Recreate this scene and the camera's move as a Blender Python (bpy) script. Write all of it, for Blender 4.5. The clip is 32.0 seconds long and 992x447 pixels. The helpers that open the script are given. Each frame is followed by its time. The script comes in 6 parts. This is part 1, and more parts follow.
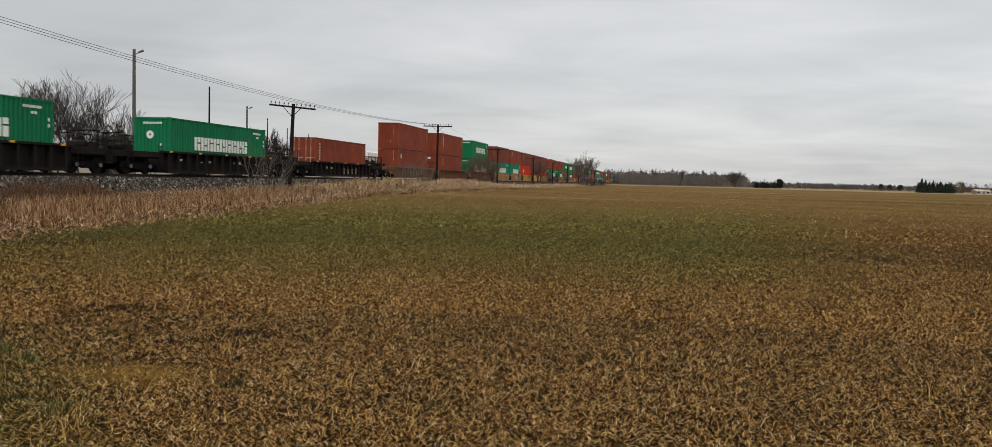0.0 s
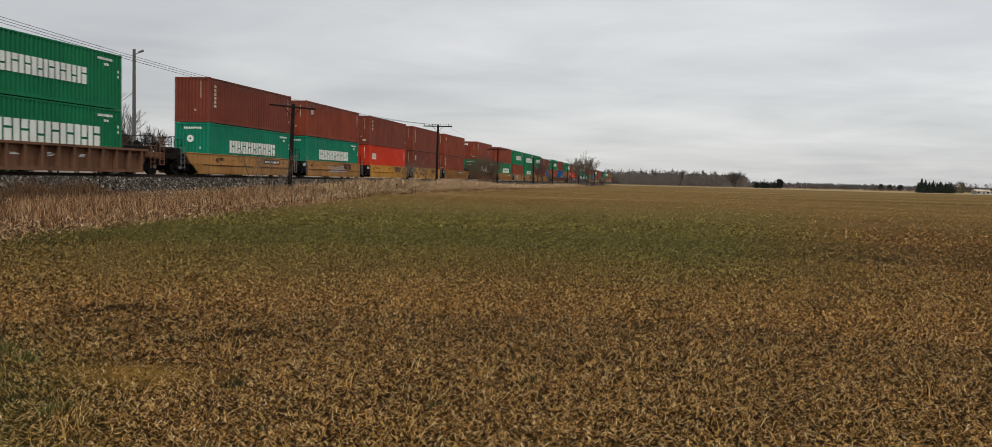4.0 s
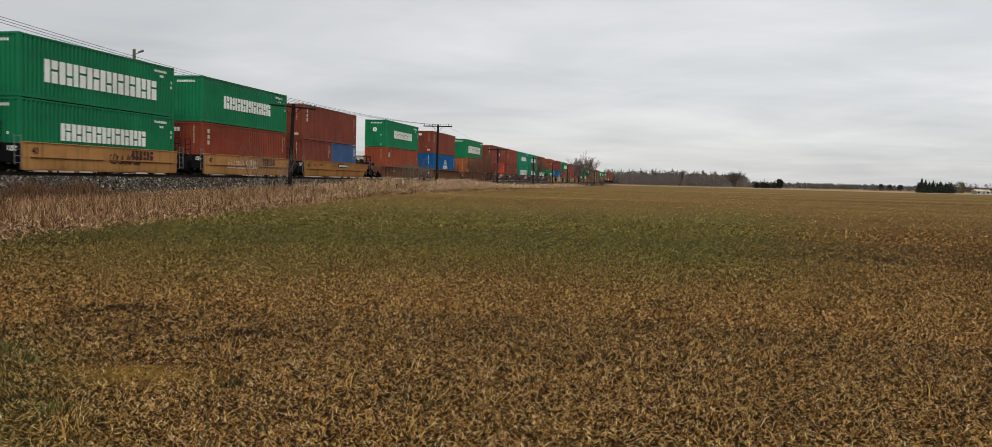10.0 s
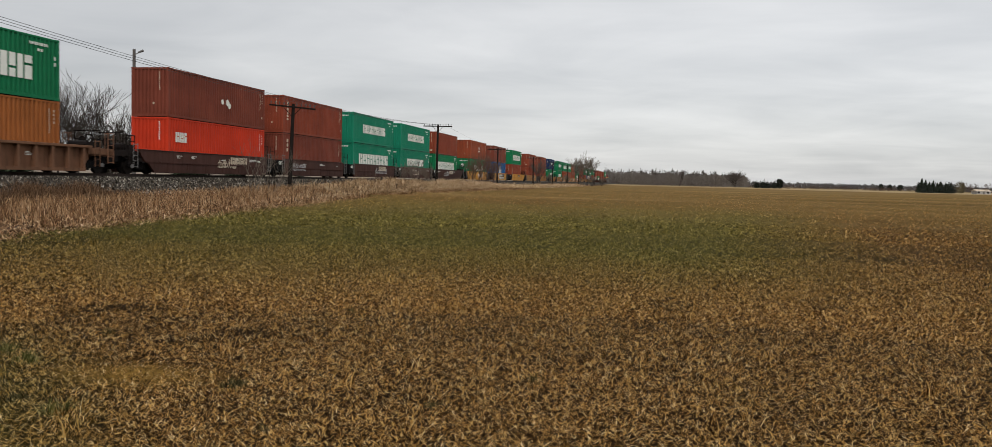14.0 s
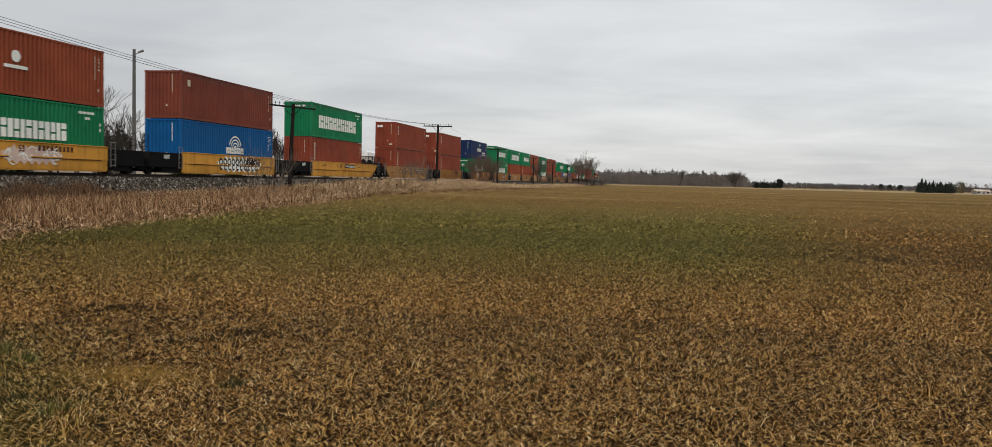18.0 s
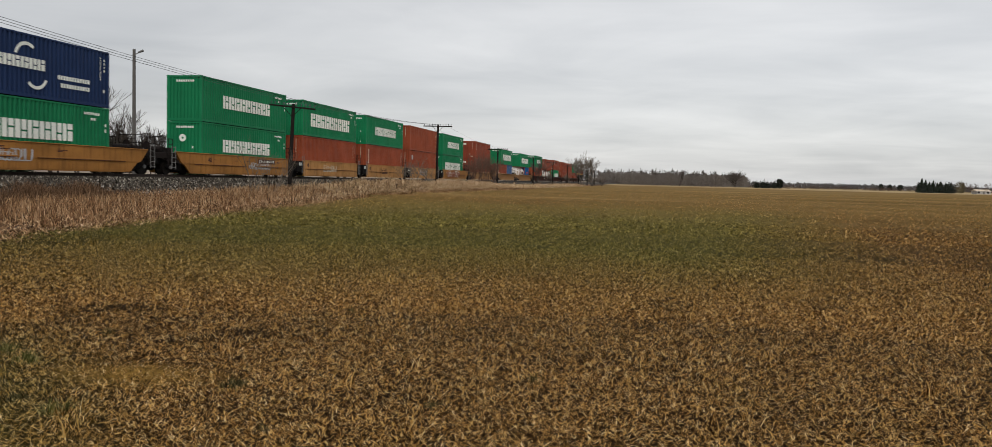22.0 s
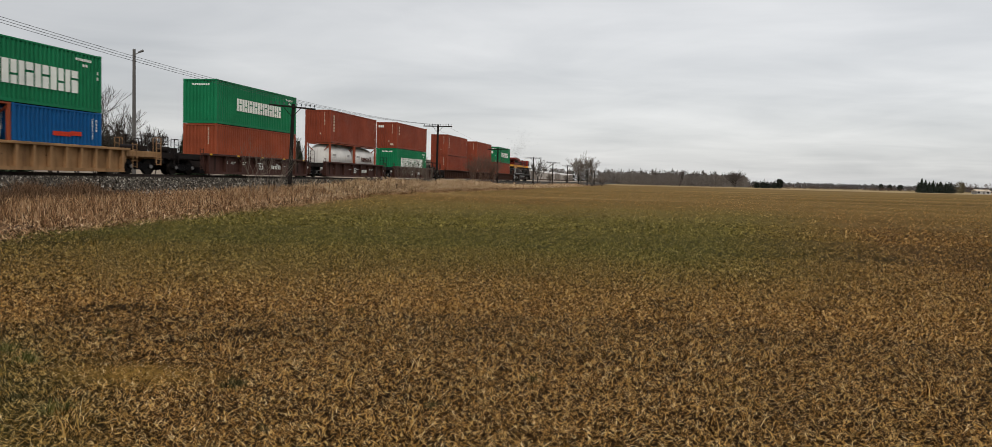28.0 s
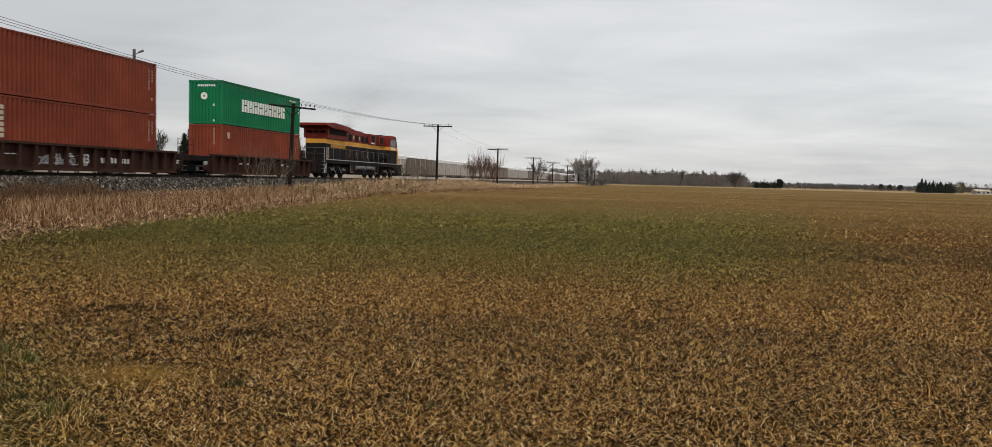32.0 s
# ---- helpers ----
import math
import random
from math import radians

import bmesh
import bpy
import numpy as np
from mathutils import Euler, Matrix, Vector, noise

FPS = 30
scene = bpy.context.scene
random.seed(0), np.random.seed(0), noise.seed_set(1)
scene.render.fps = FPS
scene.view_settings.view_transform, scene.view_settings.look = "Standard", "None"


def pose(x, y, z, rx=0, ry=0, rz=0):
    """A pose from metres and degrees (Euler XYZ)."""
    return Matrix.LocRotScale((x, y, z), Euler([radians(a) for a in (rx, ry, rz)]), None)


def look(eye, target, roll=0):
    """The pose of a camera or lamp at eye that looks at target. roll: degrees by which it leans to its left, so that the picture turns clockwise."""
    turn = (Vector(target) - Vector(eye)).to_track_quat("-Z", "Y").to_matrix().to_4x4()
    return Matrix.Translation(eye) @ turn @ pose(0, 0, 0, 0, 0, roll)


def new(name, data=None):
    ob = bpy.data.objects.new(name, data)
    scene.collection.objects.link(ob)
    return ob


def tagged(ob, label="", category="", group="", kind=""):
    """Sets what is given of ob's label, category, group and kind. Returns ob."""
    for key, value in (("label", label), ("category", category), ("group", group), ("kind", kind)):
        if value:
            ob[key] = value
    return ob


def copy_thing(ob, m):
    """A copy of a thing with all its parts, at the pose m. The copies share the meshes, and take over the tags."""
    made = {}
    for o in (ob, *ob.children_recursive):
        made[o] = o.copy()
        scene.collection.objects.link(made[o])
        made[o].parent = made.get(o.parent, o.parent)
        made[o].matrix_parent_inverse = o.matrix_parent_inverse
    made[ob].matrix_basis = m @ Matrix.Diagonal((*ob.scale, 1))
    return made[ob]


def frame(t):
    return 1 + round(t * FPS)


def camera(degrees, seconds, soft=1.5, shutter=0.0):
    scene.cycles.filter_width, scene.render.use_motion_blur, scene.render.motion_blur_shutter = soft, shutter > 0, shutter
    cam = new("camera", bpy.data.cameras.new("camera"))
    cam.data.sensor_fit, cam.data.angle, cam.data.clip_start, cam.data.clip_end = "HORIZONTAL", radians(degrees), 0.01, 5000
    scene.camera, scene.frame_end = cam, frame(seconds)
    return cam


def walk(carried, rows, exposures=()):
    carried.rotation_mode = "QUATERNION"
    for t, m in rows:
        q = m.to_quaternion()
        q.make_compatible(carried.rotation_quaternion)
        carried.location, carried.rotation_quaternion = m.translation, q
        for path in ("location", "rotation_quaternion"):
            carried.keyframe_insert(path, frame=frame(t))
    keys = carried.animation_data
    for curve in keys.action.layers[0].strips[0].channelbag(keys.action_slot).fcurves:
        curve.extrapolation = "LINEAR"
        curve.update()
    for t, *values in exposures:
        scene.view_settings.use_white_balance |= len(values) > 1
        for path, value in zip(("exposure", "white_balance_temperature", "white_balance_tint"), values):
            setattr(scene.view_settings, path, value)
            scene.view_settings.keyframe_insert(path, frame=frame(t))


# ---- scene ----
SECONDS = 32.0
EYE = 1.6
YAW, PITCH, ROLL = 0.1867, 0.0538, 0.0250
cam = camera(62.53, SECONDS, soft=0.75, shutter=0.15)
AHEAD = (-math.sin(YAW) * math.cos(PITCH), math.cos(YAW) * math.cos(PITCH), EYE - math.sin(PITCH))
STAND = look((0, 0, EYE), AHEAD, math.degrees(ROLL))
walk(cam, [(0.0, STAND), (SECONDS, STAND)], exposures=[(0.0, -0.08, 6650.0, 11.5), (3.4, -0.08, 6650.0, 11.5), (6.0, 0.0, 6650.0, 11.5), (SECONDS, 0.0, 6650.0, 11.5)])

# ---- world, sun ----
SUN_ELEV, SUN_AZ = radians(38), radians(200)
world = bpy.data.worlds.new("overcast_sky")
scene.world = world
world.use_nodes = True
wn, wl = world.node_tree.nodes, world.node_tree.links
wn.clear()
w_out = wn.new("ShaderNodeOutputWorld")
w_mix = wn.new("ShaderNodeMixShader")
w_mix.inputs[0].default_value = 0.88
w_sky = wn.new("ShaderNodeTexSky")
w_sky.sky_type, w_sky.sun_disc = "NISHITA", False
w_sky.sun_elevation, w_sky.sun_rotation = SUN_ELEV, SUN_AZ
w_b1, w_b2 = wn.new("ShaderNodeBackground"), wn.new("ShaderNodeBackground")
w_b1.inputs[1].default_value, w_b2.inputs[1].default_value = 0.1, 1.0
w_tc, w_sep = wn.new("ShaderNodeTexCoord"), wn.new("ShaderNodeSeparateXYZ")
wl.new(w_tc.outputs["Generated"], w_sep.inputs[0])


def w_math(op, a, b):
    n = wn.new("ShaderNodeMath")
    n.operation = op
    for i, v in enumerate((a, b)):
        if isinstance(v, (int, float)):
            n.inputs[i].default_value = v
        else:
            wl.new(v, n.inputs[i])
    return n.outputs[0]


w_up = w_math("ADD", w_math("MAXIMUM", w_sep.outputs[2], 0.0), 0.07)
w_comb = wn.new("ShaderNodeCombineXYZ")
wl.new(w_math("DIVIDE", w_sep.outputs[0], w_up), w_comb.inputs[0])
wl.new(w_math("DIVIDE", w_sep.outputs[1], w_up), w_comb.inputs[1])


def w_noise(scale, detail, rough, dist):
    n = wn.new("ShaderNodeTexNoise")
    n.inputs["Scale"].default_value, n.inputs["Detail"].default_value = scale, detail
    n.inputs["Roughness"].default_value, n.inputs["Distortion"].default_value = rough, dist
    wl.new(w_comb.outputs[0], n.inputs["Vector"])
    return n.outputs[0]


w_cloud = w_math("ADD", w_math("MULTIPLY", w_noise(0.17, 5, 0.5, 0.7), 0.72), w_math("MULTIPLY", w_noise(0.7, 5, 0.55, 0.5), 0.28))
w_ramp = wn.new("ShaderNodeValToRGB")
w_ramp.color_ramp.elements[0].position, w_ramp.color_ramp.elements[1].position = 0.38, 0.62
w_ramp.color_ramp.elements[0].color = (0.515, 0.538, 0.560, 1)
w_ramp.color_ramp.elements[1].color = (0.815, 0.832, 0.838, 1)
wl.new(w_cloud, w_ramp.inputs[0])
wl.new(w_sky.outputs[0], w_b1.inputs[0])
wl.new(w_ramp.outputs[0], w_b2.inputs[0])
# an overcast sky is brighter overhead than towards the horizon
w_zen = wn.new("ShaderNodeMapRange")
w_zen.interpolation_type = "SMOOTHSTEP"
w_zen.inputs[1].default_value, w_zen.inputs[2].default_value, w_zen.inputs[3].default_value, w_zen.inputs[4].default_value = 0.32, 0.95, 1.08, 2.25
wl.new(w_sep.outputs[2], w_zen.inputs[0])
w_low = wn.new("ShaderNodeMapRange")
w_low.inputs[1].default_value, w_low.inputs[2].default_value, w_low.inputs[3].default_value, w_low.inputs[4].default_value = 0.0, 0.17, 0.90, 1.0
wl.new(w_sep.outputs[2], w_low.inputs[0])
wl.new(w_math("MULTIPLY", w_math("MULTIPLY", w_zen.outputs[0], w_low.outputs[0]), w_math("ADD", w_math("MULTIPLY", w_sep.outputs[0], 0.10), 1.015)), w_b2.inputs[1])
wl.new(w_b1.outputs[0], w_mix.inputs[1])
wl.new(w_b2.outputs[0], w_mix.inputs[2])
wl.new(w_mix.outputs[0], w_out.inputs[0])

sun = new("sun", bpy.data.lights.new("sun", "SUN"))
sun.data.energy, sun.data.angle, sun.data.color = 1.2, radians(14), (1.0, 0.96, 0.90)
sun.matrix_world = look((-20 * math.sin(SUN_AZ), 20 * math.cos(SUN_AZ), 20 * math.tan(SUN_ELEV)), (0, 0, 0))


# ---- materials ----
MATS = {}


class Nodes:
    """A short hand to wire one node material."""

    def __init__(self, name):
        self.mat = bpy.data.materials.new(name)
        self.mat.use_nodes = True
        self.t = self.mat.node_tree
        self.b = self.t.nodes["Principled BSDF"]

    def add(self, kind, **inputs):
        n = self.t.nodes.new(kind)
        for k, v in inputs.items():
            self.put(n.inputs[k.replace("_", " ")], v)
        return n

    def put(self, socket, v):
        if isinstance(v, bpy.types.NodeSocket):
            self.t.links.new(v, socket)
        else:
            socket.default_value = v

    def math(self, op, a, b=0.0, c=0.0):
        n = self.t.nodes.new("ShaderNodeMath")
        n.operation = op
        for i, v in enumerate((a, b, c)):
            self.put(n.inputs[i], v)
        return n.outputs[0]

    def mix(self, f, a, b, blend="MIX"):
        n = self.t.nodes.new("ShaderNodeMix")
        n.data_type, n.blend_type = "RGBA", blend
        for s, v in ((n.inputs[0], f), (n.inputs[6], a), (n.inputs[7], b)):
            self.put(s, (*v, 1) if isinstance(v, tuple) and len(v) == 3 else v)
        return n.outputs[2]

    def ramp(self, f, *stops):
        n = self.t.nodes.new("ShaderNodeValToRGB")
        e = n.color_ramp.elements
        while len(e) < len(stops):
            e.new(0.5)
        for i, (p, c) in enumerate(stops):
            e[i].position, e[i].color = p, (*c, 1) if len(c) == 3 else c
        self.put(n.inputs[0], f)
        return n.outputs[0]

    def coords(self, kind="Object", scale=(1, 1, 1)):
        tc = self.t.nodes.new("ShaderNodeTexCoord")
        m = self.t.nodes.new("ShaderNodeMapping")
        m.inputs["Scale"].default_value = scale
        self.t.links.new(tc.outputs[kind], m.inputs[0])
        return m.outputs[0]

    def noise(self, vec, scale, detail=4.0, rough=0.55, dist=0.0):
        return self.add("ShaderNodeTexNoise", Vector=vec, Scale=scale, Detail=detail, Roughness=rough, Distortion=dist).outputs[0]

    def bump(self, height, strength, distance):
        self.put(self.b.inputs["Normal"], self.add("ShaderNodeBump", Height=height, Strength=strength, Distance=distance).outputs[0])

    def done(self, color, rough, metal=0.0, spec=0.5):
        self.put(self.b.inputs["Base Color"], (*color, 1) if isinstance(color, tuple) else color)
        self.put(self.b.inputs["Roughness"], rough)
        self.b.inputs["Metallic"].default_value = metal
        self.b.inputs["Specular IOR Level"].default_value = spec
        MATS[self.mat.name] = self.mat
        return self.mat


def scaled(c, k):
    return tuple(min(1.0, v * k) for v in c)


def paint(name, color, dirt=(0.05, 0.035, 0.025), wear=0.5, rough=0.5, spec=0.13):
    """Weathered vehicle paint: faded patches, streaks that run down, specks of rust."""
    n = Nodes(name)
    big = n.noise(n.coords("Object", (0.5, 0.35, 0.5)), 1.3, 4)
    streak = n.noise(n.coords("Object", (7.0, 5.0, 0.35)), 1.0, 5, 0.65)
    speck = n.noise(n.coords("Object", (3, 3, 3)), 3.5, 6, 0.7)
    info = n.add("ShaderNodeObjectInfo").outputs["Random"]
    base = n.mix(n.ramp(big, (0.35, (0, 0, 0)), (0.65, (1, 1, 1))), scaled(color, 1 - 0.3 * wear), scaled(color, 1 + 0.22 * wear))
    base = n.mix(n.math("MULTIPLY", info, 0.12), base, scaled(color, 0.7))
    base = n.mix(n.math("MULTIPLY", n.ramp(streak, (0.52, (0, 0, 0)), (0.75, (1, 1, 1))), wear * 0.8), base, dirt)
    rust = n.ramp(speck, (0.66, (0, 0, 0)), (0.72, (1, 1, 1)))
    base = n.mix(n.math("MULTIPLY", rust, wear * 0.7), base, (0.10, 0.042, 0.022))
    n.bump(speck, 0.08, 0.01)
    return n.done(base, n.ramp(streak, (0.3, (rough - 0.02,) * 3), (0.8, (min(1.0, rough + 0.25),) * 3)), 0.0, spec)


PAINT = {
    "green": paint("green_paint", (0.005, 0.153, 0.061), (0.009, 0.098, 0.047), 0.4),
    "teal": paint("teal_green_paint", (0.006, 0.180, 0.104), (0.008, 0.10, 0.06), 0.4),
    "red": paint("red_brown_paint", (0.202, 0.0435, 0.0215), (0.105, 0.030, 0.018), 0.55),
    "dark": paint("dark_red_brown_paint", (0.165, 0.0415, 0.0245), (0.09, 0.027, 0.018), 0.55),
    "rust": paint("orange_red_paint", (0.235, 0.053, 0.0225), (0.125, 0.034, 0.017), 0.5),
    "scarlet": paint("bright_red_paint", (0.50, 0.038, 0.013), (0.26, 0.030, 0.016), 0.4),
    "orange": paint("orange_brown_paint", (0.30, 0.098, 0.026), (0.15, 0.055, 0.022), 0.5),
    "blue": paint("blue_paint", (0.002, 0.078, 0.225), (0.01, 0.05, 0.15), 0.35),
    "slate": paint("faded_blue_paint", (0.040, 0.088, 0.185), (0.03, 0.06, 0.12), 0.5),
    "navy": paint("navy_paint", (0.010, 0.026, 0.080), (0.010, 0.020, 0.052), 0.35),
    "yellow": paint("yellow_car_paint", (0.50, 0.235, 0.034), (0.16, 0.085, 0.03), 0.9, 0.55),
    "tan": paint("faded_yellow_car_paint", (0.345, 0.170, 0.055), (0.11, 0.056, 0.026), 0.9, 0.65),
    "ochre": paint("weathered_ochre_paint", (0.285, 0.125, 0.030), (0.09, 0.043, 0.018), 0.9, 0.65),
    "brown": paint("rusty_brown_car_paint", (0.155, 0.076, 0.043), (0.045, 0.025, 0.017), 1.0, 0.7),
    "sand": paint("rusty_tan_car_paint", (0.275, 0.155, 0.072), (0.075, 0.042, 0.026), 1.0, 0.7),
    "umber": paint("dark_brown_car_paint", (0.046, 0.0215, 0.0145), (0.017, 0.0095, 0.0075), 0.9, 0.7, 0.1),
    "soot": paint("sooty_black_car_paint", (0.013, 0.010, 0.009), (0.028, 0.019, 0.015), 0.7, 0.7, 0.1),
    "wine": paint("maroon_car_paint", (0.054, 0.0225, 0.0165), (0.030, 0.016, 0.013), 0.8, 0.6),
    "black": paint("black_steel_paint", (0.006, 0.0055, 0.0055), (0.010, 0.008, 0.007), 0.6, 0.8, 0.08),
    "belle_red": paint("locomotive_red_paint", (0.165, 0.020, 0.013), (0.05, 0.013, 0.010), 0.8, 0.45),
    "belle_yellow": paint("locomotive_yellow_paint", (0.62, 0.30, 0.045), (0.26, 0.12, 0.03), 0.6, 0.45),
    "belle_black": paint("dusty_black_locomotive_paint", (0.011, 0.010, 0.0095), (0.050, 0.036, 0.026), 1.0, 0.7, 0.12),
    "white": paint("white_marking_paint", (0.72, 0.745, 0.68), (0.42, 0.43, 0.37), 0.35, 0.6),
    "cream": paint("cream_marking_paint", (0.50, 0.42, 0.32), (0.3, 0.22, 0.15), 0.4, 0.6),
    "ink": paint("dark_marking_paint", (0.06, 0.022, 0.016), (0.04, 0.02, 0.015), 0.3, 0.6),
    "sticker": paint("amber_reflector_sticker", (0.62, 0.36, 0.03), (0.3, 0.2, 0.05), 0.2, 0.4),
    "blush": paint("pale_pink_spray_paint", (0.52, 0.38, 0.31), (0.38, 0.25, 0.19), 0.4, 0.6),
    "silver": paint("silver_spray_paint", (0.40, 0.40, 0.40), (0.2, 0.19, 0.18), 0.5, 0.5),
    "tank": paint("white_tank_paint", (0.62, 0.60, 0.56), (0.30, 0.26, 0.21), 0.5, 0.4),
    "rack_grey": paint("grey_galvanised_panel", (0.36, 0.35, 0.34), (0.2, 0.18, 0.16), 0.6, 0.6),
    "rack_dark": paint("dark_grey_perforated_panel", (0.17, 0.165, 0.16), (0.1, 0.09, 0.08), 0.6, 0.6),
    "rack_brown": paint("grimy_brown_mesh_panel", (0.145, 0.118, 0.098), (0.08, 0.06, 0.048), 0.8, 0.7),
    "rack_tan": paint("pale_tan_panel", (0.37, 0.335, 0.30), (0.2, 0.165, 0.14), 0.6, 0.6),
    "rack_white": paint("white_roof_paint", (0.70, 0.69, 0.67), (0.4, 0.37, 0.33), 0.4, 0.5),
}


def plain(name, c1, c2, scale, rough=0.8, metal=0.0, bump=0.3, stretch=(1, 1, 1), dist=0.01):
    n = Nodes(name)
    a = n.noise(n.coords("Object", stretch), scale, 6, 0.65)
    b = n.noise(n.coords("Object", stretch), scale * 0.13, 3)
    col = n.mix(n.ramp(a, (0.3, (0, 0, 0)), (0.7, (1, 1, 1))), c1, c2)
    col = n.mix(n.math("MULTIPLY", b, 0.35), col, scaled(c1, 0.6))
    n.bump(a, bump, dist)
    return n.done(col, rough, metal, 0.12)


M_RAIL = plain("worn_rail_steel", (0.03, 0.02, 0.016), (0.06, 0.045, 0.036), 8, 0.6, 0.3)
M_TIE = plain("creosoted_timber", (0.012, 0.010, 0.008), (0.03, 0.024, 0.02), 9, 0.9, 0, 0.5, (1, 12, 12))
M_POLE = plain("weathered_dark_pole_wood", (0.009, 0.007, 0.006), (0.024, 0.019, 0.016), 6, 0.95, 0, 0.5, (14, 14, 0.6))
M_GREYPOLE = plain("weathered_grey_pole_wood", (0.075, 0.07, 0.066), (0.15, 0.14, 0.13), 6, 0.9, 0, 0.4, (14, 14, 0.6))
M_WIRE = plain("grey_wire", (0.05, 0.05, 0.055), (0.09, 0.09, 0.095), 5, 0.6, 0.3, 0.0)
M_WHEEL = plain("dark_oily_wheel_steel", (0.007, 0.006, 0.0055), (0.02, 0.015, 0.012), 6, 0.7, 0.2)
M_BEAR = plain("bright_worn_steel", (0.2, 0.19, 0.18), (0.4, 0.38, 0.36), 6, 0.35, 0.8)
M_BARK = plain("grey_brown_bark", (0.038, 0.031, 0.026), (0.085, 0.072, 0.062), 7, 0.95, 0, 0.5, (5, 5, 1))
M_TWIG = plain("pale_grey_twig_bark", (0.10, 0.08, 0.062), (0.22, 0.185, 0.15), 7, 0.95, 0, 0.2)
M_GREYTWIG = plain("grey_twig_bark", (0.065, 0.055, 0.048), (0.135, 0.117, 0.103), 7, 0.95, 0, 0.2)
M_REDTWIG = plain("reddish_twig_bark", (0.085, 0.05, 0.036), (0.17, 0.108, 0.08), 7, 0.95, 0, 0.2)
M_GLASS = Nodes("dark_window_glass").done((0.012, 0.014, 0.016), 0.08, 0.0, 0.6)
M_INSUL = plain("glass_insulator", (0.05, 0.06, 0.06), (0.12, 0.14, 0.14), 5, 0.25, 0, 0)
M_STONE = plain("crushed_grey_ballast", (0.008, 0.0065, 0.0055), (0.085, 0.073, 0.060), 9, 0.95, 0, 0.6)


def islands(name, stops, rough=0.85, green=None, spec=0.06):
    """Many small leaves or stones, each with a tone of its own; green: a second set of tones where the crop grows."""
    n = Nodes(name)
    rnd = n.add("ShaderNodeNewGeometry").outputs["Random Per Island"]
    col = n.ramp(rnd, *stops)
    if green:
        col = n.mix(crop_mask(n), col, n.ramp(rnd, *green))
    n.done(col, rough, 0.0, spec)
    return n.mat


def crop_mask(n):
    """Where the winter crop is dense and green: a broad belt across the field with ragged edges, and a few patches."""
    pos = n.add("ShaderNodeNewGeometry").outputs["Position"]
    sep = n.add("ShaderNodeSeparateXYZ", Vector=pos)
    wob = n.math("MULTIPLY_ADD", n.noise(pos, 0.09, 4, 0.6), 30.0, -15.0)
    y = n.math("ADD", n.math("MULTIPLY_ADD", sep.outputs[0], -0.19, sep.outputs[1]), n.math("MULTIPLY", wob, n.math("MULTIPLY", sep.outputs[1], 0.03)))
    near = n.add("ShaderNodeMapRange", Value=y, From_Min=10.0, From_Max=19.0).outputs[0]
    far = n.add("ShaderNodeMapRange", Value=y, From_Min=62.0, From_Max=32.0).outputs[0]
    side = n.add("ShaderNodeMapRange", Value=n.math("SUBTRACT", sep.outputs[0], n.math("MULTIPLY", sep.outputs[1], 0.14)), From_Min=3.5, From_Max=-1.5).outputs[0]
    belt = n.math("MULTIPLY", n.math("MULTIPLY", near, far), side)
    patch = n.ramp(n.noise(pos, 0.22, 3, 0.6), (0.54, (0, 0, 0)), (0.72, (1, 1, 1)))
    corner = n.math("MULTIPLY", n.add("ShaderNodeMapRange", Value=n.math("MULTIPLY_ADD", sep.outputs[1], 0.77, sep.outputs[0]), From_Min=0.55, From_Max=-0.75).outputs[0],
                    n.add("ShaderNodeMapRange", Value=sep.outputs[1], From_Min=7.5, From_Max=5.5).outputs[0])
    total = n.math("MAXIMUM", n.math("MULTIPLY", belt, 0.9), n.math("MAXIMUM", n.math("MULTIPLY", patch, 0.14), n.math("MULTIPLY", corner, n.math("MULTIPLY_ADD", n.noise(pos, 2.2, 4, 0.6), 1.6, -0.2))))
    return n.math("MINIMUM", total, 1.0)


GOLD = (-3.9, 5.7)


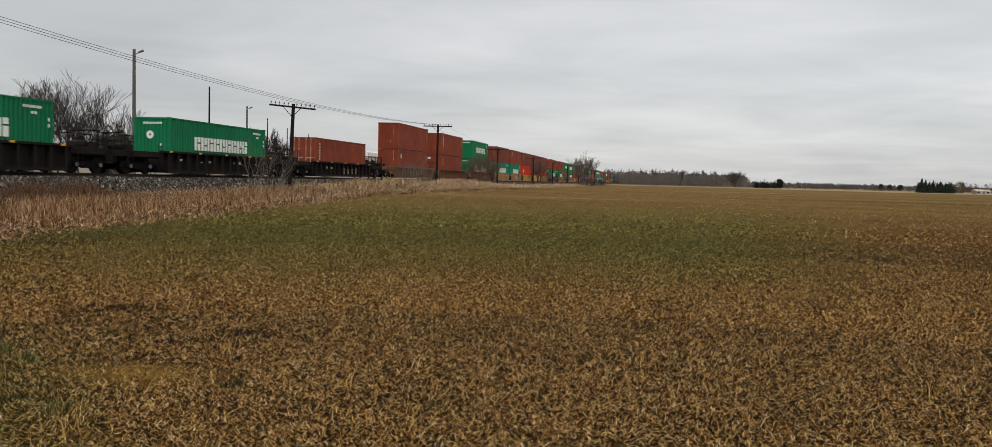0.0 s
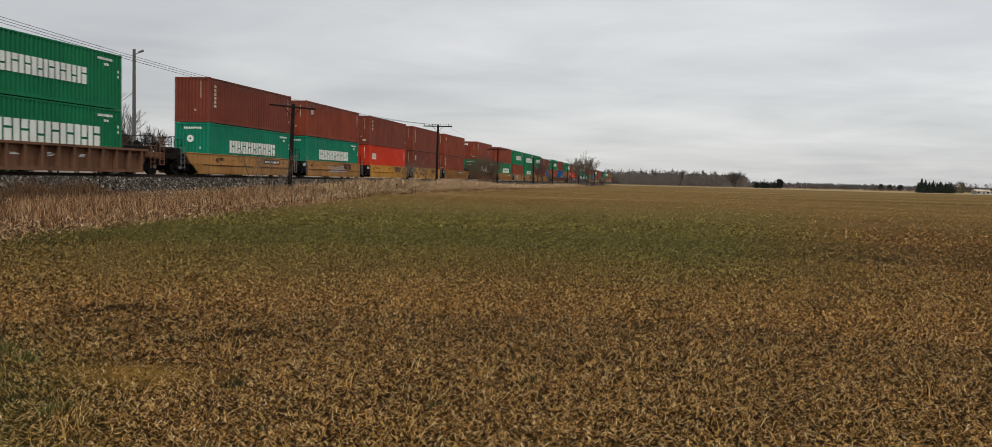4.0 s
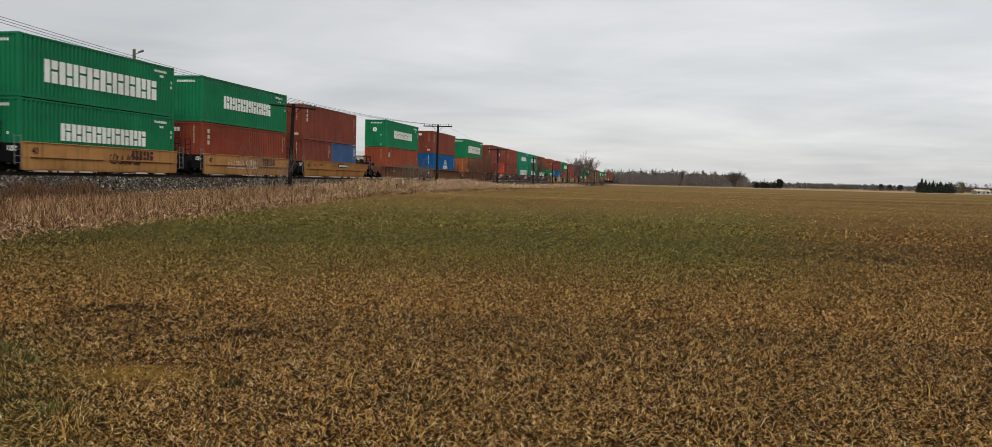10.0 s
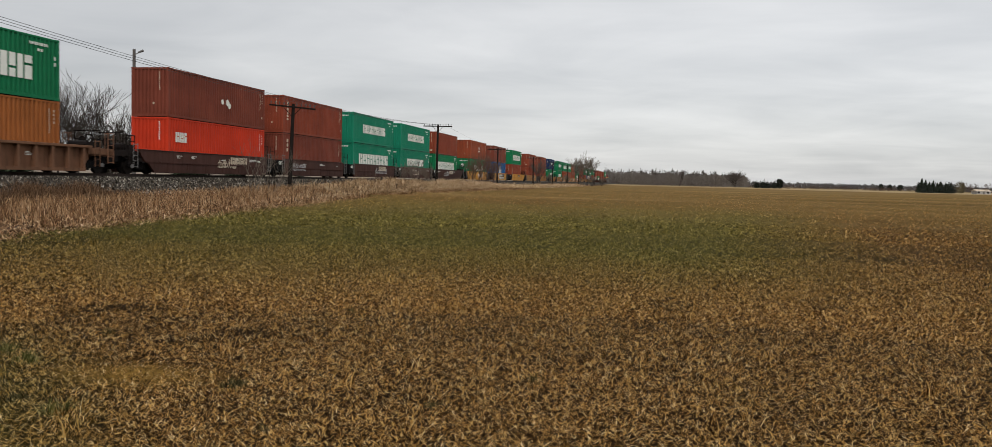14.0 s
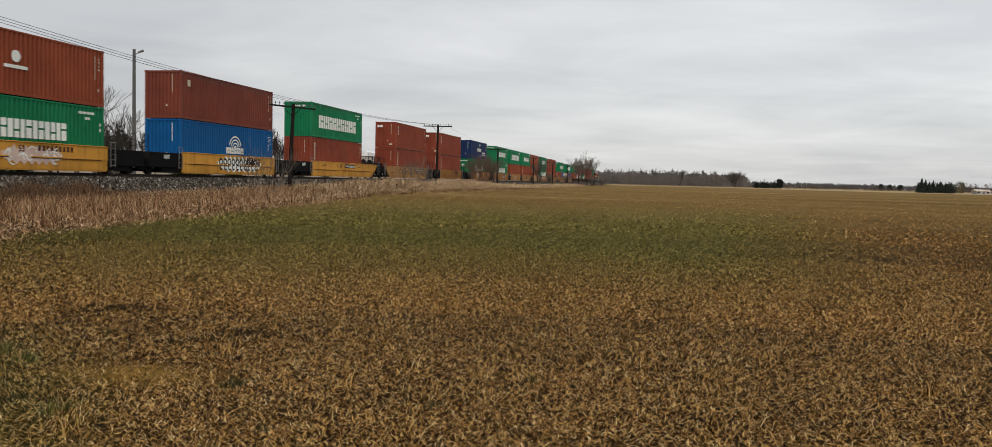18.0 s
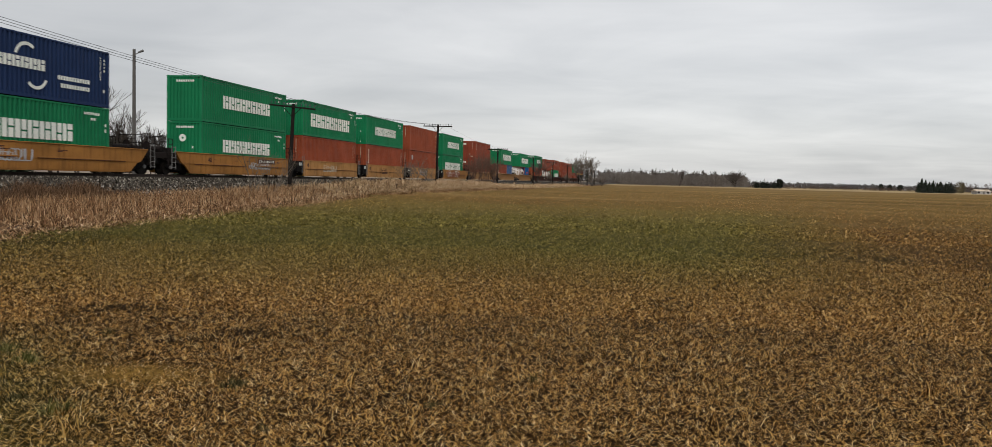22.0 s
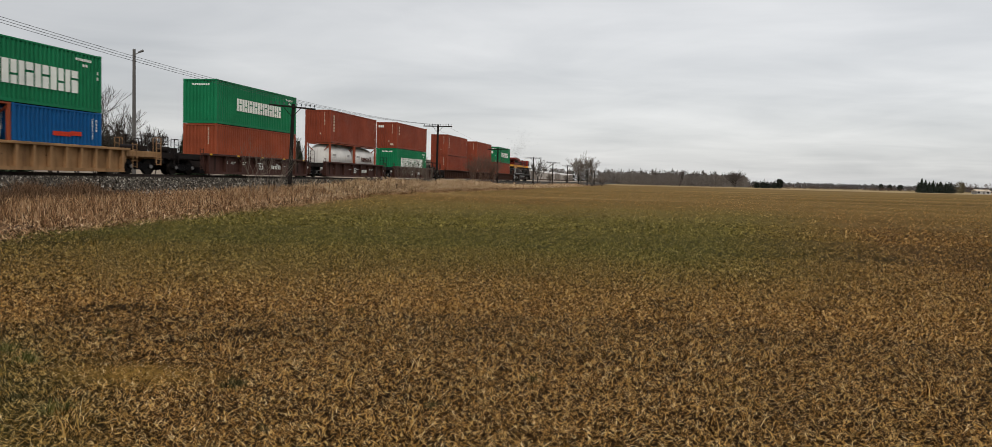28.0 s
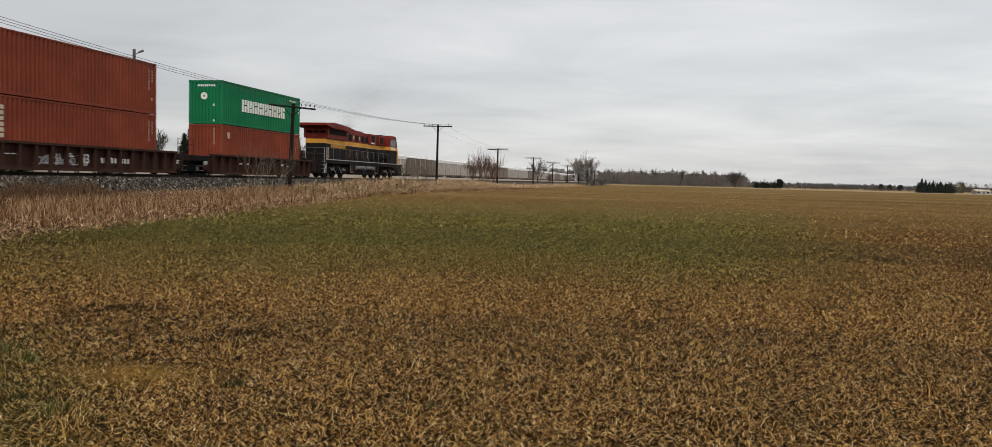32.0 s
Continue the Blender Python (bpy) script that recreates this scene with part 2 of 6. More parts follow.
def soil():
    n = Nodes("field_soil_stubble_gap_shade")
    pos = n.add("ShaderNodeNewGeometry").outputs["Position"]
    sep = n.add("ShaderNodeSeparateXYZ", Vector=pos)
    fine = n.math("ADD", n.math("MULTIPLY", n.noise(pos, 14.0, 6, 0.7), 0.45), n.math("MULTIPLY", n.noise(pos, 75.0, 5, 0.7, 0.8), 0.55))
    mid = n.noise(pos, 0.8, 5, 0.6)
    broad = n.noise(pos, 0.045, 4, 0.55, 0.5)
    # near-black low stops put the shade between the blades into the soil's colour
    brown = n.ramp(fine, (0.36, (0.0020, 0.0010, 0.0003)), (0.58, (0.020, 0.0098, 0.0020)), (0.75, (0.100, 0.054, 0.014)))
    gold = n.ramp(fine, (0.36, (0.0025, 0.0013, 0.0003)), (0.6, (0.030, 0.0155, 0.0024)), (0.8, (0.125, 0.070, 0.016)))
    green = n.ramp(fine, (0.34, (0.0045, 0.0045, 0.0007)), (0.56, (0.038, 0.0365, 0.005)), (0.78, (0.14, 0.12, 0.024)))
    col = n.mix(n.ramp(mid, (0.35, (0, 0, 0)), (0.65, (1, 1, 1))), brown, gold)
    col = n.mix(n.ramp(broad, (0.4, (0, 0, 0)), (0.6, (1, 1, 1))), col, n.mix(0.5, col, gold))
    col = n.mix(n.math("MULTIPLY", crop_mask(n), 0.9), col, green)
    # a flattened golden patch
    spot = n.add("ShaderNodeVectorMath", Vector=n.add("ShaderNodeMapping", Vector=pos, Location=(-GOLD[0] / 0.8, -GOLD[1] / 0.45, 0), Scale=(1 / 0.8, 1 / 0.45, 0)).outputs[0])
    spot.operation = "LENGTH"
    col = n.mix(n.add("ShaderNodeMapRange", Value=n.math("ADD", spot.outputs["Value"], n.math("MULTIPLY", n.noise(pos, 4.0, 5, 0.7), 1.4)), From_Min=1.9, From_Max=0.6).outputs[0], col, n.ramp(fine, (0.3, (0.11, 0.060, 0.010)), (0.55, (0.30, 0.178, 0.036)), (0.8, (0.46, 0.30, 0.085))))
    far = n.add("ShaderNodeMapRange", Value=sep.outputs[1], From_Min=15.0, From_Max=46.0).outputs[0]
    band = n.add("ShaderNodeMapping", Vector=pos, Scale=(0.012, 0.075, 1.0), Rotation=(0, 0, -0.15)).outputs[0]
    streaks = n.math("ADD", n.math("MULTIPLY", n.noise(band, 1.0, 6, 0.62, 0.6), 0.6), n.math("MULTIPLY", n.noise(pos, 2.0, 8, 0.85), 0.4))
    tone = n.ramp(streaks, (0.34, (0.064, 0.040, 0.009)), (0.46, (0.132, 0.080, 0.0215)), (0.58, (0.192, 0.121, 0.041)), (0.66, (0.40, 0.29, 0.15)))
    lush = n.ramp(n.math("ADD", n.math("MULTIPLY", n.noise(pos, 5.0, 6, 0.8), 0.6), n.math("MULTIPLY", fine, 0.4)), (0.40, (0.012, 0.013, 0.003)), (0.5, (0.105, 0.098, 0.022)), (0.60, (0.27, 0.235, 0.078)))
    col = n.mix(n.math("MULTIPLY", far, 0.85), col, n.mix(n.math("MULTIPLY", crop_mask(n), 0.85), tone, lush))
    # the verge towards the railway: dead grass and bare earth
    verge = n.add("ShaderNodeMapRange", Value=n.math("ADD", n.math("ADD", sep.outputs[0], n.math("MINIMUM", n.math("MULTIPLY", sep.outputs[1], 0.15), 8.6)), n.math("MULTIPLY", mid, 1.6)), From_Min=-11.4, From_Max=-12.6).outputs[0]
    # low tones darkened to put the weeds' shade into the earth's colour
    dead = n.ramp(fine, (0.34, (0.010, 0.006, 0.004)), (0.58, (0.070, 0.040, 0.025)), (0.8, (0.25, 0.16, 0.10)))
    col = n.mix(verge, col, dead)
    # pale dry grass along the wood's foot
    col = n.mix(n.add("ShaderNodeMapRange", Value=n.math("MULTIPLY_ADD", n.noise(pos, 0.01, 3), 90.0, sep.outputs[1]), From_Min=470.0, From_Max=520.0).outputs[0], col, (0.25, 0.185, 0.10))
    # a gravel road and pale dead grass beyond the railway
    col = n.mix(n.add("ShaderNodeMapRange", Value=n.math("MULTIPLY_ADD", mid, 3.0, sep.outputs[0]), From_Min=-36.0, From_Max=-38.0).outputs[0], col, n.ramp(fine, (0.3, (0.17, 0.135, 0.10)), (0.7, (0.34, 0.285, 0.23))))
    n.bump(fine, 1.0, 0.06)
    return n.done(col, 0.95, 0.0, 0.04)


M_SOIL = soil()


# ---- mesh helpers ----
def box(bm, x0, x1, y0, y1, z0, z1, bevel=0.0):
    vs = [bm.verts.new((x, y, z)) for z in (z0, z1) for x, y in ((x0, y0), (x1, y0), (x1, y1), (x0, y1))]
    fs = [bm.faces.new([vs[i] for i in f]) for f in ((3, 2, 1, 0), (4, 5, 6, 7), (0, 1, 5, 4), (1, 2, 6, 5), (2, 3, 7, 6), (3, 0, 4, 7))]
    if bevel:
        bmesh.ops.bevel(bm, geom=list({e for f in fs for e in f.edges}), offset=bevel, segments=1, affect="EDGES")


def rod(bm, p, q, r, n=8, r2=None):
    """A round bar from p to q."""
    p, q = Vector(p), Vector(q)
    d = q - p
    turn = d.to_track_quat("Z", "Y").to_matrix()
    rings = []
    for c, rad in ((p, r), (q, r if r2 is None else r2)):
        rings.append([bm.verts.new(c + turn @ Vector((rad * math.cos(2 * math.pi * i / n), rad * math.sin(2 * math.pi * i / n), 0))) for i in range(n)])
    for i in range(n):
        bm.faces.new((rings[0][i], rings[0][(i + 1) % n], rings[1][(i + 1) % n], rings[1][i]))
    bm.faces.new(list(reversed(rings[0])))
    bm.faces.new(rings[1])


def prism(bm, outline, x0, x1):
    """An outline in y, z drawn out from x0 to x1."""
    a = [bm.verts.new((x0, y, z)) for y, z in outline]
    b = [bm.verts.new((x1, y, z)) for y, z in outline]
    n = len(outline)
    bm.faces.new(a)
    bm.faces.new(list(reversed(b)))
    for i in range(n):
        bm.faces.new((a[(i + 1) % n], a[i], b[i], b[(i + 1) % n]))


def mesh_of(bm, name, material, smooth=False):
    bmesh.ops.recalc_face_normals(bm, faces=bm.faces[:])
    me = bpy.data.meshes.new(name)
    bm.to_mesh(me)
    bm.free()
    me.materials.append(material)
    if smooth:
        me.polygons.foreach_set("use_smooth", [True] * len(me.polygons))
    return me


CACHE = {}


def shared(key, name, material, build, smooth=False):
    """The mesh for that key, built once."""
    if key not in CACHE:
        bm = bmesh.new()
        build(bm)
        CACHE[key] = mesh_of(bm, name, material, smooth)
    return CACHE[key]


def put(name, me, parent=None, m=None, label=""):
    ob = new(name, me)
    if parent is not None:
        ob.parent = parent
    if m is not None:
        ob.matrix_basis = m
    return tagged(ob, label)


def part(name, bm, material, parent, label="", smooth=False):
    return put(name, mesh_of(bm, name, material, smooth), parent, None, label)


def thing(name, label, category, group="", m=None, kind=""):
    ob = new(name)
    if m is not None:
        ob.matrix_basis = m
    return tagged(ob, label, category, group, kind)


def fast_mesh(name, verts, tris, material, smooth=False):
    """A mesh from arrays of corners and triangles."""
    me = bpy.data.meshes.new(name)
    verts, tris = np.asarray(verts, dtype=np.float32), np.asarray(tris, dtype=np.int32)
    me.vertices.add(len(verts))
    me.vertices.foreach_set("co", verts.ravel())
    me.loops.add(tris.size)
    me.loops.foreach_set("vertex_index", tris.ravel())
    me.polygons.add(len(tris))
    me.polygons.foreach_set("loop_start", np.arange(0, tris.size, 3, dtype=np.int32))
    me.update(calc_edges=True)
    me.materials.append(material)
    if smooth:
        me.polygons.foreach_set("use_smooth", np.ones(len(tris), dtype=bool))
    return me


TURNED = pose(0, 0, 0, 0, 0, 180)

# ---- the lie of the land ----
TRACK_X = -29.35
RAIL_Z = 1.40
SIDING_X = -59.0
PROFILE = [(-3000, 0.0), (-120, 0.2), (-70, 0.5), (-63, 0.8), (-61.5, 1.08), (-56.5, 1.08), (-55.4, 1.05), (-54, 1.75), (-52.4, 1.8), (-49, 0.8), (-40, 0.45), (-35, 0.5), (-33.6, 0.50), (-31.4, 0.85),
           (-27.3, 0.85), (-25.4, 0.36), (-24.9, 0.42), (-23.8, 0.30), (-20.5, 0.12), (-16.5, 0.02), (-10, 0.0), (3000, 0.0)]


def lie(x, y):
    """The height of the ground at x, y."""
    h = np.interp(x, [p[0] for p in PROFILE], [p[1] for p in PROFILE])
    far = np.clip((np.hypot(x, y) - 60) / 200, 0, 1)
    open_field = np.clip((x + 18) / 6, 0, 1)
    mound = 0.72 * np.exp(-((x + 22.6) / 1.7) ** 2) * np.clip((y - 48) / 14, 0, 1) * np.clip((135 - y) / 30, 0, 1) * (1 + 0.25 * np.sin(y * 0.55) * np.sin(y * 0.21))
    return h + mound + open_field * 0.10 * far * np.sin(x * 0.021 + 1.0) * np.sin(y * 0.017)


def build_ground():
    xs = np.unique(np.concatenate([np.linspace(-3000, -160, 16), np.linspace(-160, -66, 22), np.linspace(-66, -10, 92), np.linspace(-10, 40, 50), np.linspace(40, 300, 30), np.linspace(300, 3000, 16)]))
    ys = np.unique(np.concatenate([np.linspace(-1500, -40, 20), np.linspace(-40, 0, 14), np.linspace(0, 120, 130), np.linspace(120, 500, 60), np.linspace(500, 4000, 24)]))
    gx, gy = np.meshgrid(xs, ys)
    gz = lie(gx, gy)
    rng = np.random.default_rng(4)
    rough = np.clip(1 - np.hypot(gx, gy) / 90, 0, 1) * ((gx > -24) | (gx < -36))
    gz = gz + rng.normal(0, 0.012, gz.shape) * rough
    n, m = len(ys), len(xs)
    i = np.arange(n * m).reshape(n, m)
    a, b, c, d = i[:-1, :-1].ravel(), i[:-1, 1:].ravel(), i[1:, 1:].ravel(), i[1:, :-1].ravel()
    tris = np.concatenate([np.stack([a, b, c], 1), np.stack([a, c, d], 1)])
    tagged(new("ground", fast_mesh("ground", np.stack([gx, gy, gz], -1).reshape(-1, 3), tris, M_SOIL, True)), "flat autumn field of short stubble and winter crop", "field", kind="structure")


build_ground()


def build_track(name, x, z, label, near, start):
    """Ballast, sleepers and two rails; near: sleepers in that stretch are pieces of their own."""
    bed = thing(name, label, "railway track", kind="structure")
    bm = bmesh.new()
    prism_x = [(-4.2, z - 0.95), (-2.0, z - 0.20), (2.0, z - 0.20), (4.2, z - 0.95)]
    ends = [[bm.verts.new((x + px, y, pz)) for px, pz in prism_x] for y in (start, start + 150, 400, 2600)]
    for p, q in zip(ends, ends[1:]):
        for i in range(3):
            bm.faces.new((p[i], p[i + 1], q[i + 1], q[i]))
    part("ballast_bed", bm, M_STONE, bed)
    for side in (-1, 1):
        bm = bmesh.new()
        c = x + side * 0.755
        box(bm, c - 0.036, c + 0.036, start, 2600, z - 0.05, z)
        box(bm, c - 0.010, c + 0.010, start, 2600, z - 0.15, z - 0.05)
        box(bm, c - 0.07, c + 0.07, start, 2600, z - 0.172, z - 0.15)
        part("rail", bm, M_RAIL, bed)
    rng = random.Random(3)
    me = shared("tie", "sleeper", M_TIE, lambda b: box(b, -1.3, 1.3, -0.115, 0.115, -0.18, 0.0, 0.012))
    y = near[0]
    while y < near[1]:
        put("sleeper", me, bed, pose(x + rng.uniform(-0.04, 0.04), y, z - 0.172, 0, 0, rng.uniform(-0.6, 0.6)))
        y += 0.55
    bm = bmesh.new()
    for lo, hi in ((max(start, -60), near[0]), (near[1], near[1] + 250)):
        y = lo
        while y < hi - 0.3:
            box(bm, x - 1.3, x + 1.3, y - 0.115, y + 0.115, z - 0.35, z - 0.172)
            y += 0.55
    tagged(part("sleepers_far", bm, M_TIE, bed), kind="stuff")
    return bed


def build_stones():
    """Loose crushed stone on the shoulder of the bed."""
    rng = np.random.default_rng(8)
    n = 34000
    y = 8 + 95 * rng.random(n) ** 1.35
    x = TRACK_X + rng.uniform(1.42, 4.7, n)
    z = np.interp(x - TRACK_X, [0, 2.0, 4.2, 4.8], [RAIL_Z - 0.22, RAIL_Z - 0.22, RAIL_Z - 0.94, RAIL_Z - 1.02])
    r = rng.uniform(0.025, 0.058, n) * (1 + y / 160)
    base = np.array([(1, 0, 0), (-1, 0, 0), (0, 1, 0), (0, -1, 0), (0, 0, 1), (0, 0, -1)], float)
    v = base[None] * rng.uniform(0.6, 1.3, (n, 6, 1)) + rng.normal(0, 0.2, (n, 6, 3))
    v = v * r[:, None, None] + np.stack([x, y, z + r * 0.3], -1)[:, None]
    f = np.array([(0, 2, 4), (2, 1, 4), (1, 3, 4), (3, 0, 4), (2, 0, 5), (1, 2, 5), (3, 1, 5), (0, 3, 5)])
    tris = (f[None] + 6 * np.arange(n)[:, None, None]).reshape(-1, 3)
    mat = islands("crushed_stone", ((0.0, (0.005, 0.004, 0.003)), (0.5, (0.046, 0.039, 0.030)), (0.88, (0.150, 0.130, 0.105)), (1.0, (0.36, 0.33, 0.29))), 0.95)
    tagged(new("ballast_stones", fast_mesh("ballast_stones", v.reshape(-1, 3), tris, mat)), "crushed grey railway ballast stones beside the sleepers", "ballast", kind="stuff")
    # a spill of fresher, paler stone at the toe
    n = 1500
    y, off = rng.normal(37, 6.0, n), rng.normal(4.35, 0.22, n)
    r = rng.uniform(0.03, 0.075, n)
    v = base[None] * rng.uniform(0.6, 1.3, (n, 6, 1)) + rng.normal(0, 0.2, (n, 6, 3))
    v = v * r[:, None, None] + np.stack([TRACK_X + off, y, np.interp(off, [4.2, 4.8], [RAIL_Z - 0.92, RAIL_Z - 0.98])], -1)[:, None]
    mat = islands("pale_crushed_stone", ((0.0, (0.05, 0.043, 0.036)), (0.5, (0.24, 0.22, 0.20)), (1.0, (0.55, 0.52, 0.48))), 0.95)
    tagged(new("pale_stones", fast_mesh("pale_stones", v.reshape(-1, 3), tris[:8 * n], mat)), "pale fresh stones spilled at the toe of the ballast", "ballast", kind="stuff")


build_track("railway_track", TRACK_X, RAIL_Z, "main line track with steel rails on dark wooden sleepers and grey ballast", (6, 165), -1000)
build_track("siding_track", SIDING_X, 1.35, "parallel siding track with rusty rails on old wooden sleepers", (140, 180), 130)
build_stones()

# ---- containers ----
LENGTH, WIDE, TALL, LOW = 12.192, 1.219, 2.896, 2.591
MOVING = []


def wave(bm, y0, y1, z0, z1, x, depth=0.072, pitch=0.278, along="y"):
    """A corrugated sheet that faces +x, or -y when along is x."""
    n = max(2, round((y1 - y0) / pitch))
    p = (y1 - y0) / n
    pts = []
    for i in range(n):
        s = y0 + i * p
        pts += [(s, 0), (s + p * 0.34, 0), (s + p * 0.50, -depth), (s + p * 0.84, -depth)]
    pts.append((y1, 0))
    rows = []
    for s, d in pts:
        co = (lambda z: (x + d, s, z)) if along == "y" else (lambda z: (s, x - d, z))
        rows.append((bm.verts.new(co(z0)), bm.verts.new(co(z1))))
    for a, b in zip(rows, rows[1:]):
        bm.faces.new((a[0], b[0], b[1], a[1]))


def c_side(b, L):
    wave(b, -L / 2 + 0.15, L / 2 - 0.15, 0.15, TALL - 0.09, WIDE - 0.012)


def c_end(b, L):
    wave(b, -WIDE + 0.13, WIDE - 0.13, 0.15, TALL - 0.11, -L / 2 + 0.02, 0.06, 0.25, "x")


def c_roof(b, L):
    n = round(L / 0.28)
    p = (L - 0.3) / n
    rows = []
    for i in range(n):
        s = -L / 2 + 0.15 + i * p
        for q, d in ((0, 0), (0.3, 0), (0.5, -0.02), (0.8, -0.02)):
            rows.append([b.verts.new((x, s + q * p, TALL - 0.025 + d)) for x in (-WIDE + 0.06, WIDE - 0.06)])
    for r, t in zip(rows, rows[1:]):
        b.faces.new((r[0], r[1], t[1], t[0]))


def c_frame(b, L):
    e = L / 2
    for sx in (-1, 1):
        for sy in (-1, 1):
            x, y = sx * (WIDE - 0.075), sy * (e - 0.085)
            box(b, x - 0.07, x + 0.07, y - 0.08, y + 0.08, 0.1, TALL - 0.1, 0.012)
        x = sx * (WIDE - 0.035)
        box(b, x - 0.03, x + 0.03, -e + 0.165, e - 0.165, TALL - 0.095, TALL - 0.02)
        box(b, x - 0.033, x + 0.033, -e + 0.165, e - 0.165, 0.01, 0.155)
    for sy in (-1, 1):
        y = sy * (e - 0.055)
        box(b, -WIDE + 0.146, WIDE - 0.146, y - 0.05, y + 0.05, TALL - 0.115, TALL - 0.012)
        box(b, -WIDE + 0.146, WIDE - 0.146, y - 0.05, y + 0.05, 0.01, 0.16)


def c_floor(b, L):
    box(b, -WIDE + 0.07, WIDE - 0.07, -L / 2 + 0.11, L / 2 - 0.11, 0.03, 0.15)


def c_cast(b):
    box(b, -0.081, 0.081, -0.089, 0.089, -0.059, 0.059, 0.012)
    box(b, -0.03, 0.03, -0.0915, -0.088, -0.035, 0.035)
    box(b, 0.08, 0.0835, -0.04, 0.04, -0.03, 0.03)


def c_door(b):
    """One leaf, hinged on the +x side, facing -y, foot at the origin."""
    box(b, -0.0, 1.06, -0.03, 0.03, 0.0, TALL - 0.29, 0.01)
    for i in range(4):
        z = 0.12 + i * 0.62
        box(b, 0.08, 0.98, -0.048, -0.028, z, z + 0.5, 0.012)


def c_rod(b):
    rod(b, (0, 0, -0.02), (0, 0, TALL - 0.26), 0.017, 8)
    for z in (0.05, 0.9, 1.7, TALL - 0.36):
        box(b, -0.04, 0.04, -0.02, 0.035, z, z + 0.07)
    box(b, -0.02, 0.34, -0.035, -0.012, 0.98, 1.03)


def block_word(b, spans, z, height, x):
    """Plain bars in a row for a painted brand word: for each letter one full bar and one that is split."""
    for i, (y0, y1) in enumerate(spans):
        w, up = y1 - y0, (0.06, -0.10, 0.12)[i % 3] * height
        k, cut = 0.05 * height, (0.42, 0.46, 0.38)[i % 3]
        box(b, x, x + 0.004, y0, y0 + w * cut, z - height / 2, z + height / 2)
        box(b, x, x + 0.004, y0 + w * (cut + 0.12), y1, z - height / 2, z + up - k)
        box(b, x, x + 0.004, y0 + w * (cut + 0.12), y1, z + up + k, z + height / 2)


def even_spans(y0, y1, n, gap=0.11):
    p = (y1 - y0) / n
    return [(y0 + i * p, y0 + (i + 1) * p - gap * p) for i in range(n)]


def bars(b, x, y, z, w, h, n, gap, upright=True):
    """A column or a row of small bars, for a line of small writing."""
    for i in range(n):
        if upright:
            box(b, x, x + 0.004, y - w / 2, y + w / 2, z - i * (h + gap), z - i * (h + gap) + h)
        else:
            box(b, x, x + 0.004, y + i * (w + gap), y + i * (w + gap) + w, z, z + h)


def ring(b, y, z, r0, r1, x, n=20, a0=0.0, a1=2 * math.pi):
    k = [(y + r * math.cos(a0 + (a1 - a0) * i / n), z + r * math.sin(a0 + (a1 - a0) * i / n)) for i in range(n + 1) for r in (r0, r1)]
    vs = [b.verts.new((x + 0.004, p, q)) for p, q in k]
    for i in range(n):
        b.faces.new((vs[2 * i], vs[2 * i + 1], vs[2 * i + 3], vs[2 * i + 2]))


SIDE_X = WIDE + 0.001


def m_word_wide(b):
    block_word(b, even_spans(-LENGTH / 2 + 1.57, -LENGTH / 2 + 10.5, 9), 1.36, 1.08, SIDE_X)


def m_word(b):
    block_word(b, even_spans(-LENGTH / 2 + 2.65, -LENGTH / 2 + 9.47, 9), 1.46, 0.84, SIDE_X)


def m_code(b, L=LENGTH):
    bars(b, SIDE_X, L / 2 - 1.95, 2.45, 0.10, 0.13, 8, 0.05, False)
    bars(b, SIDE_X, L / 2 - 1.45, 2.18, 0.14, 0.13, 2, 0.06, False)
    bars(b, SIDE_X, L / 2 - 0.33, 1.9, 0.10, 0.16, 2, 0.12)


def m_column(b, L=LENGTH):
    bars(b, SIDE_X, L / 2 - 0.42, 2.35, 0.07, 0.11, 4, 0.07)
    bars(b, SIDE_X, L / 2 - 0.72, 2.45, 0.055, 0.075, 12, 0.025)
    bars(b, SIDE_X, L / 2 - 0.45, 0.75, 0.09, 0.16, 1, 0)


def m_lessor_tall(b):
    bars(b, SIDE_X, -LENGTH / 2 + 0.75, 2.25, 0.26, 0.18, 6, 0.07)


def m_lessor_short(b):
    bars(b, SIDE_X, -LENGTH / 2 + 0.75, 2.2, 0.26, 0.26, 3, 0.1)


def m_plate(b):
    box(b, SIDE_X, SIDE_X + 0.006, -LENGTH / 2 + 0.8, -LENGTH / 2 + 1.36, 1.82, 2.34)
    for z0, z1, y1 in ((2.2, 2.28, 1.1), (2.0, 2.12, 1.28), (1.87, 1.94, 1.2)):
        box(b, SIDE_X + 0.006, SIDE_X + 0.009, -LENGTH / 2 + 0.85, -LENGTH / 2 + y1, z0, z1)


def m_lease_block(b):
    block_word(b, even_spans(-LENGTH / 2 + 0.75, -LENGTH / 2 + 2.0, 3), 1.75, 0.6, SIDE_X)


def m_small(b):
    box(b, SIDE_X, SIDE_X + 0.004, -LENGTH / 2 + 0.7, -LENGTH / 2 + 1.02, 2.0, 2.4)


def m_dome(b):
    for i in range(4):
        ring(b, 0.5, 1.35, 0.85 - 0.22 * i, 0.76 - 0.22 * i, SIDE_X, 16, 0.25, math.pi - 0.25)
    block_word(b, even_spans(-0.7, 1.7, 5), 1.2, 0.42, SIDE_X)
    bars(b, SIDE_X, -0.65, 0.66, 0.24, 0.2, 8, 0.06, False)


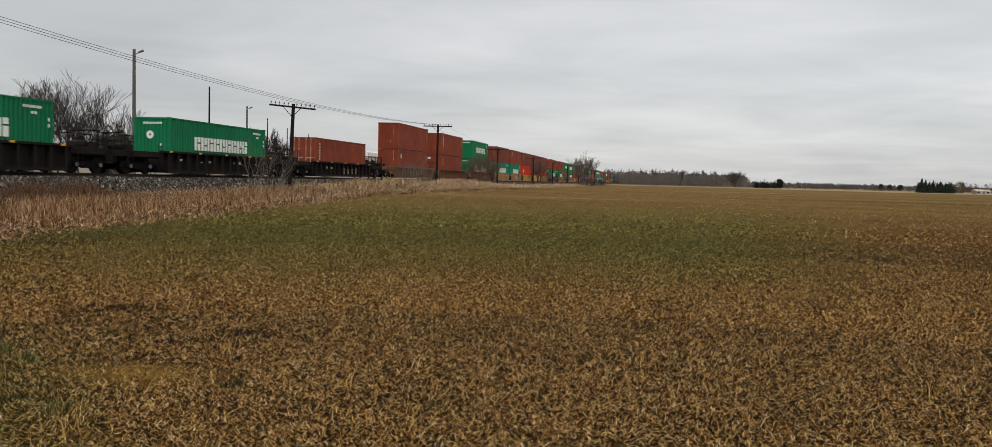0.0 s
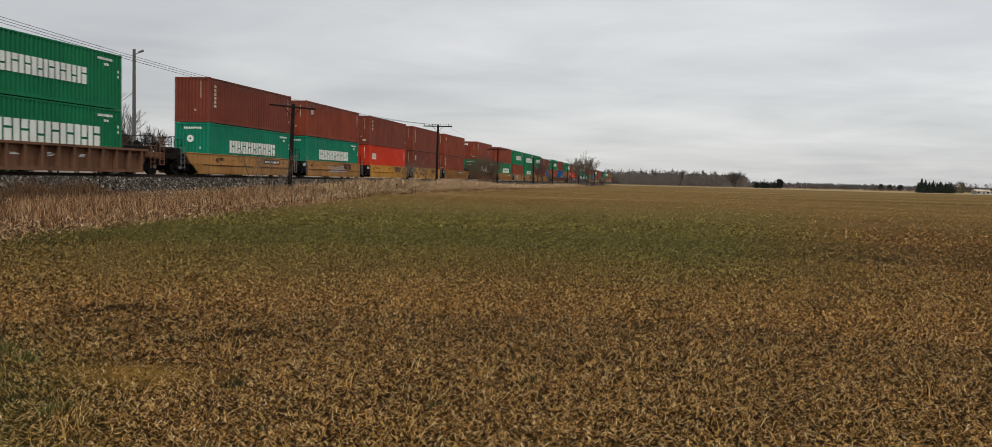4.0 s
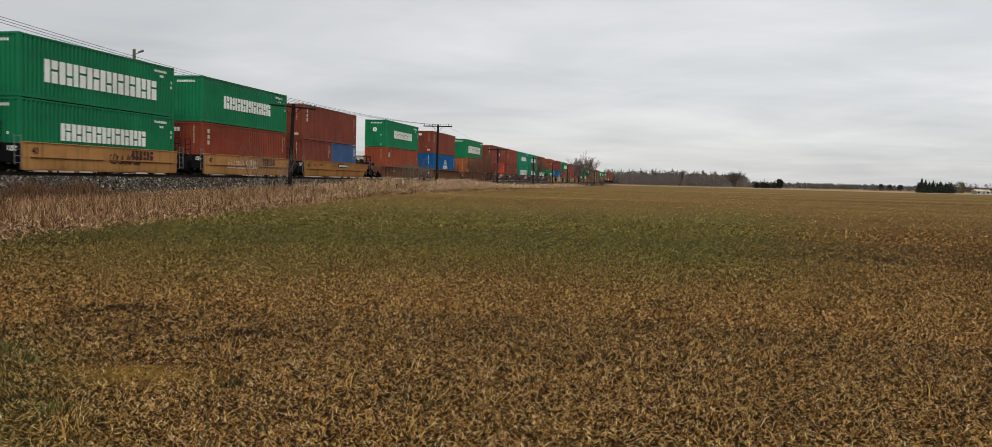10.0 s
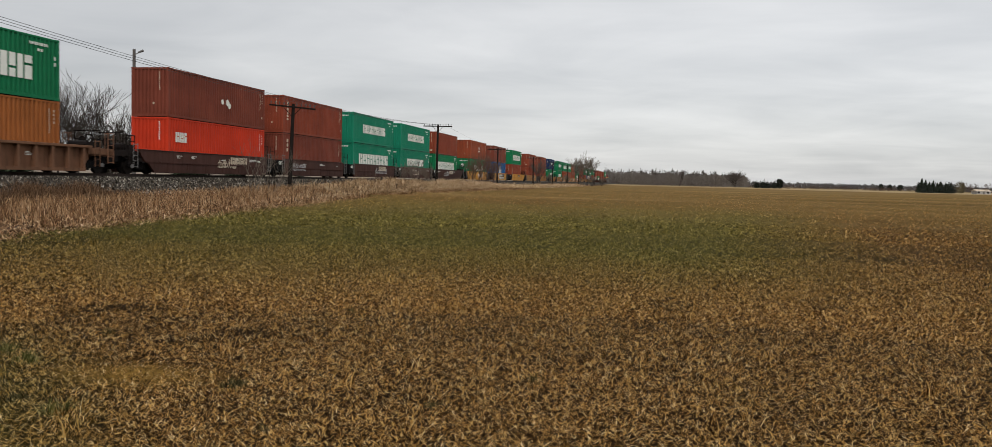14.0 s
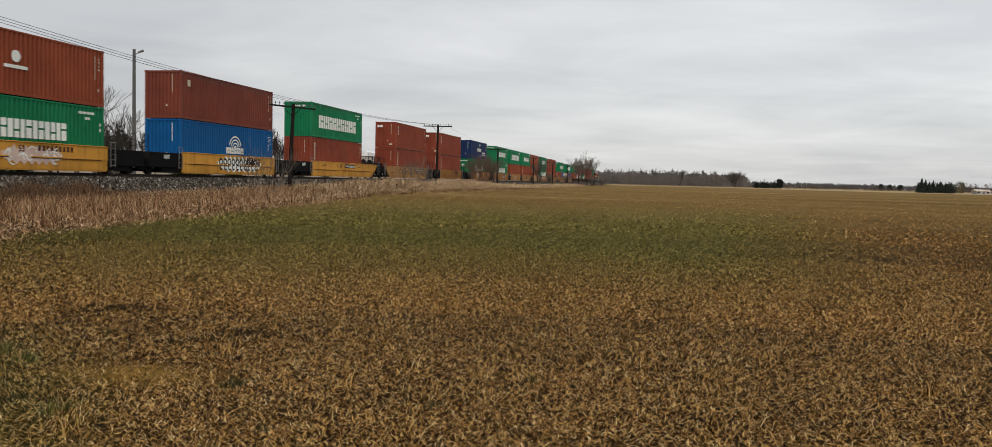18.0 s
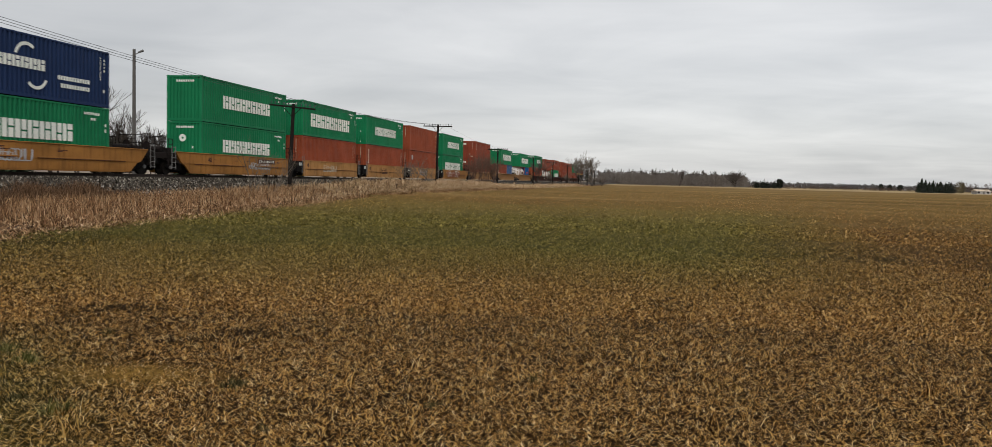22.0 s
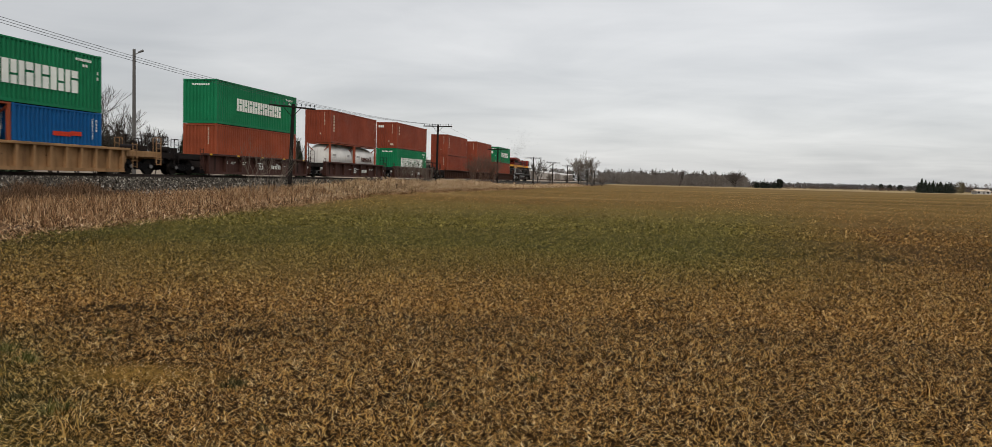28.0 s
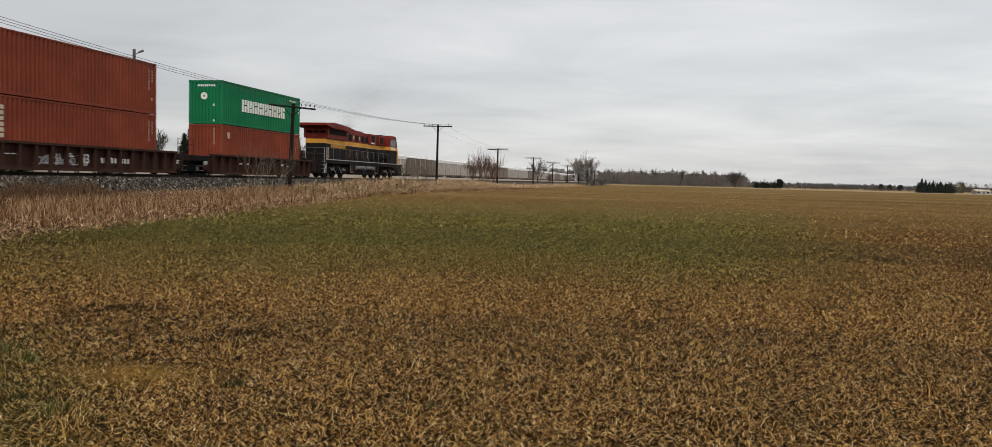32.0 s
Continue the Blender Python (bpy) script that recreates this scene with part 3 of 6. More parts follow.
def m_arcs(b):
    ring(b, 0.3, 1.75, 0.75, 0.6, SIDE_X, 12, 0.9, 2.9)
    ring(b, 0.9, 1.15, 0.75, 0.6, SIDE_X, 12, 3.9, 5.9)
    block_word(b, even_spans(-1.6, 1.5, 6), 1.55, 0.5, SIDE_X)
    bars(b, SIDE_X, 2.3, 1.05, 0.14, 0.2, 12, 0.05, False)
    bars(b, SIDE_X, 2.5, 0.68, 0.14, 0.2, 11, 0.05, False)


def m_globe(b):
    ring(b, 0.1, 1.75, 0.0, 0.27, SIDE_X, 18)
    box(b, SIDE_X, SIDE_X + 0.004, -0.6, 0.8, 1.2, 1.35)


def m_patches(b):
    ring(b, 0.1, 1.45, 0.0, 0.17, SIDE_X, 10)
    ring(b, 0.75, 1.45, 0.0, 0.22, SIDE_X, 10)
    ring(b, 1.0, 1.25, 0.0, 0.2, SIDE_X, 10)


def m_low_word(b):
    block_word(b, even_spans(-0.55, 1.35, 3), 0.62, 0.55, SIDE_X)


def m_flash(b):
    box(b, SIDE_X, SIDE_X + 0.004, -0.5, 0.7, 1.42, 1.66)
    box(b, SIDE_X, SIDE_X + 0.004, 0.7, 1.5, 1.48, 1.72)


# marks on the near end wall are laid out as on a side, then turned to face -y
def end_turn(L):
    return Matrix.Translation((0, -(L / 2 - 0.02) - 0.001, 0)) @ pose(0, 0, 0, 0, 0, -90)


def e_lessor(b):
    bars(b, 0.0, 0.63, 2.55, 0.06, 0.08, 10, 0.03)
    bars(b, 0.0, 0.25, 0.72, 0.1, 0.13, 1, 0.0)


def e_word(b):
    bars(b, 0.0, -0.98, 2.28, 0.17, 0.26, 3, 0.05, False)


def e_code(b):
    bars(b, 0.0, -0.55, 2.48, 0.11, 0.13, 8, 0.05, False)


def e_ring(b):
    ring(b, -0.1, 1.85, 0.07, 0.24, 0.0, 20)
    bars(b, 0.0, 0.6, 1.2, 0.09, 0.13, 2, 0.9)


def e_sticker(b):
    box(b, 0.0, 0.005, 0.42, 0.78, 0.33, 0.52)


MARK_COLOR = {"green": "white", "teal": "white", "blue": "white", "slate": "white", "navy": "white", "scarlet": "white"}
TONE = {"green": "dark green", "teal": "teal-green", "red": "red-brown", "dark": "dark red-brown", "rust": "orange-red", "scarlet": "bright red", "orange": "orange-brown",
        "blue": "bright blue", "slate": "faded blue", "navy": "navy blue"}
WORDS = {"w": "wide_lettering", "n": "block_lettering", "t": "tall_lettering", "x": "short_lettering", "p": "label_plate", "c": "block_emblem", "s": "small_emblem",
         "o": "dome_emblem", "a": "arc_emblem", "m": "globe_emblem", "k": "white_patch", "v": "low_lettering", "u": "red_flash"}
SAYS = {"w": "with large white block lettering", "n": "with white block lettering", "t": "with upright cream lettering", "x": "with short cream lettering",
        "p": "with a pale grey label plate", "c": "with a white block emblem", "s": "with a small cream emblem", "o": "with a white dome emblem", "a": "with white arc emblems", "m": "with a white globe emblem", "k": "with white patches", "v": "with low white lettering", "u": "with a red flash and white blocks"}
BUILD = {"w": m_word_wide, "n": m_word, "t": m_lessor_tall, "x": m_lessor_short, "p": m_plate, "c": m_lease_block, "s": m_small, "o": m_dome, "a": m_arcs, "m": m_globe, "k": m_patches, "v": m_low_word, "u": m_flash}


def squashed(fn, k):
    """The same build, with its heights times k: for the lower boxes."""
    def build(b):
        fn(b)
        if k != 1.0:
            for v in b.verts:
                v.co.z *= k
    return build


def container(color, marks, y, z, stacked, L=LENGTH):
    """A shipping container whose middle stands at y at the start. marks: letters for what is painted on it, d for doors at the near end, g for a ring on the end."""
    mat, ink = PAINT[color], PAINT[MARK_COLOR.get(color, "cream")]
    k = 1.0 if L > 10 else LOW / TALL
    words = [w for w in marks if w in WORDS]
    size = "" if L > 10 else "short "
    ob = thing("shipping_container", "%s%s %s container %s" % (size, TONE[color], "upper" if stacked else "lower", SAYS[words[0]] if words else "with small cream code marks"), "container", "containers on the freight train")
    MOVING.append((ob, TRACK_X, y, z))

    def piece(name, key, material, fn, parent=ob, m=None, label=""):
        return put(name, shared((name, key, material.name, L), name, material, squashed(fn, k)), parent, m, label)

    piece("frame", "", mat, lambda b: c_frame(b, L))
    for turn in (None, TURNED):
        piece("side_panel", "", mat, lambda b: c_side(b, L), m=turn)
    piece("roof_panel", "", mat, lambda b: c_roof(b, L))
    piece("underframe", "", PAINT["black"], lambda b: c_floor(b, L))
    for sx in (-1, 1):
        for sy in (-1, 1):
            for cz in (0.059, TALL * k - 0.059):
                put("corner_casting", shared(("cast", color), "corner_casting", mat, c_cast), ob, Matrix.Translation((sx * (WIDE - 0.079), sy * (L / 2 - 0.0875), cz)) @ (TURNED if sy > 0 else Matrix()))
    doors_near = "d" in marks
    piece("end_panel", "", mat, lambda b: c_end(b, L), m=TURNED if doors_near else None)
    flip = Matrix() if doors_near else TURNED
    for s in (0, 1):
        dr = piece("door", "", mat, c_door, m=flip @ Matrix.Translation((0.005 if s else -1.065, -L / 2 + 0.06, 0.16 * k)))
        for rx in (0.28, 0.72):
            piece("lock_rod", "", PAINT["cream"] if color in ("red", "dark") else mat, c_rod, dr, Matrix.Translation((rx, -0.055, 0.0)))
    for w in words:
        pale = PAINT["silver"] if w == "p" else PAINT["scarlet"] if w == "u" else PAINT["white"] if w in "kcoam" else ink
        tagged(piece(WORDS[w], w, pale, BUILD[w], label="painted marking"), kind="stuff" if w == "o" else "")
    green = color in ("green", "teal")
    tagged(piece("code_mark", green, ink, (lambda b: m_code(b, L)) if green else (lambda b: m_column(b, L))), kind="stuff")
    turn = end_turn(L)
    if not doors_near:
        tagged(piece("end_mark", green, ink, e_code if green else e_lessor, m=turn), kind="stuff")
        if "x" in marks:
            piece("end_lettering", "", PAINT["white"], e_word, m=turn)
            piece("data_sticker", "", PAINT["cream"], e_sticker, m=turn)
        if "g" in marks:
            piece("ring_emblem", "", PAINT["white"], e_ring, m=turn, label="white ring emblem")
    return ob


def tank_container(y, z, lettered):
    """A short frame that holds a round white tank."""
    L = 6.058
    ob = thing("tank_container", "white cylindrical tank in a red-brown steel frame", "tank container", "containers on the freight train")
    MOVING.append((ob, TRACK_X, y, z))
    k = LOW / TALL
    put("frame", shared(("tframe",), "frame", PAINT["rust"], squashed(lambda b: c_frame(b, L), k)), ob)

    def shell(b):
        n, prof = 28, [(-2.86, 0.0), (-2.84, 0.45), (-2.74, 0.85), (-2.58, 1.08), (-2.4, 1.15), (2.4, 1.15), (2.58, 1.08), (2.74, 0.85), (2.84, 0.45), (2.86, 0.0)]
        rings = [[b.verts.new((r * math.cos(2 * math.pi * i / n), yy, 1.36 + 0.98 * r * math.sin(2 * math.pi * i / n))) for i in range(n)] for yy, r in prof[1:-1]]
        for p, q in zip(rings, rings[1:]):
            for i in range(n):
                b.faces.new((p[i], p[(i + 1) % n], q[(i + 1) % n], q[i]))
        b.faces.new(rings[0])
        b.faces.new(rings[-1])

    put("tank", shared(("tank",), "tank", PAINT["tank"], shell, True), ob)
    cast = shared(("cast", "rust"), "corner_casting", PAINT["rust"], c_cast)
    for sx in (-1, 1):
        for sy in (-1, 1):
            for cz in (0.059, LOW - 0.059):
                put("corner_casting", cast, ob, Matrix.Translation((sx * (WIDE - 0.079), sy * (L / 2 - 0.0875), cz)) @ (TURNED if sy > 0 else Matrix()))

    def brace(b):
        for sy in (-1, 1):
            for sx in (-1, 1):
                rod(b, (sx * 1.1, sy * 2.9, 0.2), (sx * 0.55, sy * 2.82, 0.85), 0.05, 6)
                rod(b, (sx * 1.1, sy * 2.9, 2.7), (sx * 0.55, sy * 2.82, 2.15), 0.05, 6)

    put("brace", shared(("tbrace",), "brace", PAINT["rust"], squashed(brace, k)), ob)

    def walkway(b):
        box(b, -0.25, 0.25, -2.7, 2.7, 2.50, 2.54)
        rod(b, (0, 0.3, 2.35), (0, 0.3, 2.58), 0.25, 12)

    put("walkway", shared(("twalk",), "walkway", PAINT["rack_grey"], walkway), ob)

    def words(b):
        for i in range(5):
            y0 = -1.2 + i * 0.62
            box(b, 1.152, 1.158, y0, y0 + 0.18, 1.22, 1.70)
            box(b, 1.152, 1.158, y0 + 0.32, y0 + 0.5, 1.22, 1.70)
            box(b, 1.153, 1.159, y0 + 0.1, y0 + 0.4, 1.40, 1.52)

    def small(b):
        bars(b, 1.14, -1.9, 1.75, 0.9, 0.05, 4, 0.05)
        bars(b, 1.14, 1.6, 1.75, 0.6, 0.05, 3, 0.06)

    if lettered:
        put("block_lettering", shared(("tw",), "block_lettering", PAINT["ink"], squashed(words, k)), ob)
    put("data_mark", shared(("ts",), "data_mark", PAINT["rack_dark"], squashed(small, k)), ob)
    return ob


# ---- well cars ----
# local space of a unit: y = 0 at the middle of its containers, z = 0 on the rail head
SILL_LO, SILL_HI = 0.16, 1.37
SEAT = 7.726 - 2 * TALL - 0.02 - RAIL_Z


def number(text, size, color):
    """Painted digits as a thin mesh that faces +x, read from the +x side."""
    key = ("num", text, size, color)
    if key not in CACHE:
        cu = bpy.data.curves.new("digits", "FONT")
        cu.body, cu.size, cu.extrude, cu.offset = text, size, 0.002, 0.012
        cu.align_x, cu.align_y = "CENTER", "CENTER"
        tmp = bpy.data.objects.new("digits", cu)
        me = bpy.data.meshes.new_from_object(tmp)
        bpy.data.objects.remove(tmp)
        me.transform(Matrix(((0, 0, 1, 0), (1, 0, 0, 0), (0, 1, 0, 0), (0, 0, 0, 1))))
        me.materials.clear()
        me.materials.append(PAINT[color])
        CACHE[key] = me
    return CACHE[key]


def outlined(text, size, color):
    """Sprayed letters, only their outlines."""
    cu = bpy.data.curves.new("letters", "FONT")
    cu.body, cu.size, cu.fill_mode, cu.bevel_depth, cu.space_character = text, size, "NONE", 0.042, 1.25
    cu.align_x, cu.align_y, cu.bevel_resolution, cu.resolution_u, cu.shear = "CENTER", "CENTER", 0, 3, 0.12
    tmp = bpy.data.objects.new("letters", cu)
    me = bpy.data.meshes.new_from_object(tmp)
    bpy.data.objects.remove(tmp)
    me.transform(Matrix(((0, 0, 1, 0), (1, 0, 0, 0), (0, 1, 0, 0), (0, 0, 0, 1))))
    me.materials.clear()
    me.materials.append(PAINT[color])
    return me


def wheel_set(b, y):
    rod(b, (-0.72, y, 0.42), (0.72, y, 0.42), 0.08, 8)


def one_wheel(b):
    rod(b, (-0.065, 0, 0), (0.065, 0, 0), 0.42, 24)
    rod(b, (-0.085, 0, 0), (-0.065, 0, 0), 0.445, 24)
    rod(b, (0.06, 0, 0), (0.085, 0, 0), 0.14, 12)


def truck_frame(b):
    prism(b, [(-1.15, 0.42), (-1.1, 0.56), (-0.55, 0.62), (0.55, 0.62), (1.1, 0.56), (1.15, 0.42), (0.98, 0.34), (0.72, 0.42), (0.42, 0.26), (-0.42, 0.26), (-0.72, 0.42), (-0.98, 0.34)], -0.07, 0.07)
    for i in (-0.2, 0.0, 0.2):
        rod(b, (0.02, i, 0.3), (0.02, i, 0.58), 0.075, 8)


def truck(parent, y):
    t = put("truck", shared("bolster", "truck", PAINT["black"], lambda b: (box(b, -1.0, 1.0, -0.2, 0.2, 0.42, 0.72, 0.02), wheel_set(b, -0.89), wheel_set(b, 0.89))), parent, Matrix.Translation((0, y, 0)))
    fr = shared("sideframe", "side_frame", PAINT["black"], truck_frame)
    wh = shared("wheel", "wheel", M_WHEEL, one_wheel)
    cap = shared("cap", "bearing_cap", PAINT["rack_dark"], lambda b: rod(b, (-0.03, 0, 0), (0.05, 0, 0), 0.11, 10))
    for sx in (-1, 1):
        put("side_frame", fr, t, Matrix.Translation((sx * 1.0, 0, 0)) @ (Matrix() if sx > 0 else TURNED))
        for sy in (-1, 1):
            put("wheel", wh, t, Matrix.Translation((sx * 0.79, sy * 0.89, 0.42)) @ (Matrix() if sx > 0 else TURNED))
            put("bearing_cap", cap, t, Matrix.Translation((sx * 1.08, sy * 0.89, 0.44)) @ (Matrix() if sx > 0 else TURNED))
    return t


def squiggle(b, y, z, w, h, rng, n, x):
    """One looping stroke of spray paint, drawn as a ribbon."""
    m, f, k = 4 * n, rng.uniform(1.2, 2.4), rng.uniform(0.15, 0.55)
    ph, tilt = rng.random() * 6.28, rng.uniform(-0.25, 0.25)
    pts = []
    for i in range(m + 1):
        t = i / m
        a = ph + f * 2 * math.pi * t
        pts.append(Vector((0, y + w * (t - 0.5) + w * k * math.cos(a) + tilt * h * (t - 0.5), z + h * (0.5 + 0.46 * math.sin(a + 0.6 * math.sin(2 * a + ph))))))
    vs = []
    for i, p in enumerate(pts):
        d = pts[min(i + 1, m)] - pts[max(i - 1, 0)]
        side = Vector((0, -d.z, d.y)).normalized() * (0.026 + 0.008 * math.sin(i * 0.7 + ph))
        vs.append((b.verts.new((x, p.y + side.y, p.z + side.z)), b.verts.new((x, p.y - side.y, p.z - side.z))))
    for p, q in zip(vs, vs[1:]):
        b.faces.new((p[0], p[1], q[1], q[0]))


def sill_flat(b, y0, y1, slope0, slope1):
    lo0, lo1 = y0 + (1.5 if slope0 else 0.0), y1 - (1.5 if slope1 else 0.0)
    mid = (SILL_LO + SILL_HI) / 2 - 0.05
    k0, k1 = (y0 + (0.6 if slope0 else 0)), (y1 - (0.6 if slope1 else 0))
    out = [(1.375, SILL_LO, lo0, lo1), (1.382, mid - 0.1, k0 + (0.35 if slope0 else 0), k1 - (0.35 if slope1 else 0)), (1.40, mid, k0, k1), (1.40, SILL_HI - 0.02, y0, y1)]
    rows = [(b.verts.new((x, a, z)), b.verts.new((x, c, z))) for x, z, a, c in out]
    back = [(b.verts.new((1.27, a, z)), b.verts.new((1.27, c, z))) for x, z, a, c in out]
    for (p, q), (r, s) in zip(zip(rows, rows[1:]), zip(back, back[1:])):
        b.faces.new((p[0], p[1], q[1], q[0]))
        b.faces.new((r[0], s[0], s[1], r[1]))
        b.faces.new((p[0], q[0], s[0], r[0]))
        b.faces.new((p[1], r[1], s[1], q[1]))
    b.faces.new((rows[0][0], back[0][0], back[0][1], rows[0][1]))
    b.faces.new((rows[-1][0], rows[-1][1], back[-1][1], back[-1][0]))


def sill_rib(b, y0, y1, slope0, slope1):
    prism(b, [(y0 + (0.4 if slope0 else 0), SILL_LO + 0.1), (y1 - (0.4 if slope1 else 0), SILL_LO + 0.1), (y1, SILL_LO + 0.55), (y1, SILL_HI - 0.1), (y0, SILL_HI - 0.1), (y0, SILL_LO + 0.55)], 1.235, 1.256)


def hoops(b):
    for sx in (-0.55, -0.2):
        rod(b, (sx, 0, 0), (sx, 0, 1.0), 0.022, 6)
    for z in (0.0, 0.33, 0.66, 1.0):
        rod(b, (-0.55, 0, z), (-0.2, 0, z), 0.018, 6)


def side_ladder(b):
    for sy in (-0.19, 0.19):
        rod(b, (0, sy, 0), (0, sy, 1.35), 0.02, 6)
    for i in range(5):
        rod(b, (0, -0.19, 0.08 + 0.3 * i), (0, 0.19, 0.08 + 0.3 * i), 0.016, 6)


def brake_stand(b):
    box(b, -0.07, 0.07, -0.07, 0.07, 0, 0.55, 0.01)
    rod(b, (0, -0.13, 0.42), (0, -0.07, 0.42), 0.24, 16)
    for x in (-0.55, 0.5, 0.95):
        rod(b, (x, 0, 0), (x, 0, 0.95), 0.03, 6)
    for z in (0.5, 0.95):
        rod(b, (-0.55, 0, z), (0.95, 0, z), 0.026, 6)


def corner_steps(b):
    """A ladder bent round the car's corner, with a grab iron on top."""
    for y in (-0.22, 0.22):
        rod(b, (0, y, -0.75), (0, y, 0.85), 0.028, 6)
    for z in (-0.7, -0.4, -0.1, 0.2, 0.5, 0.83):
        rod(b, (0, -0.22, z), (0, 0.22, z), 0.022, 6)
    rod(b, (0, 0.22, 0.83), (-0.5, 0.22, 0.83), 0.022, 6)
    rod(b, (-0.5, 0.22, 0.83), (-0.5, 0.22, 0.05), 0.022, 6)


def air_tank(b):
    rod(b, (-0.75, 0, 0.2), (0.35, 0, 0.2), 0.19, 12)
    for x in (-0.5, 0.1):
        box(b, x - 0.04, x + 0.04, -0.12, 0.12, 0, 0.1)
    box(b, 0.5, 0.85, -0.14, 0.14, 0.0, 0.32, 0.02)
    rod(b, (0.35, 0, 0.2), (0.5, 0, 0.18), 0.03, 6)


CAR_TONE = {"yellow": "yellow", "tan": "faded yellow", "ochre": "weathered ochre", "brown": "rusty brown", "sand": "rusty tan", "umber": "dark brown", "soot": "sooty black", "wine": "maroon"}


def well_unit(y, a, b_, well, style, color, ends, shares, deco, seed):
    """One platform of a well car: containers round y, from a to b_ along the track; ends: a coupler (True) or a joint at each end; shares: carries the truck at its far joint."""
    rng = random.Random(seed)
    mat = PAINT[color]
    dark = PAINT["soot"] if style == "flat" else (PAINT["soot"] if color in ("umber", "wine") else mat)
    ob = thing("well_car", "%s steel %s well car unit carrying containers" % (CAR_TONE[color], "smooth-sided" if style == "flat" else "rib-sided"), "rail car", "well cars of the freight train")
    MOVING.append((ob, TRACK_X, y, RAIL_Z))
    a, b_, w = a - y, b_ - y, well / 2
    if style == "flat":
        lo = a + 1.4 if ends[0] else -LENGTH / 2 - 0.03
        hi = b_ - 1.4 if ends[1] else LENGTH / 2 + 0.03
    else:
        lo = max(-w + (0.1 if ends[0] else 0.4), a + (1.3 if ends[0] else 0.25))
        hi = min(w - (0.1 if ends[1] else 0.4), b_ - (1.3 if ends[1] else 0.25))
    lo, hi = round(lo, 2), round(hi, 2)
    sill = shared(("sill", style, color, lo, hi, ends), "side_sill", mat, lambda b: (sill_flat if style == "flat" else sill_rib)(b, lo, hi, ends[0], ends[1]))
    sill_far = shared(("sillf", style, color, lo, hi, ends), "side_sill", mat, lambda b: (sill_flat if style == "flat" else sill_rib)(b, -hi, -lo, ends[1], ends[0]))
    near = put("side_sill", sill, ob)
    put("side_sill", sill_far, ob, TURNED)
    chord = shared(("chord", style, color, lo, hi), "top_chord", mat, lambda b: box(b, 1.24, 1.52 if style == "rib" else 1.44, lo, hi, SILL_HI - 0.1 if style == "rib" else SILL_HI - 0.02, SILL_HI + 0.03, 0.015))
    put("top_chord", chord, ob)
    put("top_chord", shared(("chordf", style, color, lo, hi), "top_chord", mat, lambda b: box(b, 1.24, 1.52 if style == "rib" else 1.44, -hi, -lo, SILL_HI - 0.1 if style == "rib" else SILL_HI - 0.02, SILL_HI + 0.03, 0.015)), ob, TURNED)
    inset = 1.55 if style == "flat" else 0.5
    base0, base1 = lo + (inset if ends[0] else 0.05), hi - (inset if ends[1] else 0.05)
    for turn, s in ((Matrix(), 1), (TURNED, -1)):
        put("bottom_chord", shared(("bch", color, style, round(base0 * s, 2), round(base1 * s, 2)), "bottom_chord", mat,
                                   lambda b: box(b, 1.25, 1.51 if style == "rib" else 1.36, min(base0 * s, base1 * s), max(base0 * s, base1 * s), SILL_LO - 0.06, SILL_LO + 0.1 if style == "rib" else SILL_LO)), ob, turn)
    if style == "rib":
        rib = shared(("rib", color), "rib", mat, lambda b: (box(b, 1.25, 1.485, -0.025, 0.025, SILL_LO + 0.1, SILL_HI - 0.1), box(b, 1.48, 1.50, -0.075, 0.075, SILL_LO + 0.1, SILL_HI - 0.1)))
        pitch = (1.95 if color == "wine" else 1.02) if well > 13 else 0.9
        n = int((base1 - base0) / pitch)
        for i in range(n + 1):
            yy = base0 + 0.1 + i * (base1 - base0 - 0.2) / n
            put("rib", rib, ob, Matrix.Translation((0, yy, 0)))
            put("rib", rib, ob, TURNED @ Matrix.Translation((0, -yy, 0)))
    put("well_floor", shared(("wf", round(well, 1)), "well_floor", PAINT["black"], lambda b: box(b, -1.25, 1.25, -well / 2, well / 2, 0.16, SEAT - 0.015)), ob)
    for end, edge, inner in ((0, a, lo), (1, b_, hi)):
        sgn = -1 if end == 0 else 1
        tip = edge - sgn * (0.55 if ends[end] else 0.28)
        y0, y1 = sorted((round(inner - sgn * 0.05, 2), round(tip, 2)))
        i0, i1 = sorted((round(inner - sgn * 0.25, 2), round(tip, 2)))
        top = 1.3 if ends[end] else 1.25
        put("end_platform", shared(("plat", dark.name, y0, y1, top), "end_platform", dark, lambda b: (
            box(b, -1.30, 1.30, y0, y1, top - 0.34, top, 0.02), box(b, -0.45, 0.45, y0, y1, 0.55, top - 0.16))), ob)
        bulk_y = sgn * (LENGTH / 2 + 0.25)
        put("bulkhead", shared(("bulk", dark.name, y0, y1, sgn), "bulkhead", dark, lambda b: (
            box(b, -1.26, 1.26, bulk_y - 0.06, bulk_y + 0.06, 0.3, 1.3), [box(b, sx * 1.05 - 0.05, sx * 1.05 + 0.05, min(bulk_y, tip), max(bulk_y, tip), 0.9, 1.2) for sx in (-1, 1)])), ob)
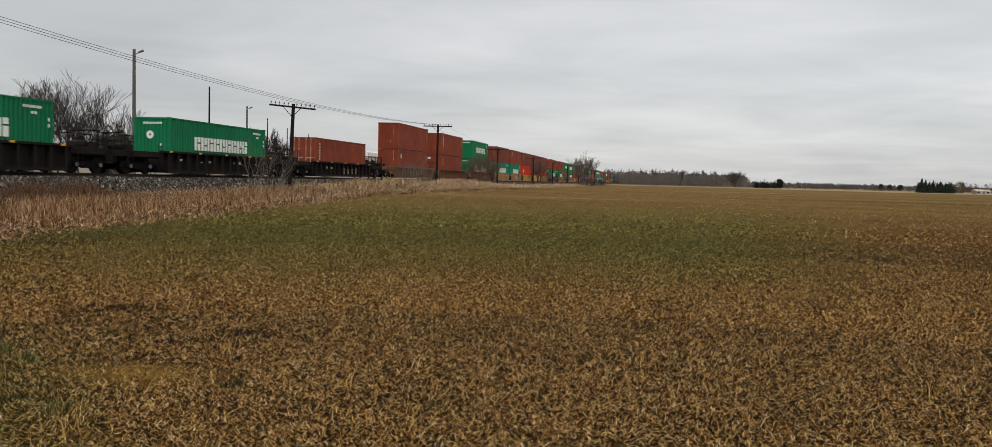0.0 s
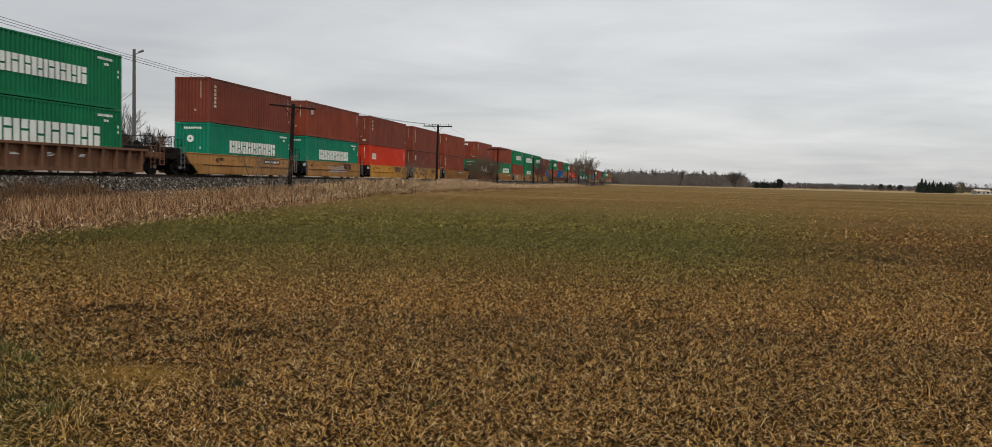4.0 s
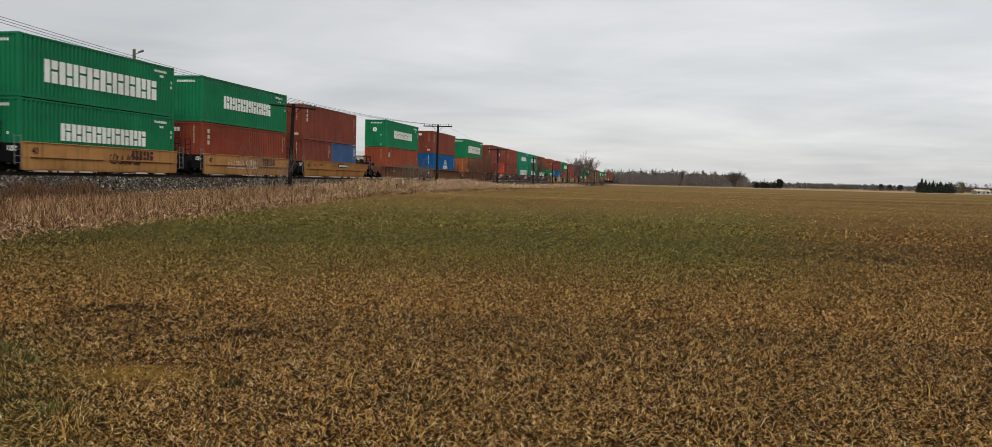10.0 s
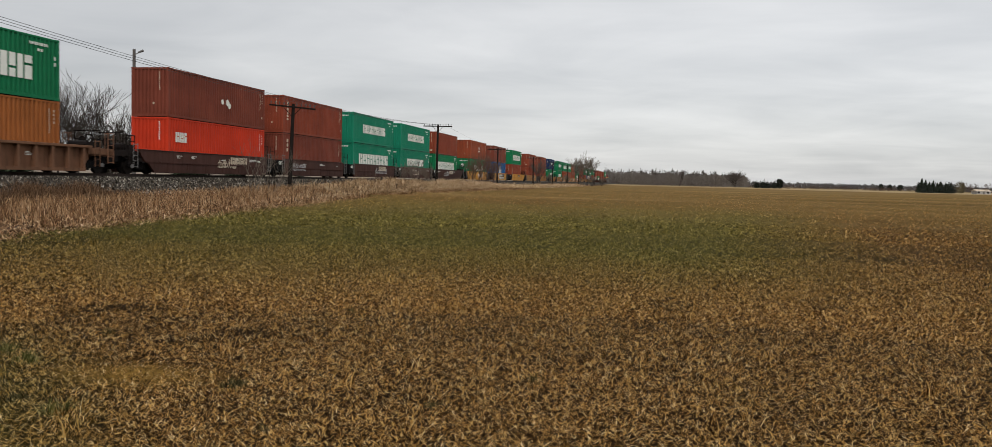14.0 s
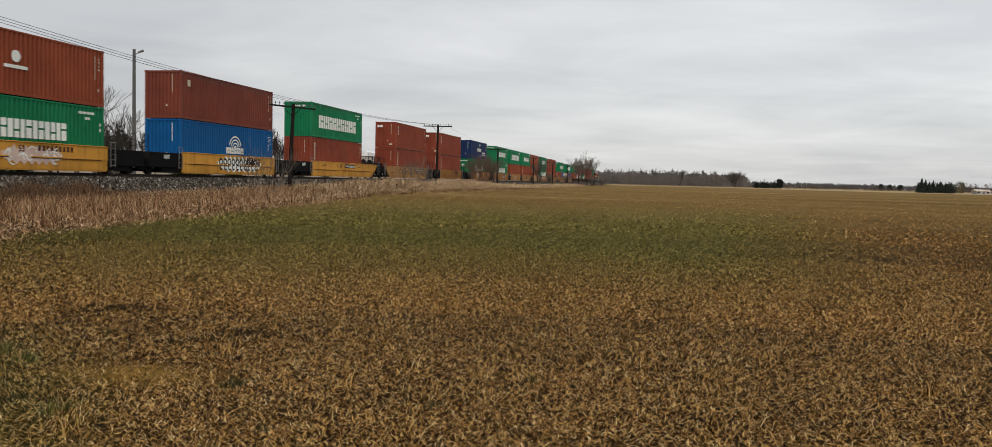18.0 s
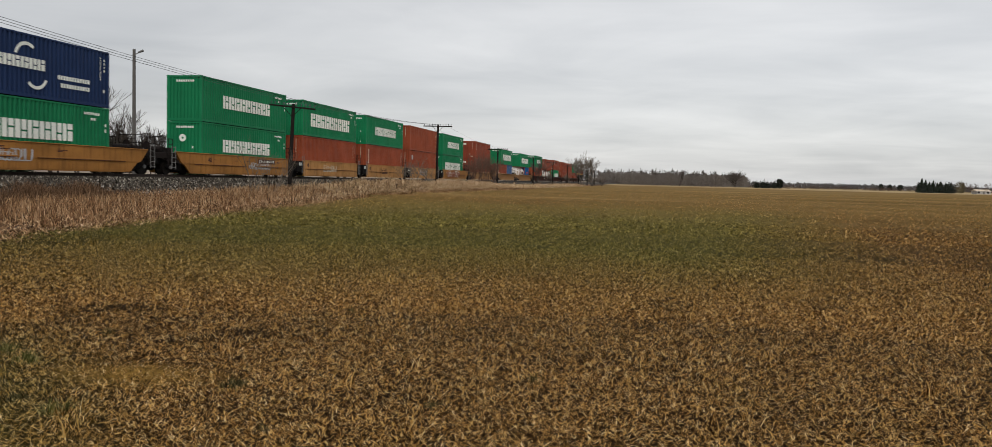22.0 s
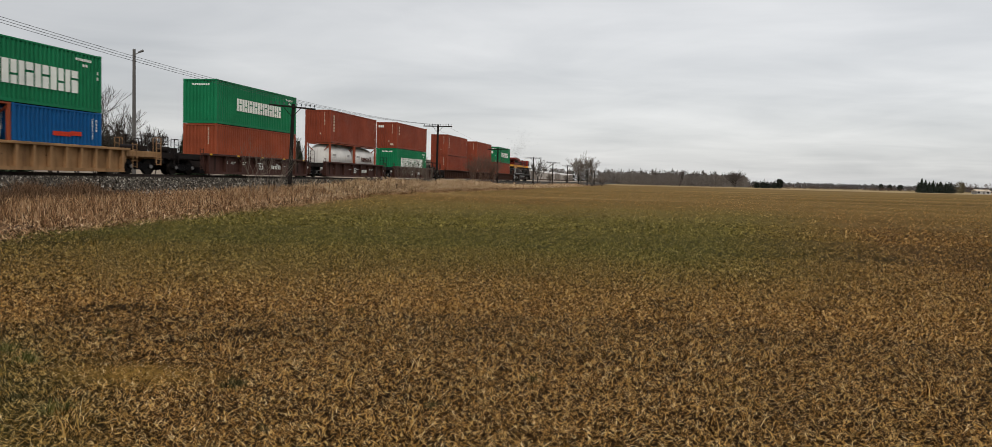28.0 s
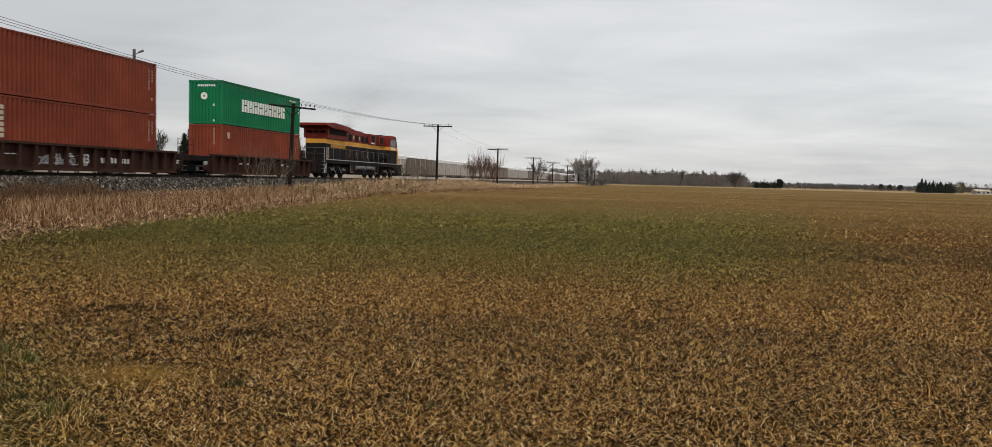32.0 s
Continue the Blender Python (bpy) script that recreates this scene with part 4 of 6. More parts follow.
        if ends[end]:
            for sx in (-1, 1):
                put("coupler_pocket", shared(("pocket",), "coupler_pocket", PAINT["black"], lambda b: box(b, -0.1, 0.1, -0.3, 0.3, -0.25, 0.12)), ob, Matrix.Translation((sx * 0.6, tip - sgn * 0.3, 0.9)))
            put("coupler", shared(("coupler", sgn), "coupler", PAINT["black"], lambda b: (box(b, -0.1, 0.1, -0.6, 0.35, -0.1, 0.1, 0.02), box(b, -0.18, 0.18, 0.3, 0.54, -0.16, 0.16, 0.03))), ob,
                Matrix.Translation((0, edge - sgn * 0.5, 0.86)) @ (Matrix() if sgn > 0 else TURNED))
            truck(ob, round(edge - sgn * 2.15, 2))
            put("brake_stand" if end == 0 else "end_railing", shared("brake", "brake_stand", PAINT["soot"], brake_stand), ob, Matrix.Translation((-0.2, tip - sgn * 0.4, 1.3)))
            put("air_tank", shared("airtank", "air_tank", PAINT["soot"], air_tank), ob, Matrix.Translation((0.1, tip - sgn * 0.95, 1.3)))
            for sx in (-1, 1):
                put("corner_ladder", shared(("csteps", color), "corner_ladder", PAINT["soot"] if style == "flat" else mat, corner_steps), ob, Matrix.Translation((sx * 1.34, tip - sgn * 0.35, 1.28)) @ (Matrix() if sx > 0 else TURNED))
        else:
            # solid dark end of the articulated joint, with its ladder
            j0, j1 = sorted((inner, tip))
            wide = 1.33 if style == "flat" else 0.95
            if style == "rib":
                p0, p1 = sorted((inner + sgn * 0.12, inner + sgn * 0.72))
                put("end_plate", shared(("eplate", color, round(p0, 2)), "end_plate", mat, lambda b: (box(b, 1.22, 1.27, p0, p1, 0.35, 1.0, 0.01), box(b, 1.2, 1.40, p1 - 0.05, p1, 0.2, 1.0, 0.01))), ob)
                put("capacity_number", number("125T", 0.26, "white"), ob, Matrix.Translation((1.275, (p0 + p1) / 2 - 0.02, 0.78)))
                put("side_step", shared(("sstep",), "side_step", PAINT["rack_dark"], lambda b: [box(b, 1.0, 1.36, -0.25, 0.25, zz, zz + 0.03) for zz in (0.28, 0.58)]), ob, Matrix.Translation((0, inner + sgn * 1.0, 0)))
            put("joint_casting", shared(("joint", style, round(j0, 2), round(j1, 2)), "joint_casting", PAINT["black"], lambda b: (
                box(b, -wide, wide, j0, j1, 0.42 if style == "flat" else 0.62, 1.30 if style == "flat" else 1.2, 0.03), box(b, -0.5, 0.5, min(tip, edge), max(tip, edge), 0.5, 0.85))), ob)
            put("capacity_number", number("125T", 0.3, "white"), ob, Matrix.Translation((1.335, (j0 + j1) / 2, 1.05))) if end == 0 and j1 - j0 > 0.3 and style == "flat" else None
            if end == 1 and shares:
                truck(ob, round(edge, 2))
        flank = inner + sgn * 0.35
        put("ladder", shared(("ladder", style, color), "ladder", PAINT["rack_dark"] if style == "flat" else mat, side_ladder), ob, Matrix.Translation((1.54 if style == "rib" else 1.46, flank, 0.35)))
        if style == "flat" or not ends[end]:
            put("handrail", shared("hoops", "handrail", PAINT["soot"], hoops), ob, Matrix.Translation((1.2, tip - sgn * 0.3, top)))
    if style == "flat":
        for l0, l1 in ((lo + (2.0 if ends[0] else 0.5), -0.55), (0.75, hi - (2.0 if ends[1] else 0.5))):
            # thin dark red-brown strip directly below the car-coloured flange
            put("side_ledge", shared(("ledge", color, round(l0, 2), round(l1, 2)), "side_ledge", PAINT["ink"], lambda b: box(b, 1.385, 1.432, l0, l1, 0.66, 0.69, 0.006)), ob, Matrix(), "dark red-brown folded edge")
            put("side_flange", shared(("flange", color, round(l0, 2), round(l1, 2)), "side_flange", mat, lambda b: box(b, 1.385, 1.430, l0, l1, 0.692, 0.75, 0.006)), ob)
        for d in range(int((hi - lo) / 2.4)):
            put("drain_stiffener", shared(("stiff", color), "drain_stiffener", mat, lambda b: box(b, 1.375, 1.392, -0.03, 0.03, 0.2, 0.64)), ob, Matrix.Translation((0, lo + 2.8 + d * 2.1, 0))) if lo + 2.8 + d * 2.1 < hi - 2.6 else None
    face = 1.412 if style == "flat" else 1.425
    shin = 1.335 if style == "flat" else 1.262
    for k in deco:
        if k == "L":
            put("owner_lettering", shared(("owner",), "owner_lettering", PAINT["ink"], lambda b: block_word(b, even_spans(0, 2.0, 3), 0.0, 0.5, 0)), ob, Matrix.Translation((1.402, min(hi, 6.1) - 4.3, 1.03)), "dark painted block lettering")
        if k == "P":
            pl = put("mark_plate", shared(("plate",), "mark_plate", PAINT["ink"], lambda b: box(b, 0, 0.006, 0, 2.6, -0.16, 0.16)), ob, Matrix.Translation((1.402, 1.2, 1.07)))
            tagged(put("mark_bar", shared(("pbars",), "mark_bar", PAINT["white"], lambda b: bars(b, 0.007, 0.17, -0.085, 0.11, 0.17, 10, 0.13, False)), pl), kind="stuff")
        if k == "4":
            put("length_number", number("40", 0.42, "ink"), ob, Matrix.Translation((1.404, -5.35, 0.98)))
        if k == "5":
            big = style == "rib"
            step = (base1 - base0 - 0.2) / max(1, int((base1 - base0) / ((1.95 if color == "wine" else 1.02) if well > 13 else 0.9)))
            bay = base0 + 0.1 + (round((-0.3 - base0 - 0.1) / step - 0.5) + 0.5) * step
            put("length_number", number("53", 0.66 if big else 0.4, "white" if big else "ink"), ob, Matrix.Translation((shin + 0.006 if big else 1.404, bay if big else 0.2, 0.70 if big else 1.05)))
            tagged(put("mark_bar", shared(("rb", style), "mark_bar", PAINT["white"] if big else PAINT["ink"], lambda b: bars(b, 0.0, 0.9, 0, 0.17, 0.26, 9, 0.1, False)), ob, Matrix.Translation((shin + 0.004 if big else 1.403, 0.3, 0.55 if big else 1.0))), kind="stuff")
        if k == "B":
            put("owner_lettering", shared(("owner_b",), "owner_lettering", PAINT["cream"], lambda b: block_word(b, even_spans(0, 2.3, 4), 0.0, 0.45, 0)), ob, Matrix.Translation((1.403, 0.9, 1.02)), "cream painted block lettering")
        if k == "m":
            def fine(b):
                for i in range(7):
                    yy = rng.uniform(-5.6, 4.8)
                    for j in range(rng.randint(1, 3)):
                        box(b, 0, 0.003, yy, yy + rng.uniform(0.15, 0.7), 0.06 * j, 0.06 * j + 0.035)
            bits = put("data_mark", shared(("fine", seed), "data_mark", PAINT["white"] if color in ("umber", "soot", "wine", "brown") else PAINT["ink"], fine), ob, Matrix.Translation(((1.403, 0, 1.0) if style == "flat" else (shin, 0, 0.8))))
            tagged(bits, kind="stuff")
        if k == "y":
            for i in range(5):
                put("reflector", shared(("refl",), "reflector", PAINT["sticker"], lambda b: box(b, 0, 0.004, 0, 0.32, 0, 0.1)), ob, Matrix.Translation((1.522 if style == "rib" else 1.442, lo + 0.6 + i * (hi - lo - 1.6) / 4, SILL_HI - 0.07)))
        if k in "QRTD":
            # a filled tag: a ragged patch of one colour with loops of another on it
            fill, line = {"Q": ("white", "black"), "R": ("rust", "white"), "T": ("blush", "white"), "D": ("silver", "black")}[k]
            y_mid, half, tall = {"Q": (0.9, 3.0, 0.56), "R": (-0.6, 4.3, 0.5), "T": (0.9, 1.9, 0.46), "D": (-2.6, 1.25, 0.46)}[k]

            def patch(b):
                m = 40
                top = [b.verts.new((0.0, -half + 2 * half * i / m, tall * (0.72 + 0.28 * math.sin(i * 1.7 + seed)) * min(1, 4 * i / m + 0.3, 4 * (m - i) / m + 0.3))) for i in range(m + 1)]
                low = [b.verts.new((0.0, -half + 2 * half * i / m, -tall * (0.8 + 0.2 * math.sin(i * 1.3 + 2)) * min(1, 4 * i / m + 0.3, 4 * (m - i) / m + 0.3))) for i in range(m + 1)]
                for i in range(m):
                    b.faces.new((low[i], low[i + 1], top[i + 1], top[i]))

            def loops(b):
                if k != "Q":
                    for i in range(round(half * 12)):
                        c = rng.uniform(-half + 0.3, half - 0.3)
                        r = rng.uniform(0.14, 0.75 * tall)
                        ring(b, c, rng.uniform(-0.5, 0.35) * tall, r, r + 0.055, rng.random() * 0.004, 10, rng.random() * 6.28, rng.uniform(1.6, 3.4))
                    return
                count = round(half * 2 / 0.62)
                for i in range(count):
                    c = -half + 0.4 + i * 2 * (half - 0.3) / count
                    ring(b, c, 0.22 * tall, 0.13, 0.25, 0.0, 14)
                    ring(b, c + 0.05, -0.42 * tall, 0.10, 0.21, 0.0, 12, 0.6, 5.6)
            base = Matrix.Translation((1.403, y_mid, 0.80))
            tag = put("graffiti", shared(("tag", seed), "graffiti", PAINT[fill], patch), ob, base, "%s spray-painted tag" % {"Q": "white and black", "R": "red and white", "T": "pale pink", "D": "silver and black"}[k])
            put("graffiti_outline", shared(("tagl", seed), "graffiti_outline", PAINT[line], loops), tag)
        if k == "E":
            put("graffiti", outlined("KEEPS", 1.28, "blush"), ob, Matrix.Translation((shin + 0.012, -1.8, 0.74)), "pale outlined spray-paint letters")
        if k in "SWGK":
            tone = {"S": "silver", "W": "white", "G": "ink", "K": "cream"}[k]

            def spray(b):
                start = -5.0 + rng.random() * 5.5
                for i in range(rng.randint(4, 7)):
                    yy = start + i * 0.62
                    for j in range(2):
                        squiggle(b, yy, 0.45 if style == "flat" else 0.38, 0.5, (0.66 if style == "flat" else 0.62) * rng.uniform(0.55, 1.0), rng, 6, 0.003 + 0.001 * j)
            scrawl = put("graffiti", shared(("gr", seed, k), "graffiti", PAINT[tone], spray), ob, Matrix.Translation((1.40 if style == "flat" else shin, 0, 0.05 if style == "flat" else 0.0)), "faded spray-paint scrawl")
            tagged(scrawl, kind="stuff")
    return ob


# The train, from its head: start of the container along the track at the start, cars, load.
# style and colour of the car, length of its well, what is painted on it, lower load, upper load
TRAIN = [
    (22.37, "r", "soot", 14.6, "ymS", [("green", "n")], None, "|"),
    (44.15, "r", "soot", 14.6, "ym", [("green", "ng")], None, "|"),
    (65.66, "r", "soot", 14.6, "ymK", [("red", "td")], None, "|"),
    (88.65, "r", "brown", 16.3, "mK", [("red", "p")], ("red", ""), "|"),
    (108.03, "r", "brown", 16.3, "mK", [("red", "x")], ("red", "t"), ""),
    (127.48, "r", "brown", 16.3, "m", [("green", "w")], ("green", "n"), ""),
    (148.48, "f", "tan", 12.5, "4Pm", [("teal", "ng")], ("dark", "t"), "|"),
    (163.67, "f", "tan", 12.5, "4LmS", [("teal", "n")], ("red", "p"), ""),
    (179.14, "f", "yellow", 12.5, "4Lm", [("scarlet", "c")], ("dark", "x"), ""),
    (194.40, "f", "yellow", 12.5, "4Lm", [("dark", "p")], ("dark", "t"), ""),
    (209.42, "f", "ochre", 12.5, "4Pm", [("red", "xd")], ("red", "s"), ""),
    (230.94, "r", "brown", 12.6, "mE", [("green", "ng")], ("red", "x"), "|"),
    (251.97, "f", "ochre", 12.5, "4Pm", [("green", "n")], ("red", ""), "|"),
    (267.35, "f", "tan", 12.5, "4LD", [("red", "s")], ("green", "n"), ""),
    (282.38, "f", "tan", 12.5, "4LG", [("green", "ng")], ("green", "w"), ""),
    (297.69, "f", "tan", 12.5, "4LK", [("red", "x")], ("green", "n"), ""),
    (313.00, "f", "ochre", 12.5, "4Pm", [("dark", ""), ("slate", "")], ("dark", "x"), ""),
    (334.33, "r", "brown", 16.3, "m", [("rust", "p")], ("green", "ng"), "|"),
    (353.44, "r", "brown", 16.3, "m", [("blue", "o")], ("dark", "x"), ""),
    (372.78, "r", "brown", 16.3, "m", [("orange", "t")], ("green", "w"), ""),
    (393.97, "f", "wine", 12.5, "BmK", [("scarlet", "c")], ("dark", "k"), "|"),
    (409.29, "f", "wine", 12.5, "mS", [("dark", "x")], ("red", "t"), ""),
    (424.46, "f", "wine", 12.5, "BS", [("teal", "w")], ("teal", "n"), ""),
    (439.49, "f", "wine", 12.5, "mK", [("teal", "n")], ("teal", "n"), ""),
    (454.65, "f", "wine", 12.5, "BmS", [("green", "w")], ("red", "x"), ""),
    (476.02, "f", "yellow", 16.3, "5T", [("green", "ng")], ("rust", "m"), "|"),
    (495.29, "f", "yellow", 16.3, "LQ", [("blue", "o")], ("dark", "s"), ""),
    (514.59, "f", "yellow", 16.3, "5Pm", [("red", "t")], ("green", "w"), ""),
    (537.70, "f", "tan", 16.3, "Pm", [("red", "t")], ("red", "x"), "|"),
    (556.98, "f", "ochre", 16.3, "Lm", [("red", "t")], ("red", "x"), ""),
    (576.45, "f", "ochre", 16.3, "mS", [("green", "ng")], ("navy", "a"), ""),
    (597.59, "f", "ochre", 12.5, "4PmS", [("green", "ng")], ("green", "n"), "|"),
    (612.90, "f", "tan", 12.5, "4K", [("rust", "")], ("green", "w"), ""),
    (628.06, "f", "tan", 12.5, "4G", [("rust", "t")], ("green", "ng"), ""),
    (643.04, "f", "tan", 12.5, "4S", [("rust", "p")], ("rust", ""), ""),
    (658.51, "f", "ochre", 12.5, "4R", [("green", "w")], ("green", "n"), ""),
    (679.62, "r", "sand", 14.6, "m", [("red", "x")], ("red", "x"), "|"),
    (702.76, "r", "sand", 16.3, "m", [("red", "d"), ("slate", "")], ("green", "w"), "|"),
    (725.84, "r", "sand", 16.3, "m", [("tank", "1"), ("blue", "uv")], ("green", "w"), "|"),
    (749.43, "r", "wine", 16.3, "5my", [("rust", "")], ("green", "n"), "|"),
    (768.80, "r", "wine", 16.3, "5m", [("tank", ""), ("tank", "1")], ("red", "t"), ""),
    (788.08, "r", "wine", 16.3, "5m", [("green", "w")], ("red", "x"), ""),
    (811.22, "r", "umber", 16.3, "5mK", [("red", "")], ("red", "t"), "|"),
    (830.60, "r", "umber", 16.3, "5mS", [("red", "t")], ("red", ""), ""),
    (850.12, "r", "umber", 16.3, "m", [("red", "s")], ("green", "ng"), ""),
]


def build_train():
    n = len(TRAIN)
    for i, (s, style, color, well, deco, low, high, first) in enumerate(TRAIN):
        y = s + LENGTH / 2
        before = TRAIN[i - 1][0] + LENGTH if i else s - 9.6
        after = TRAIN[i + 1][0] if i + 1 < n else 866.3 + (866.3 - s - LENGTH)
        a, b = (before + s) / 2, (s + LENGTH + after) / 2
        if i + 1 == n:
            b = 866.3 - 0.55
        last = i + 1 == n or TRAIN[i + 1][7] == "|"
        well_unit(y, a, b, well, "flat" if style == "f" else "rib", color, (first == "|", last), not last, deco, i + 1)
        z = RAIL_Z + SEAT
        if len(low) == 1:
            container(low[0][0], low[0][1], y, z, False)
        else:
            for (c, marks), off in zip(low, (-3.06, 3.06)):
                if c == "tank":
                    tank_container(y + off, z, bool(marks))
                else:
                    container(c, marks, y + off, z, False, 6.058)
        if high:
            container(high[0], high[1], y, z + (TALL if len(low) == 1 else LOW) + 0.02, True)


build_train()


# ---- locomotive ----
def build_locomotive(y, z):
    """y: the end that is nearest along the track; the body runs on from there."""
    red, yel, blk = PAINT["belle_red"], PAINT["belle_yellow"], PAINT["belle_black"]
    ob = thing("locomotive", "red, yellow and black diesel freight locomotive at the train's end", "locomotive")
    MOVING.append((ob, TRACK_X, y, z))

    def p(name, mat, fn, label="", smooth=False):
        b = bmesh.new()
        fn(b)
        return part(name, b, mat, ob, label, smooth)

    p("frame", blk, lambda b: (box(b, -1.5, 1.5, 0.9, 23.0, 1.25, 1.62, 0.03), box(b, -1.45, 1.45, 0.55, 0.95, 0.35, 1.6, 0.04), box(b, -1.45, 1.45, 22.9, 23.3, 0.35, 1.6, 0.04)))
    p("walkway_edge", PAINT["rack_grey"], lambda b: [box(b, sx * 1.5 - 0.012, sx * 1.5 + 0.012, 0.9, 23.0, 1.56, 1.63) for sx in (-1, 1)], "pale walkway edge stripe")
    hood = p("hood", blk, lambda b: box(b, -0.95, 0.95, 2.1, 18.3, 1.62, 3.05, 0.02))
    p("stripe", yel, lambda b: box(b, -0.965, 0.965, 2.09, 18.3, 3.05, 3.42), "yellow stripe")
    p("hood_top", red, lambda b: prism(b, [(2.1, 3.42), (18.3, 3.42), (18.3, 4.38), (6.9, 4.42), (6.9, 4.3), (2.1, 4.3)], -0.95, 0.95))

    def radiator(b):
        prism(b, [(1.0, 4.56), (2.3, 4.38), (6.9, 4.34), (7.2, 4.48), (6.6, 4.72), (2.6, 4.88), (1.0, 4.72)], -1.5, 1.5)
        prism(b, [(2.05, 3.5), (6.4, 3.5), (6.9, 4.36), (2.05, 4.40)], -1.12, 1.12)
    p("radiator", red, radiator, "flared red radiator housing")
    p("radiator_screen", blk, lambda b: [box(b, sx * 1.13 - 0.02, sx * 1.13 + 0.02, 2.5, 6.5, 3.85, 4.30) for sx in (-1, 1)])
    p("blower_housing", blk, lambda b: (box(b, -1.25, 1.25, 14.9, 18.2, 2.1, 2.9, 0.05), box(b, -1.1, 1.1, 14.0, 14.9, 1.7, 2.5, 0.04)))
    p("dynamic_brake_box", red, lambda b: (box(b, -1.15, 1.15, 13.0, 15.0, 3.46, 4.5, 0.05), box(b, -1.15, 1.15, 15.7, 17.7, 3.46, 4.5, 0.05)))
    p("exhaust_stack", blk, lambda b: box(b, -0.4, 0.4, 9.4, 10.4, 4.6, 4.80, 0.02))
    p("air_intake", blk, lambda b: [box(b, sx * 1.155 - 0.01, sx * 1.155 + 0.01, yy, yy + 0.9, 3.65, 4.3) for sx in (-1, 1) for yy in (13.5, 16.2)])
    for yy in (3.0, 4.6):
        p("fan", blk, lambda b: rod(b, (0, yy, 4.76), (0, yy, 4.84), 0.62, 20))
    for i in range(9):
        for sx in (-1, 1):
            p("hood_door", PAINT["soot"] if i % 3 else PAINT["umber"], lambda b: (box(b, sx * 0.962 - 0.012, sx * 0.962 + 0.012, 7.3 + i * 0.82, 8.02 + i * 0.82, 1.75, 2.98, 0.006), [box(b, sx * 0.98 - 0.008, sx * 0.98 + 0.008, 7.38 + i * 0.82, 7.94 + i * 0.82, 2.3 + 0.12 * j, 2.35 + 0.12 * j) for j in range(4)]))
    p("cab", blk, lambda b: box(b, -1.5, 1.5, 18.3, 20.9, 1.62, 3.05, 0.04))
    p("cab_stripe", yel, lambda b: box(b, -1.51, 1.51, 18.3, 20.9, 3.05, 3.42))
    cab = p("cab_top", red, lambda b: prism(b, [(18.3, 3.42), (20.9, 3.42), (20.9, 3.7), (20.55, 4.45), (20.3, 4.62), (18.3, 4.62)], -1.5, 1.5))
    for yy in (18.55, 19.5):
        for sx in (-1, 1):
            bm = bmesh.new()
            box(bm, sx * 1.505 - 0.012, sx * 1.505 + 0.012, yy, yy + 0.75, 3.5, 4.2)
            part("window", bm, M_GLASS, cab, "dark cab window")
    p("nose", yel, lambda b: prism(b, [(20.9, 1.62), (22.6, 1.62), (22.6, 3.0), (22.3, 3.3), (20.9, 3.45)], -1.1, 1.1))
    p("fuel_tank", PAINT["soot"], lambda b: (prism(b, [(7.9, 0.35), (13.9, 0.35), (14.1, 0.6), (14.1, 1.25), (7.7, 1.25), (7.7, 0.6)], -1.4, 1.4)), "grimy grey fuel tank")
    p("air_reservoir", PAINT["rack_dark"], lambda b: [rod(b, (sx * 1.42, y0, 1.0), (sx * 1.42, y0 + 2.3, 1.0), 0.2, 12) for sx in (-1, 1) for y0 in (8.2, 11.0)])
    for i in range(7):
        p("underframe_pipe", PAINT["rack_dark"] if i % 3 == 0 else PAINT["umber"], lambda b: (rod(b, (1.46, 6.9 + i * 1.15, 1.25), (1.46, 6.9 + i * 1.15, 0.5 + 0.1 * (i % 3)), 0.03, 6), rod(b, (1.46, 6.9 + i * 1.15, 0.5 + 0.1 * (i % 3)), (1.46, 7.7 + i * 1.15, 0.5 + 0.1 * (i % 3)), 0.03, 6)))
    for yy in (7.05, 14.4):
        p("equipment_box", PAINT["umber"], lambda b: box(b, 0.9, 1.47, yy, yy + 0.55, 0.55, 1.25, 0.03), "grimy equipment box")
    for i in range(6):
        p("door_latch", PAINT["rack_grey"], lambda b: box(b, 0.975, 0.99, 7.9 + i * 1.64, 7.96 + i * 1.64, 2.0, 2.7))
    p("side_mark", PAINT["cream"], lambda b: [box(b, 0.952, 0.956, yy, yy + 0.25, 3.75, 4.05) for yy in (8.8, 10.4, 15.2)])
    p("coupler", blk, lambda b: (box(b, -0.12, 0.12, -0.02, 0.7, 0.72, 1.0, 0.02), box(b, -0.12, 0.12, 23.2, 23.8, 0.72, 1.0, 0.02)))
    for sx in (-1, 1):
        for yy in (0.75, 23.1):
            p("step", PAINT["rack_grey"], lambda b: [box(b, min(sx * 1.1, sx * 1.5), max(sx * 1.1, sx * 1.5), yy - 0.2, yy + 0.2, zz, zz + 0.04) for zz in (0.4, 0.75, 1.1, 1.4)])
            p("grab_rail", PAINT["rack_grey"], lambda b: (rod(b, (sx * 1.48, yy - 0.22, 0.45), (sx * 1.48, yy - 0.22, 2.6), 0.02, 6), rod(b, (sx * 1.48, yy + 0.22, 0.45), (sx * 1.48, yy + 0.22, 2.6), 0.02, 6)))
        p("handrail", PAINT["rack_dark"], lambda b: rod(b, (sx * 1.46, 1.0, 2.62), (sx * 1.46, 18.3, 2.62), 0.015, 6))
        for i in range(12):
            p("stanchion", PAINT["rack_dark"], lambda b: rod(b, (sx * 1.46, 1.1 + i * 1.53, 1.62), (sx * 1.46, 1.1 + i * 1.53, 2.62), 0.015, 6))
